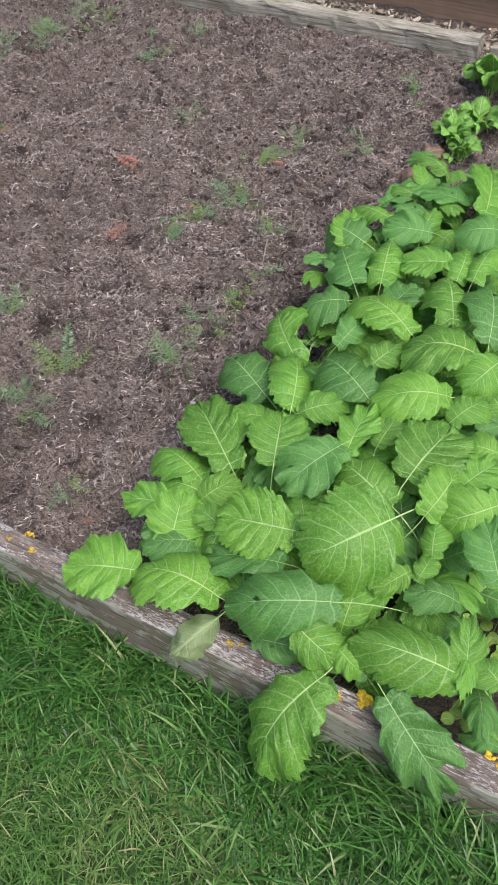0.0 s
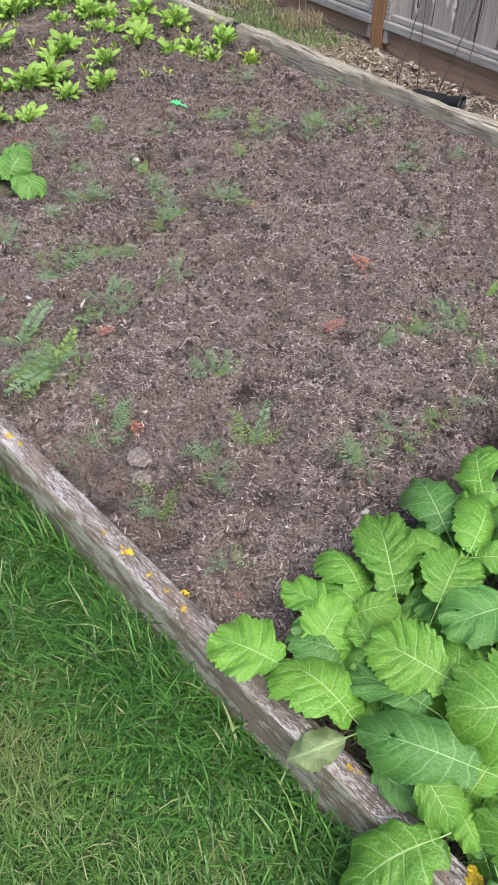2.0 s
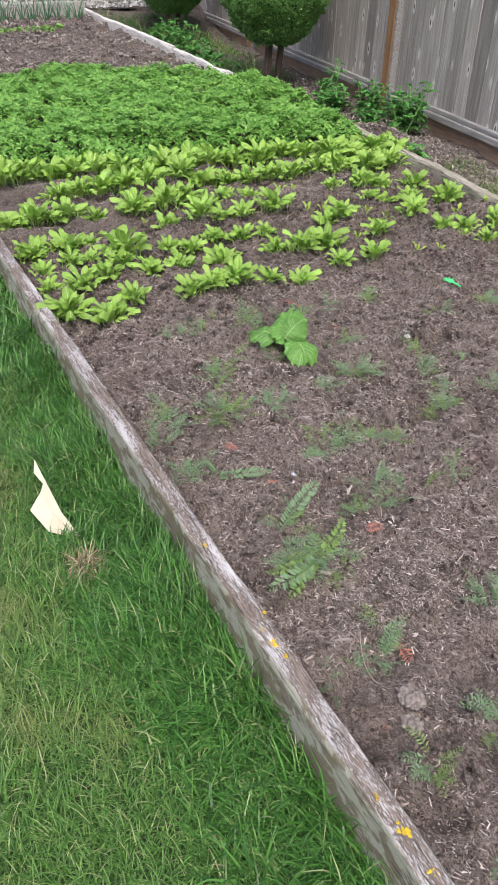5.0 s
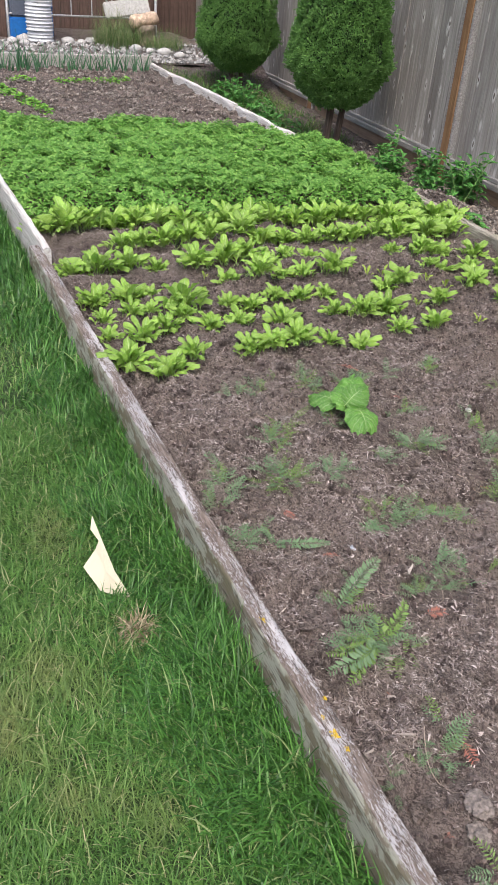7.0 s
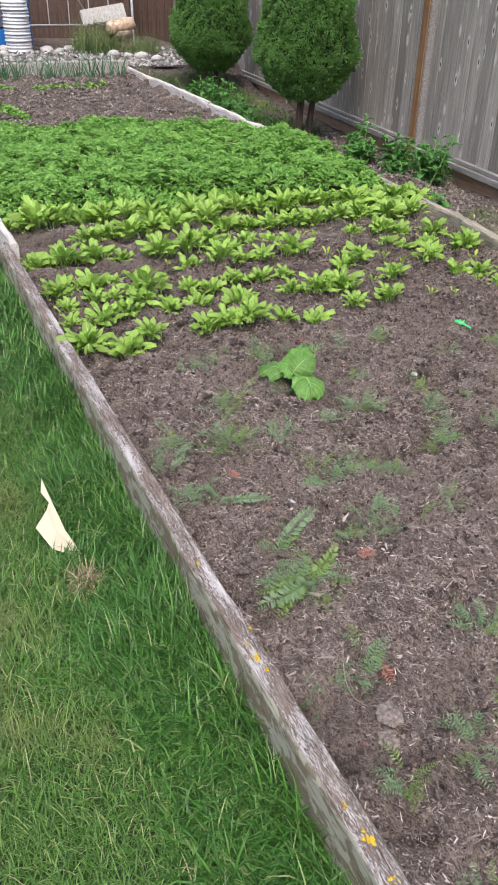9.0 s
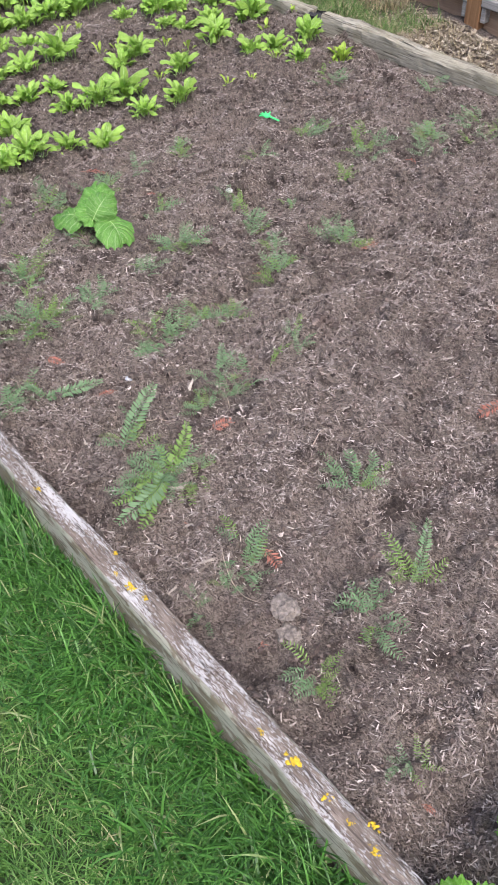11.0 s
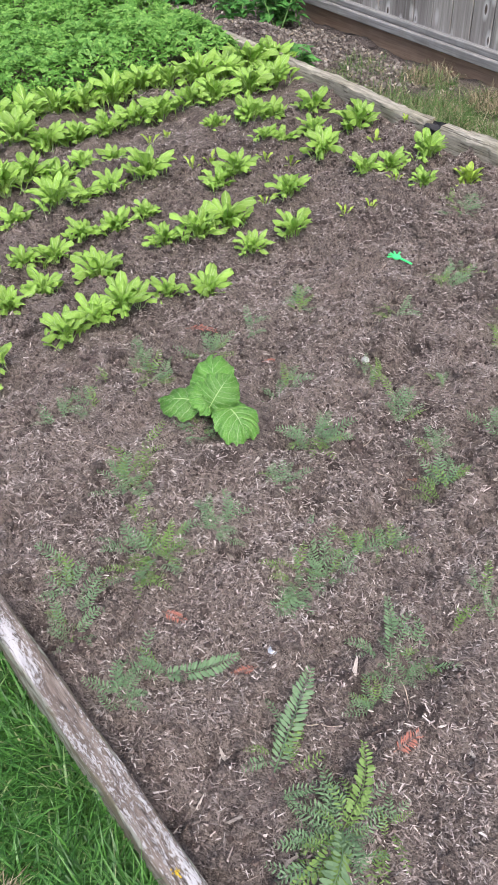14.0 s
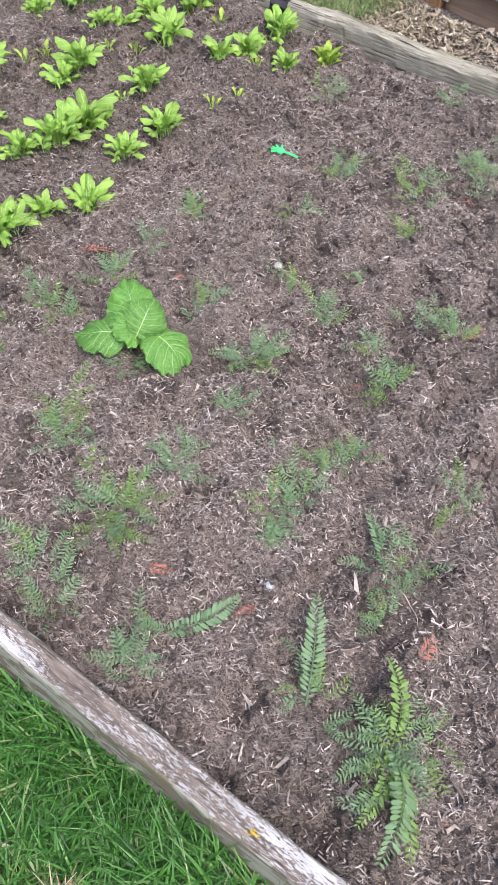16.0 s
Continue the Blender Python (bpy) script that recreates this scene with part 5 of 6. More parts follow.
def onion_mesh(seed):
    rnd = random.Random(seed)
    V, F = [], []
    for _ in range(rnd.randint(4, 6)):
        a = rnd.uniform(0, 6.28)
        lean, h, bend = rnd.uniform(0.05, 0.45), rnd.uniform(0.16, 0.3), rnd.uniform(0, 0.1)
        base = len(V)
        for i in range(6):
            t = i / 5
            r = 0.0055 * (1 - 0.85 * t)
            px = math.cos(a) * (lean * h * t + bend * t ** 3) + 0.005 * math.cos(a)
            py = math.sin(a) * (lean * h * t + bend * t ** 3) + 0.005 * math.sin(a)
            for k in range(4):
                V.append((px + r * math.cos(k * 1.571), py + r * math.sin(k * 1.571), h * t - bend * t ** 3 * 0.6))
        F.extend((grid_tris(6, 4, True) + base).tolist())
    return mesh_of("onion", V, F, ONION, True)


def onions():
    rnd = random.Random(12)
    kinds = [onion_mesh(500 + i) for i in range(6)]
    x = 0.05
    while x < 2.42:
        ob = tagged(new("onion_plant", rnd.choice(kinds)), "thin upright blue-green onion leaves before the end board", "onion", "onion row")
        ob.matrix_basis = pose(x, 9.42 + rnd.uniform(-0.1, 0.1), 0.0, 0, 0, rnd.uniform(0, 360)) @ Matrix.Scale(rnd.uniform(0.95, 1.55), 4)
        x += rnd.uniform(0.035, 0.075)


onions()


# ---- spruce trees ----
def spruce(x, y, low, top, radius, seed):
    rnd = np.random.RandomState(seed)
    root = tagged(new("spruce_tree"), "clipped dwarf spruce with a dense conical crown beside the fence", "conifer", "spruce pair")
    root.location = (x, y, -0.11)
    low, top = low + 0.11, top + 0.11
    n = 34000

    def shell(t, a):
        r = radius * np.sqrt(np.clip(0.1 + t / 0.2, 0, 1)) * np.clip(1 - np.clip((t - 0.14) / 0.88, 0, 1) ** 1.25, 0, 1)
        ca, sa = np.cos(a), np.sin(a)
        bumps = 0.015 * lattice(ca * 1.3 + t * 3, sa * 1.3 - t * 4, seed) + 0.06 * lattice(ca * 4 + t * 9, sa * 4 - t * 11, seed + 1) + 0.075 * lattice(ca * 10 - t * 24, sa * 10 + t * 22, seed + 2)
        return r * (1 + bumps * 1.4) + 0.01

    t = rnd.uniform(0, 1, n) ** 1.25
    a = rnd.uniform(-np.pi, np.pi, n)
    depth = rnd.uniform(0.9, 1.04, n)
    r = shell(t, a) * depth
    c = np.stack([r * np.cos(a), r * np.sin(a), low + t * (top - low) + 0.012 * rnd.normal(0, 1, n)], -1)
    out = np.stack([np.cos(a), np.sin(a), 0.8 - 1.1 * (t < 0.08)], -1) + rnd.normal(0, 0.4, (n, 3))
    star = ([(0, 0, 0), (-0.16, 0.1, 0.75), (0.16, 0.1, 0.75), (0, 0, 0), (-0.5, 0.35, 0.6), (-0.3, 0.55, 0.6), (0, 0, 0), (0.55, 0.25, 0.55), (0.4, 0.5, 0.6), (0, 0, 0), (0.1, -0.55, 0.6), (-0.12, -0.5, 0.65)],
            [(0, 1, 2), (3, 4, 5), (6, 7, 8), (9, 10, 11)])
    v, f = tufts(c, out, rnd.uniform(0.016, 0.04, n), seed, star)
    part("crown", mesh_of("crown", v, f, SPRUCE), root)
    # closed hull added under the tufts, coloured dark as shade between them
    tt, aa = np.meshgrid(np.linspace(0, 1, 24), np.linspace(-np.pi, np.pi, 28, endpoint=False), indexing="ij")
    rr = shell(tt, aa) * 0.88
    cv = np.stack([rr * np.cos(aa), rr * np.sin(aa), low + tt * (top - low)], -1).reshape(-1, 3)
    part("inner_crown", mesh_of("inner_crown", cv, grid_tris(24, 28, True), SPRUCE_SHADE, True), root)
    for dx, dy, rad, tilt in ((-0.05, 0.0, 0.034, 1.5), (0.06, 0.02, 0.03, 6)):
        part("trunk", stem_mesh("trunk", rad, low + 0.5, BARK_TRUNK, seed, 0.02, 0.75, 9, 9), root, pose(dx, dy, -0.02, 0, tilt, 20))


spruce(3.03, 6.23, 0.225, 2.03, 0.42, 61)
spruce(3.25, 8.93, 0.13, 1.75, 0.435, 67)


def shrub(x, y, h, n, seed, text):
    """Loose leafy shoots: upright stems with pairs of pointed leaves."""
    rnd = random.Random(seed)
    root = tagged(new("leafy_shoots"), text, "shrub", "shoots along the fence")
    root.location = (x, y, float(strip_z(np.array(x), np.array(y))))
    for _ in range(n):
        a, lean = rnd.uniform(0, 6.28), rnd.uniform(0.05, 0.5)
        hh = h * rnd.uniform(0.6, 1.1)
        sx, sy = rnd.uniform(-0.1, 0.1), rnd.uniform(-0.1, 0.1)
        top = Vector((sx + math.cos(a) * lean * hh, sy + math.sin(a) * lean * hh, hh))
        foot = Vector((sx, sy, 0))
        part("stem", SHOOT, root, between(foot, top, 1.0, (0.3, 0.9, 0.1)) @ Matrix.Diagonal((1, 1, 1 / (top - foot).length, 1)))
        for k in range(10):
            f = 0.2 + 0.8 * k / 9
            p = foot.lerp(top, f)
            b = a + k * 1.571 + rnd.uniform(-0.4, 0.4)
            length = rnd.uniform(0.065, 0.11) * (1.15 - 0.4 * f)
            tip = p + Vector((math.cos(b) * length, math.sin(b) * length, rnd.uniform(-0.03, 0.03)))
            part("leaf", rnd.choice(SHRUB_LEAVES), root, between(p, tip, length * 0.52))


SHRUB_LEAVES = [leaf_mesh("leaf", 600 + i, MINT, STEM, 0.03, 9, 0.0, 0.15, 0.25, 0.04, 0.01, 0.1, 0.1, 0.015, 0.42, 9, 6, blunt=0.9) for i in range(2)]
_b = [(0.004, 0, 0), (-0.002, 0, 0.0035), (-0.002, 0, -0.0035), (0.003, 1, 0), (-0.0015, 1, 0.0025), (-0.0015, 1, -0.0025)]
SHOOT = mesh_of("stem", _b, [(0, 1, 4), (0, 4, 3), (1, 2, 5), (1, 5, 4), (2, 0, 3), (2, 3, 5), (3, 4, 5)], STEM)
for sx, sy, sh, sn in ((3.14, 4.42, 0.32, 16), (3.02, 4.62, 0.16, 5), (3.2, 5.0, 0.24, 9), (3.1, 5.4, 0.18, 7), (3.2, 5.68, 0.24, 5), (2.66, 3.76, 0.14, 4)):
    shrub(sx, sy, sh, sn, int(sy * 100), "dark green leafy shoots growing at the fence foot")
for sx, sy, sh, sn in ((2.76, 7.1, 0.24, 6), (2.9, 7.8, 0.26, 9), (3.0, 8.3, 0.26, 9), (2.85, 8.5, 0.22, 6), (2.7, 6.6, 0.18, 5), (2.95, 7.3, 0.2, 6)):
    shrub(sx, sy, sh, sn, int(sy * 100), "green weeds between the edging and the spruce trees")


def chickweed(x, y, n, r, seed):
    rnd = random.Random(seed)
    root = tagged(new("chickweed"), "low bright green chickweed with small round leaves", "weed", "chickweed")
    root.location = (x, y, 0.01)
    for _ in range(n):
        a, q = rnd.uniform(0, 6.28), r * math.sqrt(rnd.random())
        b = Vector((q * math.cos(a), q * math.sin(a), rnd.uniform(0.01, 0.05)))
        a = rnd.uniform(0, 6.28)
        t = b + Vector((math.cos(a), math.sin(a), rnd.uniform(-0.2, 0.4))) * rnd.uniform(0.014, 0.022)
        part("leaf", ROUND_LEAF, root, between(b, t, (t - b).length * 0.95))


ROUND_LEAF = leaf_mesh("leaf", 700, GREENS, RIB, 0.0, 5, 0.0, 0.1, 0.2, 0.02, 0.01, 0.5, 0.6, 0.03, 0.5, 9, 6, blunt=0.5)
chickweed(0.14, -0.7, 60, 0.08, 3)
chickweed(0.24, -0.62, 34, 0.06, 4)


def dead_leaf(x, y, seed):
    ob = tagged(new("dead_leaf", DEAD), "curled brown dead leaf beside the young cabbage", "dead leaf", "dead leaves")
    ob.matrix_basis = pose(x, y, 0.015, 10, 25, seed * 77) @ Matrix.Diagonal((0.06, 0.09, 0.12, 1))


BROWN_LEAF = leaf_material("dead_brown_leaf", (0.1, 0.06, 0.04), (0.26, 0.17, 0.11), (0.3, 0.22, 0.15), through_light=0.05)
DEAD = leaf_mesh("dead_leaf", 720, BROWN_LEAF, BROWN_LEAF, 0.06, 9, 0.0, 0.3, 0.5, 0.15, 0.03, 0.2, 0.2, 0.012, 0.5, 18, 10, curl=0.5)
dead_leaf(1.47, -0.07, 1)
dead_leaf(1.52, -0.03, 3)


# ---- back of the yard ----
def lathe(name, profile, material, sides=28, smooth=True):
    """A turned shape about z from (radius, height) pairs."""
    p = np.array(profile, float)
    ang = np.linspace(0, 2 * np.pi, sides, endpoint=False)
    v = np.stack([p[:, 0:1] * np.cos(ang), p[:, 0:1] * np.sin(ang), np.repeat(p[:, 1:2], sides, 1)], -1).reshape(-1, 3)
    return mesh_of(name, v, grid_tris(len(p), sides, True), material, smooth)


WHITE_PLASTIC = plain("white_plastic", (0.56, 0.57, 0.59), 0.45, spread=0.1)
BLUE_PLASTIC = plain("blue_plastic", (0.02, 0.15, 0.45), 0.4)
WHEEL_BLACK = plain("black_steel", (0.018, 0.018, 0.02), 0.45, 0.3)
SIDING = plain("pale_siding_paint", (0.36, 0.38, 0.38), 0.6, spread=0.08, scale=12)
GALVANISED = plain("galvanised_pipe", (0.5, 0.5, 0.5), 0.4, 0.6)
CONCRETE = plain("concrete", (0.4, 0.39, 0.37), 0.9, spread=0.25)
LOG_BARK = plain("log_bark", (0.2, 0.16, 0.12), 0.95, spread=0.45)
LOG_END = plain("cut_log", (0.5, 0.37, 0.27), 0.85, spread=0.45, scale=18)
PAPER = plain("cream_paper", (0.52, 0.47, 0.355), 0.8, spread=0.06)
TOY_GREEN = plain("green_plastic", (0.09, 0.66, 0.2), 0.35, spread=0.05)
POT_BLACK = plain("black_plastic", (0.012, 0.012, 0.014), 0.5)
WIRE = plain("dark_wire", (0.04, 0.035, 0.03), 0.6, 0.5)
BROWN_BOARD = grain_wood("brown_board", (0.065, 0.042, 0.034), (0.155, 0.1, 0.08))
DARK_BIN = plain("grey_bin", (0.1, 0.115, 0.15), 0.5)


def back_ground():
    """Raised gravel strip behind the end board."""
    xs, ys = np.linspace(-3, 3.9, 60), np.linspace(9.7, 13.2, 40)
    X, Y = np.meshgrid(xs, ys)
    Z = 0.06 + 0.03 * np.clip((Y - 9.8) / 1.5, 0, 1) + 0.012 * lattice(X * 6, Y * 6, 71)
    ob = new("gravel_bed", mesh_of("gravel_bed", np.stack([X, Y, Z], -1).reshape(-1, 3), grid_tris(40, 60), SOIL, True))
    tagged(ob, "raised strip of soil and gravel behind the bed", "ground", kind="structure")
    stones = np.random.RandomState(3)
    n = 3000
    x, y = stones.uniform(0.3, 3.85, n), 9.75 + 1.6 * stones.uniform(0, 1, n) ** 1.3
    z = 0.07 + 0.03 * np.clip((y - 9.8) / 1.5, 0, 1)
    lump = [(0, 0, 0.5), (0.6, 0, 0), (0.1, 0.5, 0), (-0.55, 0.1, 0), (0, -0.45, 0.05), (0, 0, -0.4)]
    lf = [(0, 1, 2), (0, 2, 3), (0, 3, 4), (0, 4, 1), (5, 2, 1), (5, 3, 2), (5, 4, 3), (5, 1, 4)]
    v, f = tufts(np.stack([x, y, z], -1), np.stack([stones.normal(0, 0.2, n), stones.normal(0, 0.2, n), np.ones(n)], -1), 0.02 + 0.05 * stones.uniform(0, 1, n) ** 2, 4, (lump, lf))
    tagged(new("pebbles", mesh_of("pebbles", v, f, PEBBLE)), "pale grey and white pebbles behind the end board", "pebbles", kind="stuff")


def rock(x, y, z, size, seed, text="rounded grey rock among pebbles"):
    bm = bmesh.new()
    bmesh.ops.create_icosphere(bm, subdivisions=2, radius=1.0)
    for v in bm.verts:
        k = 1 + 0.22 * noise.noise(v.co * 1.3 + Vector((seed, 0, 0)))
        v.co = Vector((v.co.x * size * k, v.co.y * size * 0.8 * k, v.co.z * size * 0.6 * k))
    me = bpy.data.meshes.new("rock")
    bm.to_mesh(me)
    bm.free()
    me.materials.append(PEBBLE)
    for p in me.polygons:
        p.use_smooth = True
    ob = tagged(new("rock", me), text, "rock", "rocks by the gate")
    ob.location = (x, y, z)


def house_wall():
    root = tagged(new("shed_wall"), "pale grey lap-sided shed wall with a corner board", "wall", kind="structure")
    root.location = (0, 11.85, 0.05)
    for i in range(12):
        part("siding_board", box_mesh("siding_board", (4.2, 0.018, 0.222), SIDING, 0.003), root, pose(-1.07, -0.012, 0.1 + i * 0.2, -3.0, 0, 0))
    part("corner_board", box_mesh("corner_board", (0.075, 0.05, 2.4), SIDING, 0.004), root, pose(1.06, -0.01, 1.2))
    part("wall_core", box_mesh("wall_core", (4.2, 0.1, 2.4), SIDING, 0.0), root, pose(-1.05, 0.06, 1.2))
    part("gate_post", box_mesh("gate_post", (0.095, 0.09, 2.2), BROWN_BOARD, 0.004), root, pose(1.175, 0.02, 1.1), "brown gate post")


def rear_fence():
    root = tagged(new("rear_fence"), "dark brown board fence behind the gate", "fence", kind="structure")
    root.location = (0, 13.1, 0)
    for i in range(24):
        part("fence_board", box_mesh("fence_board", (0.136, 0.02, 1.9), BROWN_BOARD, 0.003), root, pose(1.15 + i * 0.14, 0.004 * (i % 2), 0.95))
    part("post", box_mesh("post", (0.1, 0.1, 2.0), BROWN_BOARD, 0.004), root, pose(3.35, -0.6, 1.0))
    for i in range(5):
        part("fence_board", box_mesh("fence_board", (0.02, 0.136, 1.9), BROWN_BOARD, 0.003), root, pose(3.42 + 0.01 * i, -0.5 + i * 0.1, 0.95))


def roughen(me, amount, scale):
    for v in me.vertices:
        v.co += v.normal * amount * noise.noise(v.co * scale)
    return me


def pipe_between(name, a, b, r, parent, material):
    a, b = Vector(a), Vector(b)
    me = stem_mesh(name, r, (b - a).length, material, 1, 0.0, 1.0, 8, 2)
    m = Matrix.Translation(a) @ (b - a).to_track_quat("Z", "Y").to_matrix().to_4x4()
    return part(name, me, parent, m)


def gate():
    root = tagged(new("wire_gate"), "galvanised pipe gate with a wide square grid", "gate")
    root.location = (0, 11.8, 0)
    for x in (1.24, 3.235):
        pipe_between("upright", (x, 0, 0.08), (x, 0, 1.6), 0.02, root, GALVANISED)
    for z in (0.36, 0.71, 1.06, 1.41):
        pipe_between("bar", (1.24, 0, z), (3.235, 0, z), 0.013, root, GALVANISED)
    for i in range(6):
        x = 1.24 + 0.277 * (i + 1)
        pipe_between("bar", (x, 0.008, 0.36), (x, 0.008, 1.55), 0.008, root, GALVANISED)
    pipe_between("brace", (2.3, -0.03, 0.95), (2.62, -0.05, 0.42), 0.014, root, GALVANISED)


def wheel():
    root = tagged(new("steel_wheel"), "black steel wheel rim with round holes, leaning on the wall", "wheel rim")
    root.matrix_basis = pose(0.805, 11.68, 0.305, 80, 0, 0)
    part("rim", lathe("rim", [(0.215, -0.09), (0.225, -0.085), (0.222, -0.07), (0.195, -0.06), (0.19, 0.06), (0.222, 0.07), (0.226, 0.085), (0.215, 0.09), (0.205, 0.075), (0.18, 0.06), (0.175, 0.02), (0.175, -0.06), (0.2, -0.08), (0.215, -0.09)], WHEEL_BLACK, 36), root)
    disc = part("disc", lathe("disc", [(0.178, 0.0), (0.15, 0.028), (0.11, 0.035), (0.085, 0.015), (0.055, 0.02), (0.035, 0.024), (0.03, 0.0), (0.0005, 0.0)], WHEEL_BLACK, 36), root)
    hole = lathe("vent_hole", [(0.0005, 0.0), (0.013, 0.0), (0.0155, -0.002), (0.0005, -0.004)], WHITE_PLASTIC, 12)
    for i in range(12):
        a = i * math.pi / 6
        part("vent_hole", hole, disc, pose(0.142 * math.cos(a), 0.142 * math.sin(a), 0.034), "round vent hole")


def pails():
    """A tall stack of nested white pails."""
    rnd = random.Random(2)
    prof = [(0.0005, 0.0), (0.132, 0.0), (0.138, 0.012), (0.15, 0.27), (0.158, 0.272), (0.158, 0.285), (0.152, 0.288), (0.152, 0.305), (0.16, 0.307), (0.16, 0.32), (0.153, 0.323), (0.153, 0.345), (0.164, 0.35), (0.164, 0.365), (0.15, 0.365), (0.14, 0.04), (0.0005, 0.03)]
    me = lathe("pail", [(r * 1.03, z) for r, z in prof], WHITE_PLASTIC, 32)
    z = 0.105
    for i in range(11):
        ob = tagged(new("pail", me), "white plastic pail nested upside down in a tall stack", "pail", "pail stack")
        ob.matrix_basis = pose(1.54 + rnd.uniform(-0.006, 0.006), 11.28 + rnd.uniform(-0.006, 0.006), z + 0.365, 180, rnd.uniform(-0.6, 0.6), rnd.uniform(0, 360))
        z += 0.078 if i % 3 else 0.12
    return me


def back_clutter():
    root = tagged(new("blue_barrel"), "bright blue plastic barrel behind the gate", "barrel")
    root.location = (1.6, 12.2, 0.05)
    part("body", lathe("body", [(0.0005, 0), (0.28, 0), (0.3, 0.03), (0.3, 0.3), (0.29, 0.32), (0.3, 0.34), (0.3, 0.64), (0.29, 0.66), (0.3, 0.68), (0.3, 0.9), (0.27, 0.95), (0.0005, 0.95)], BLUE_PLASTIC, 32), root)
    ob = tagged(new("grey_bin", box_mesh("grey_bin", (0.46, 0.4, 1.0), DARK_BIN, 0.03, (0, 0, 0.5), 3)), "slate grey bin in front of the blue barrel", "bin")
    ob.location = (1.5, 11.98, 0.32)
    tagged(new("bin_stand", box_mesh("bin_stand", (0.5, 0.42, 0.27), BLUE_PLASTIC, 0.02, (0, 0, 0.135), 2)), "low blue crate under the bin", "crate").location = (1.5, 11.98, 0.05)
    slab = tagged(new("concrete_slab", box_mesh("concrete_slab", (0.62, 0.06, 0.2), CONCRETE, 0.012, (0, 0, 0.0), 2)), "tilted pale concrete slab leaning by the gate", "slab")
    slab.matrix_basis = pose(2.74, 11.5, 0.5, -20, -8, 4)
    root = tagged(new("log"), "short split log with pale cut wood on a stump", "log")
    root.matrix_basis = pose(2.88, 11.2, 0.39, 0, 82, 20)
    part("bark", roughen(lathe("bark", [(0.0005, -0.19), (0.06, -0.195), (0.075, -0.18), (0.085, -0.1), (0.074, -0.03), (0.08, 0.05), (0.088, 0.12), (0.08, 0.185), (0.0005, 0.192)], LOG_END, 18), 0.022, 16), root)
    stump = tagged(new("stump", roughen(lathe("stump", [(0.17, 0.05), (0.16, 0.1), (0.15, 0.15), (0.15, 0.2), (0.16, 0.25), (0.155, 0.3), (0.0005, 0.305)], LOG_BARK, 22), 0.07, 9)), "brown bark-covered stump under the log", "stump")
    stump.location = (2.9, 11.25, 0.02)
    for x, y, s, i in ((1.18, 11.2, 0.07, 1), (1.3, 11.05, 0.06, 2), (1.9, 11.3, 0.09, 3), (2.05, 11.2, 0.06, 4), (2.2, 11.35, 0.08, 5), (2.4, 11.3, 0.05, 6), (1.36, 11.4, 0.1, 7),
                       (2.62, 10.7, 0.08, 8), (2.75, 10.5, 0.06, 9), (2.9, 10.4, 0.09, 10), (3.0, 10.1, 0.07, 11)):
        rock(x, y, 0.11, s, i)


def dry_clump(name, x, y, z, r, h, n, seed, material, text, category="grass clump"):
    rnd = np.random.RandomState(seed)
    a, q = rnd.uniform(0, 2 * np.pi, n), r * np.sqrt(rnd.uniform(0, 1, n))
    base = np.stack([x + q * np.cos(a), y + q * np.sin(a), np.full(n, z)], -1)
    v, f = blades(base, h * rnd.uniform(0.5, 1.1, n), rnd.uniform(0.001, 0.0022, n), rnd.uniform(0.5, 2.6, n), seed + 1, floor=z + 0.004)
    return tagged(new(name, mesh_of(name, v, f, material)), text, category, kind="stuff")


def blades(base, length, width, lean, seed, flow=None, floor=LAWN_Z + 0.002):
    """Bent grass blades: three joints and a tip each."""
    rnd = np.random.RandomState(seed)
    n = len(base)
    a = rnd.uniform(0, 2 * np.pi, n) if flow is None else flow
    d = np.stack([np.cos(a), np.sin(a), np.zeros(n)], -1)
    s = np.stack([-np.sin(a), np.cos(a), np.zeros(n)], -1)
    rows = []
    out, up = np.zeros(n), np.zeros(n)
    ang = lean * 0.25
    for k, wk in enumerate((1.0, 0.9, 0.62, 0.0)):
        p = base + d * out[:, None] + np.stack([np.zeros(n), np.zeros(n), up], -1)
        if wk:
            rows += [p + s * (width * wk)[:, None], p - s * (width * wk)[:, None]]
        else:
            rows.append(p)
        out = out + np.sin(ang) * length / 3
        up = up + np.cos(ang) * length / 3
        ang = ang + lean * 0.42
    v = np.stack(rows, 1).reshape(-1, 3)
    v[:, 2] = np.maximum(v[:, 2], floor)
    f = np.array([(0, 1, 3), (0, 3, 2), (2, 3, 5), (2, 5, 4), (4, 5, 6)])[None] + (np.arange(n) * 7)[:, None, None]
    return v, f.reshape(-1, 3)


back_ground()
house_wall()
rear_fence()
gate()
wheel()
pails()
back_clutter()


# ---- small things on the bed ----
def toy_clapper():
    """A small flat plastic clapper with five stubby prongs and a stick."""
    root = tagged(new("toy_clapper"), "small bright green plastic clapper toy on soil", "toy")
    root.matrix_basis = pose(1.545, 2.012, float(soil_z(np.array(1.545), np.array(2.0))) + 0.01, 2, -3, 4)
    bm = bmesh.new()
    bmesh.ops.create_cone(bm, cap_ends=True, segments=14, radius1=0.013, radius2=0.012, depth=0.004)
    part("palm", bm, root)
    root.children[0].data.materials.append(TOY_GREEN)
    for i, ang in enumerate((-70, -32, -8, 16, 42)):
        part("prong", box_mesh("prong", (0.0055, 0.019, 0.004), TOY_GREEN, 0.0015, (0, 0.02, 0), 2), root, pose(0, 0, 0.001 * (i % 2), 0, 0, ang))
    part("stick", box_mesh("stick", (0.0075, 0.052, 0.005), TOY_GREEN, 0.002, (0, -0.034, 0), 2), root, pose(0, 0, 0.001))


toy_clapper()


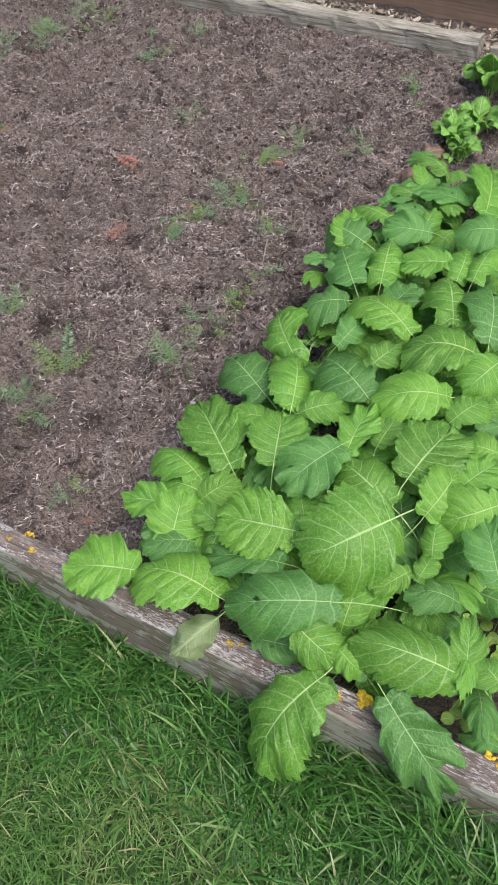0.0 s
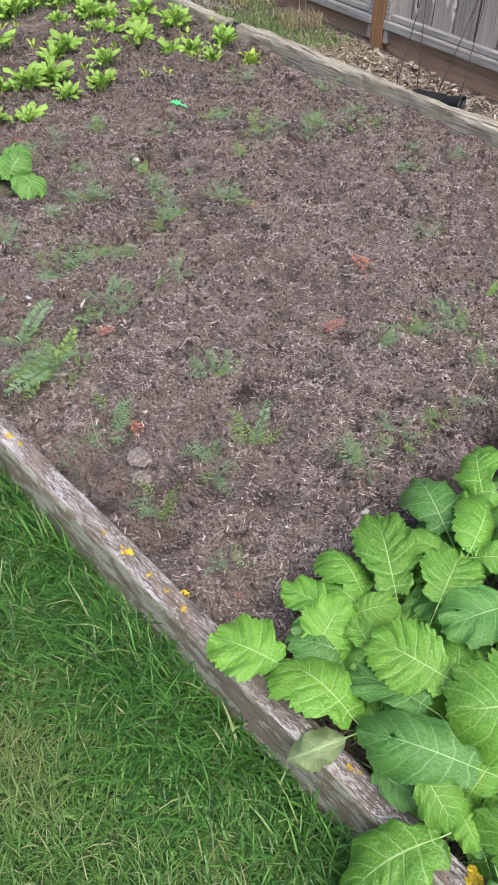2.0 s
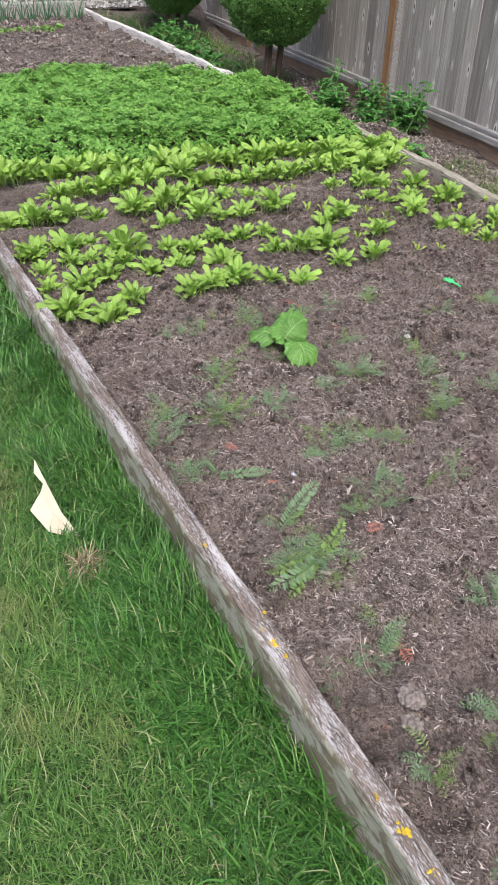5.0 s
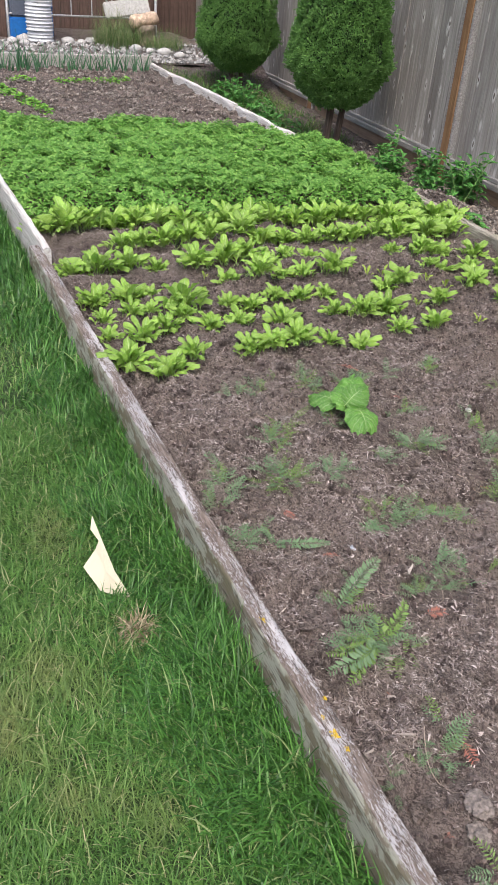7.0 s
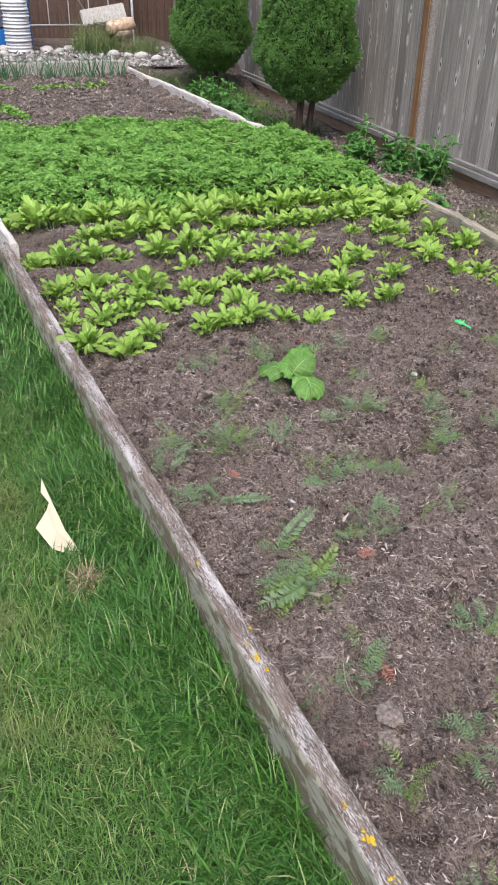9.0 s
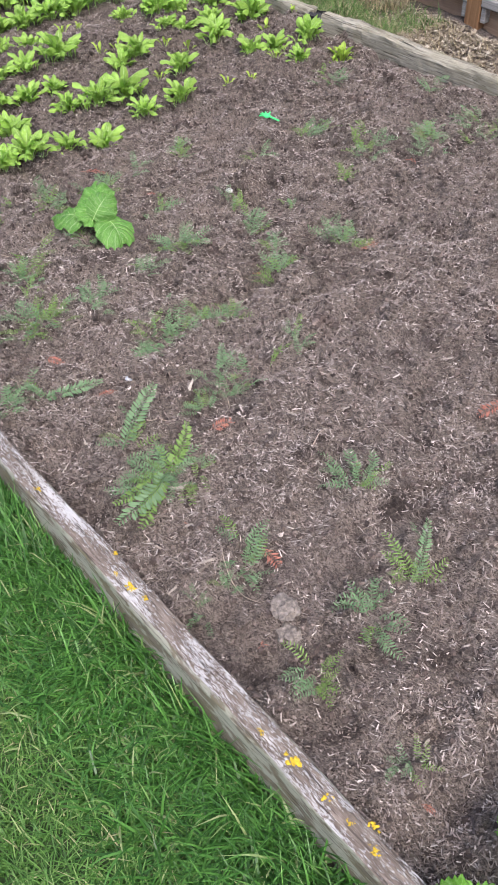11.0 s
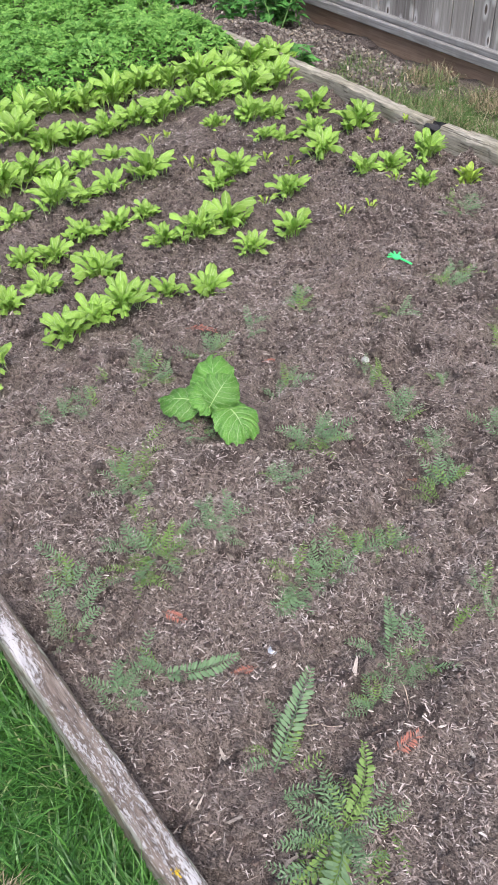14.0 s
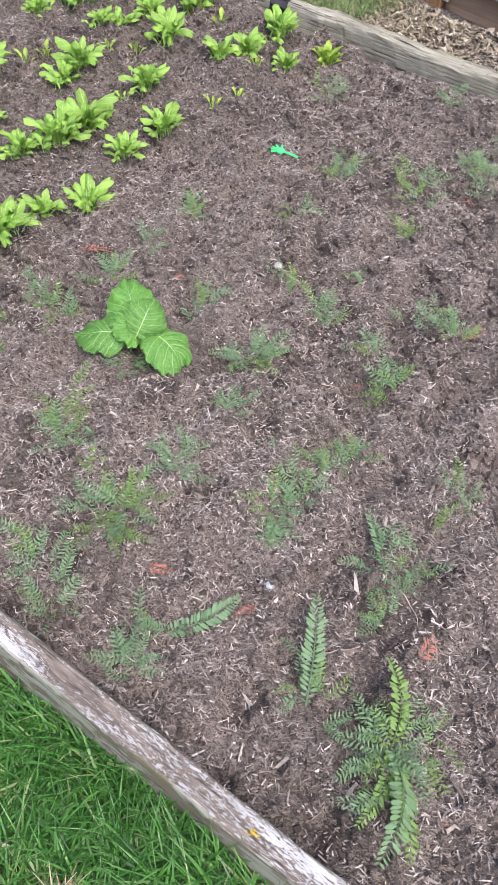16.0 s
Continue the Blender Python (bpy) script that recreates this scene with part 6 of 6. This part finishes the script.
def paper_scrap():
    """A torn cream sheet leaning in the long grass."""
    outline = [(0.0, 0.0), (-0.034, 0.004), (-0.066, 0.016), (-0.107, 0.07), (-0.083, 0.114), (-0.076, 0.136), (-0.095, 0.163), (-0.093, 0.197), (-0.07, 0.142), (-0.039, 0.063)]
    bm = bmesh.new()
    vs = [bm.verts.new((x, y, 0.005 * math.sin(y * 45) + 0.005 * math.sin(x * 70))) for x, y in outline]
    c = bm.verts.new((-0.058, 0.066, 0.01))
    for i in range(len(vs)):
        if i not in (5, 6, 7):
            bm.faces.new((vs[i], vs[(i + 1) % len(vs)], c))
    bm.faces.new((vs[5], vs[6], vs[8]))
    bm.faces.new((vs[6], vs[7], vs[8]))
    bm.faces.new((vs[5], vs[8], c))
    bmesh.ops.recalc_face_normals(bm, faces=bm.faces[:])
    bmesh.ops.solidify(bm, geom=bm.faces[:], thickness=0.0008)
    me = bpy.data.meshes.new("paper_scrap")
    bm.to_mesh(me)
    bm.free()
    me.materials.append(PAPER)
    ob = tagged(new("paper_scrap", me), "torn cream paper scrap standing in long grass", "paper scrap")
    ob.matrix_basis = pose(-0.208, 1.27, -0.06, 58, 0, -22.5) @ Matrix.Diagonal((1.14, 1, 1, 1))


paper_scrap()


def black_pot():
    root = tagged(new("plant_pot"), "black plastic pot lying flat in wood chips", "pot")
    root.matrix_basis = pose(2.822, 1.637, -0.165, 84, 0, 20) @ Matrix.Diagonal((1.0, 0.55, 1.0, 1))
    part("body", lathe("body", [(0.0005, 0.0), (0.04, 0.0), (0.042, 0.004), (0.055, 0.1), (0.06, 0.1), (0.06, 0.115), (0.055, 0.116), (0.053, 0.1), (0.038, 0.006), (0.0005, 0.005)], POT_BLACK, 20), root)
    part("flap", box_mesh("flap", (0.09, 0.004, 0.16), POT_BLACK, 0.0015, (0, 0, -0.05)), root, pose(0, 0.045, 0, 8, 0, 0))


black_pot()


def wire_stake():
    """Two thin wire hoops standing in the chips."""
    for x, y, dx, dy, h in ((2.59, 1.74, 0.12, 0.0, 0.45), (2.65, 1.56, 0.16, -0.06, 0.53)):
        root = tagged(new("wire_stake"), "thin dark wire plant support stuck in wood chips", "wire support", "wire supports")
        root.location = (x, y, -0.155)
        pipe_between("wire", (0, 0, 0), (dx, dy, h), 0.0022, root, WIRE)
        pipe_between("wire", (0.03, -0.12, 0), (dx + 0.01, dy - 0.01, h), 0.0018, root, WIRE)


wire_stake()


def lichen_patch(x, y, z, r, seed, parent):
    rnd = random.Random(seed)
    bm = bmesh.new()
    for _ in range(16):
        a, q = rnd.uniform(0, 6.28), r * rnd.uniform(0, 1.0)
        m = Matrix.Translation((q * math.cos(a) * 0.7, q * math.sin(a) * 1.2, 0)) @ Matrix.Rotation(rnd.uniform(0, 6.28), 4, "Z") @ Matrix.Diagonal((rnd.uniform(0.12, 0.34) * r, rnd.uniform(0.14, 0.4) * r, rnd.uniform(0.0012, 0.0028), 1))
        bmesh.ops.create_icosphere(bm, subdivisions=1, radius=1.0, matrix=m)
    for v in bm.verts:
        v.co.xy *= 1 + 0.3 * noise.noise(v.co * 260)
    ob = part("lichen", bm, parent, pose(x, y, z), "yellow-orange lichen crust")
    ob.data.materials.append(LICHEN)


for i, (lx, ly, lr) in enumerate(((0.006, 0.238, 0.013), (0.01, 0.166, 0.013), (0.007, 0.115, 0.007), (0.006, 0.07, 0.01), (0.028, 0.091, 0.009), (-0.001, 0.302, 0.006),
                                  (-0.003, 0.975, 0.008), (0.003, 0.66, 0.012), (0.024, 0.736, 0.006), (0.03, -0.535, 0.024), (0.012, -0.50, 0.012), (0.012, -0.59, 0.02), (0.012, -0.615, 0.012),
                                  (0.03, -0.73, 0.016), (0.012, -0.32, 0.007), (0.018, -0.335, 0.006), (0.0, 0.70, 0.006), (0.008, 0.62, 0.006))):
    lichen_patch(lx, ly, 0.0745, lr, i, edging)


PEBBLE_WHITE = plain("speckled_pebble", (0.4, 0.42, 0.46), 0.6, spread=0.5, scale=220)


def small_stones():
    for x, y, r, text, mat in ((0.368, 1.204, 0.009, "small white and blue pebble on soil", PEBBLE_WHITE), (0.469, 0.043, 0.01, "small grey-blue pebble on soil", CONCRETE),
                               (0.93, 1.9, 0.008, "small pale pebble on soil", CONCRETE), (1.12, 1.72, 0.012, "small pale pebble on soil", CONCRETE)):
        bm = bmesh.new()
        bmesh.ops.create_icosphere(bm, subdivisions=2, radius=r)
        for v in bm.verts:
            v.co = v.co * (1 + 0.3 * noise.noise(v.co * 90))
            v.co.z *= 0.6
        me = bpy.data.meshes.new("pebble")
        bm.to_mesh(me)
        bm.free()
        me.materials.append(mat)
        ob = tagged(new("pebble", me), text, "pebble", "pebbles on the soil")
        ob.location = (x, y, float(soil_z(np.array(x), np.array(y))) + r * 0.3)


small_stones()


# ---- mulch, clods, grass ----
def bits(x, y, z, length, width, thick, seed, tilt=0.3):
    """Splintered bits: a bent four-cornered top over a keel, one island each."""
    rnd = np.random.RandomState(seed)
    n = len(x)
    a = rnd.uniform(0, 2 * np.pi, n)
    t1, t2 = rnd.normal(0, tilt, n), rnd.normal(0, tilt, n)
    ux = np.stack([np.cos(a), np.sin(a), t1], -1)
    uy = np.stack([-np.sin(a), np.cos(a), t2], -1)
    uz = np.cross(ux, uy)
    outline = np.array([(-0.5, -0.3), (0.42, -0.5), (0.5, 0.28), (-0.4, 0.5)])
    k6 = len(outline)
    j = outline[None] * (1 + rnd.uniform(-0.4, 0.4, (n, k6, 2)))
    bend = (0.5 * rnd.normal(0, 1, n))[:, None] * (j[..., 0] ** 2) * 4 * width[:, None]
    c = np.stack([x, y, z], -1)[:, None]
    top = c + ux[:, None] * (j[..., 0] * length[:, None])[..., None] + uy[:, None] * (j[..., 1] * width[:, None] + bend)[..., None]
    keel = c - uz[:, None] * (thick[:, None, None] * 1.3)
    v = np.concatenate([top, keel], 1).reshape(-1, 3)
    f = [(0, 1, 2), (0, 2, 3)] + [((i + 1) % k6, i, k6) for i in range(k6)]
    f = np.array(f)[None] + (np.arange(n) * (k6 + 1))[:, None, None]
    return v, f.reshape(-1, 3)


def spread(seed, n, x0, x1, y0, y1):
    rnd = np.random.RandomState(seed)
    x, y = rnd.uniform(x0, x1, n), rnd.uniform(y0, y1, n)
    ok = (x > 0.045) & (x < timber_x(y) - 0.005)
    return rnd, x[ok], y[ok]


def mulch():
    for seed, n, y0, y1, k in ((1, 270000, -0.25, 2.3, 1.0), (2, 72000, 2.3, 4.1, 1.2), (3, 15000, 6.0, 9.6, 2.2)):
        rnd, x, y = spread(seed, n, 0.03, 2.47, y0, y1)
        dense = lattice(x * 4, y * 4, 51) + 0.6 * lattice(x * 11, y * 11, 52)
        keep = rnd.uniform(-1.3, 1.0, len(x)) < dense * 1.05 + 0.36 + 0.45 * np.clip((x - 0.6) / 0.6, 0, 1) - 0.3 * np.clip((0.4 - x) / 0.3, 0, 1) + 14 * soil_z(x, y)
        x, y = x[keep], y[keep]
        m = len(x)
        length = k * (0.0032 + 0.005 * rnd.gamma(1.5, 0.75, m))
        length = np.minimum(length, 0.034 * k)
        width = np.minimum(length * 0.42, k * (0.0009 + 0.0019 * rnd.uniform(0, 1, m) ** 1.8))
        thick = rnd.uniform(0.0006, 0.0014, m) * k
        v, f = bits(x, y, soil_z(x, y) + rnd.uniform(0.0, 0.006, m) * k, length, width, thick, seed + 10)
        tagged(new("mulch", mesh_of("mulch", v, f, CHIP)), "fine pale wood chips scattered over dark soil", "mulch", kind="stuff")


def clods():
    lump = [(0, 0, 0.55), (0.55, 0.05, 0.1), (0.12, 0.52, 0.05), (-0.5, 0.18, 0.12), (-0.15, -0.52, 0.08), (0.1, 0, -0.45)]
    lf = [(0, 1, 2), (0, 2, 3), (0, 3, 4), (0, 4, 1), (5, 2, 1), (5, 3, 2), (5, 4, 3), (5, 1, 4)]
    for seed, n, y0, y1, lo, hi in ((5, 30000, -0.3, 3.2, 0.003, 0.015), (6, 5200, -0.2, 3.2, 0.013, 0.036), (7, 16000, 6.0, 9.65, 0.01, 0.036)):
        rnd, x, y = spread(seed, n, 0.03, 2.47, y0, y1)
        m = len(x)
        size = lo + (hi - lo) * rnd.uniform(0, 1, m) ** 2.2
        nrm = np.stack([rnd.normal(0, 0.5, m), rnd.normal(0, 0.5, m), np.ones(m)], -1)
        z = soil_z(x, y) + size * 0.15
        shape = (lump, lf)
        v, f = tufts(np.stack([x, y, z], -1), nrm, size, seed, shape, 0.35)
        tagged(new("soil_clods", mesh_of("soil_clods", v, f, {5: CLOD, 6: SOIL, 7: DRY_CLOD}[seed])), "crumbs and clods of dark soil", "soil clods", kind="stuff")
    for x, y, s in ((0.84, 1.03, 0.035), (0.87, 1.5, 0.03), (0.16, 0.36, 0.03), (0.521, 2.157, 0.035), (0.55, 0.6, 0.025), (1.3, 2.2, 0.03), (1.95, 1.95, 0.04), (0.1, 1.45, 0.03)):
        rnd = np.random.RandomState(int(x * 1000))
        m = 46
        p = np.stack([x + rnd.normal(0, s * 0.5, m), y + rnd.normal(0, s * 0.5, m), np.full(m, 0.0)], -1)
        p[:, 2] = soil_z(p[:, 0], p[:, 1]) + 0.004
        v, f = tufts(p, np.stack([rnd.normal(0, 0.5, m), rnd.normal(0, 0.5, m), np.ones(m)], -1), rnd.uniform(0.2, 0.55, m) * s, 3, (lump, lf), 0.45)
        tagged(new("soil_lump", mesh_of("soil_lump", v, f, CLOD)), "crumbling dark lump of soil", "soil lump", kind="stuff")
    for x, y, s in ((0.201, 0.463, 0.024), (0.176, 0.424, 0.02)):   # two dry grey clods
        bm = bmesh.new()
        bmesh.ops.create_icosphere(bm, subdivisions=4, radius=s)
        for p in bm.verts:
            p.co *= 1.05 + 0.35 * noise.noise(p.co * 60) + 0.3 * noise.noise(p.co * 150 + Vector((x, y, 0))) + 0.15 * noise.noise(p.co * 400)
            p.co.z *= 0.5
        ob = part("soil_clod", bm, None, pose(x, y, float(soil_z(np.array(x), np.array(y))) + s * 0.2))
        ob.data.materials.append(PALE_CLOD)
        tagged(ob, "dry grey clod of soil on mulch", "soil clod", "dry clods")


def strip_cover():
    rnd = np.random.RandomState(14)
    y = np.concatenate([rnd.uniform(-1.2, 2.75, 24000), rnd.uniform(2.5, 6.0, 1500)])
    u = rnd.uniform(0, 1, len(y))
    x = timber_x(y) + 0.09 + u * (fence_x(y) - timber_x(y) - 0.12)
    m = len(x)
    length = 0.008 + 0.03 * rnd.uniform(0, 1, m) ** 2.2
    v, f = bits(x, y, strip_z(x, y) + rnd.uniform(0.002, 0.022, m), length, length * rnd.uniform(0.2, 0.45, m), rnd.uniform(0.002, 0.005, m), 15, 0.35)
    tagged(new("bark_mulch", mesh_of("bark_mulch", v, f, BARK)), "coarse tan bark and wood chips along the fence", "bark mulch", kind="stuff")


def strip_crumbs():
    rnd = np.random.RandomState(23)
    n = 9000
    y = rnd.uniform(3.3, 6.6, n)
    x = timber_x(y) + 0.07 + rnd.uniform(0, 1, n) * (fence_x(y) - timber_x(y) - 0.1)
    size = 0.006 + 0.022 * rnd.uniform(0, 1, n) ** 2.5
    lump = [(0, 0, 0.55), (0.55, 0.05, 0.1), (0.12, 0.52, 0.05), (-0.5, 0.18, 0.12), (-0.15, -0.52, 0.08), (0.1, 0, -0.45)]
    lf = [(0, 1, 2), (0, 2, 3), (0, 3, 4), (0, 4, 1), (5, 2, 1), (5, 3, 2), (5, 4, 3), (5, 1, 4)]
    nrm = np.stack([rnd.normal(0, 0.5, n), rnd.normal(0, 0.5, n), np.ones(n)], -1)
    v, f = tufts(np.stack([x, y, strip_z(x, y) + size * 0.2], -1), nrm, size, 24, (lump, lf), 0.4)
    tagged(new("soil_crumbs", mesh_of("soil_crumbs", v, f, DRY_CLOD)), "crumbly brown soil heaped beside the fence", "soil crumbs", kind="stuff")


def strip_grass():
    """Uneven rough grass, half green and half dry, between timber and fence."""
    rnd = np.random.RandomState(19)
    for name, mat, n, y0, y1, u0, u1, tall, text in (("wild_grass", STRIP_GRASS, 9000, 2.45, 3.7, 0.1, 1.0, 0.12, "rough half-dry grass in the fence strip"),
                                                     ("wild_grass", STRAW, 3600, 2.0, 3.6, 0.1, 1.0, 0.09, "dead straw-coloured grass in the fence strip"),
                                                     ("wild_grass", MOWN, 8000, 6.4, 9.5, 0.0, 0.9, 0.2, "rough grass round the spruce trees")):
        y, u = rnd.uniform(y0, y1, n), rnd.uniform(u0, u1, n)
        x = timber_x(y) + 0.1 + u * (fence_x(y) - timber_x(y) - 0.17)
        clump = lattice(x * 5, y * 5, 91) + 0.6 * lattice(x * 13, y * 13, 92)
        keep = rnd.uniform(-0.6, 1.2, n) < clump + 0.5 * np.exp(-((y - 2.95) / 0.3) ** 2)
        x, y, clump = x[keep], y[keep], clump[keep]
        m = len(x)
        length = tall * rnd.uniform(0.35, 1.25, m) * (0.8 + 0.3 * clump)
        wide = 1.0 if y0 < 5 else 2.0
        v, f = blades(np.stack([x, y, strip_z(x, y)], -1), length, wide * rnd.uniform(0.0008, 0.0019, m), rnd.uniform(1.0, 3.8, m), 20, floor=-0.17)
        tagged(new(name, mesh_of(name, v, f, mat)), text, "grass", kind="stuff")


def grass():
    rnd = np.random.RandomState(17)

    def field(n, x0, x1, y0, y1, tall):
        x, y = rnd.uniform(x0, x1, n), rnd.uniform(y0, y1, n)
        edge = -0.02 - x
        near = np.clip(1 - (edge + 0.07 * lattice(y * 3.1, y * 0, 81)) / 0.3, 0, 1)
        keep = rnd.uniform(0, 1, n) < (near if tall else 1 - 0.5 * near)
        x, y, near = x[keep], y[keep], near[keep]
        return x, y, near

    for name, mat, tall, sets in (("long_grass", GRASS, True, ((78000, -0.42, -0.022, -1.3, 2.2), (44000, -0.42, -0.022, 2.2, 7.0))),
                                  ("mown_grass", MOWN, False, ((92000, -1.0, -0.05, -1.2, 2.2), (36000, -1.1, -0.05, 2.2, 7.0), (9000, -3.0, -1.0, -1.5, 12.0)))):
        for i, (n, x0, x1, y0, y1) in enumerate(sets):
            x, y, near = field(n, x0, x1, y0, y1, tall)
            m = len(x)
            clump = lattice(x * 9, y * 9, 83)
            if tall:
                length = (0.06 + 0.06 * near + 0.035 * clump) * rnd.uniform(0.5, 1.4, m)
                width = rnd.uniform(0.001, 0.0028, m)
                lean = rnd.uniform(0.6, 3.0, m)
            else:
                length = (0.055 + 0.015 * clump) * rnd.uniform(0.6, 1.5, m)
                width = rnd.uniform(0.0007, 0.0016, m)
                lean = rnd.uniform(0.9, 2.5, m)
            if i:
                width = width * 1.35
            flow = 2 * np.pi * lattice(x * 2.3, y * 2.3, 85 + i) + rnd.normal(0, 1.5, m)
            v, f = blades(np.stack([x, y, np.full(m, LAWN_Z)], -1), length, width, lean, 18 + i, flow)
            v[:, 0] = np.where((v[:, 0] > -0.014) & (v[:, 2] < 0.07), -0.014, v[:, 0])
            text = "long green grass leaning against the edging board" if tall else "short mown lawn grass with straw-coloured blades"
            tagged(new(name, mesh_of(name, v, f, mat)), text, "grass", kind="stuff")


mulch()
clods()
strip_cover()
strip_crumbs()
strip_grass()
grass()
dry_clump("dry_tuft", -0.23, 1.15, LAWN_Z + 0.02, 0.022, 0.08, 200, 5, STRAW, "tuft of dry straw-coloured grass in the lawn")
dry_clump("hay_clump", 3.1, 2.84, -0.15, 0.13, 0.12, 420, 6, STRAW, "dry straw-coloured grass heap by the fence")
dry_clump("hay_clump", 3.16, 3.3, -0.15, 0.14, 0.1, 200, 8, STRAW, "dry straw-coloured grass heap by the fence")
dry_clump("wild_grass", 2.75, 9.5, -0.1, 0.3, 0.2, 500, 11, MOWN, "rough green grass beside the edging")
dry_clump("reed_clump", 2.5, 11.1, 0.08, 0.3, 0.6, 900, 12, STRIP_GRASS, "tall arching grass in front of the gate")
dry_clump("reed_clump", 3.05, 10.95, 0.08, 0.28, 0.36, 600, 13, STRIP_GRASS, "dry arching grass beside the stump")


# ---- single larger chips and twigs on the soil ----
def big_chips():
    rnd = random.Random(44)
    kinds = []
    for i in range(6):
        z = np.zeros(1)
        v, f = bits(z, z, z, np.array([1.0]), np.array([0.22]), np.array([0.06]), 70 + i, 0.08)
        kinds.append(mesh_of("wood_chip", v, f, LOOSE_CHIP))
    for i in range(230):
        x, y = rnd.uniform(0.06, 2.0), rnd.uniform(0.0, 2.3)
        s = 0.012 + 0.022 * rnd.random() ** 2
        part("wood_chip", rnd.choice(kinds), bed, pose(x, y, float(soil_z(np.array(x), np.array(y))) + 0.006, rnd.uniform(-12, 12), rnd.uniform(-12, 12), rnd.uniform(0, 360)) @ Matrix.Scale(s, 4))
    for x, y, s in ((0.23, 0.828, 0.04), (0.254, 0.766, 0.035), (0.46, 1.08, 0.04), (0.2, 0.75, 0.03), (0.16, 0.63, 0.035)):
        part("wood_chip", rnd.choice(kinds), bed, pose(x, y, float(soil_z(np.array(x), np.array(y))) + 0.007, 4, 3, rnd.uniform(0, 360)) @ Matrix.Scale(s, 4))


def loose_chip():
    s = Shader("loose_chip")
    c = s.ramp(s.each(), (0.0, (0.12, 0.095, 0.08)), (0.5, (0.3, 0.25, 0.21)), (1.0, (0.62, 0.55, 0.48)))
    g = s.noise(s.stretch(s.coords(), (3, 22, 8)), 1.0, 4)
    c = s.mix(s.ramp(g, (0.4, 0.0), (0.65, 0.45)), c, (0.14, 0.11, 0.09))
    s.bump(g, 0.5, 0.05)
    return s.done(c, 0.85, gloss=0.2)


LOOSE_CHIP = loose_chip()
TWIG = plain("dry_twig", (0.36, 0.29, 0.23), 0.85, spread=0.3)
big_chips()


def twigs():
    rnd = random.Random(45)
    for i in range(16):
        x, y = rnd.uniform(0.1, 1.6), rnd.uniform(0.1, 2.2)
        if i == 0:
            x, y = 0.193, 0.634
        n, L = 10, rnd.uniform(0.06, 0.15)
        bend = rnd.uniform(-0.5, 0.5)
        a = rnd.uniform(0, 6.28)
        if i == 0:
            n, L, bend, a = 16, 0.15, -0.8, -1.5
        t = np.linspace(0, 1, n)
        cx = x + L * t * math.cos(a) - bend * L * t * (1 - t) * math.sin(a)
        cy = y + L * t * math.sin(a) + bend * L * t * (1 - t) * math.cos(a)
        cz = soil_z(cx, cy) + 0.006
        r = 0.0011 * (1.2 - 0.7 * t)
        ring = np.linspace(0, 2 * np.pi, 5, endpoint=False)
        v = np.stack([cx[:, None] - math.sin(a) * r[:, None] * np.cos(ring), cy[:, None] + math.cos(a) * r[:, None] * np.cos(ring), cz[:, None] + r[:, None] * np.sin(ring)], -1).reshape(-1, 3)
        tagged(new("twig", mesh_of("twig", v, grid_tris(n, 5, True), TWIG, True)), "thin pale dry twig lying on the soil", "twig", "twigs")


twigs()
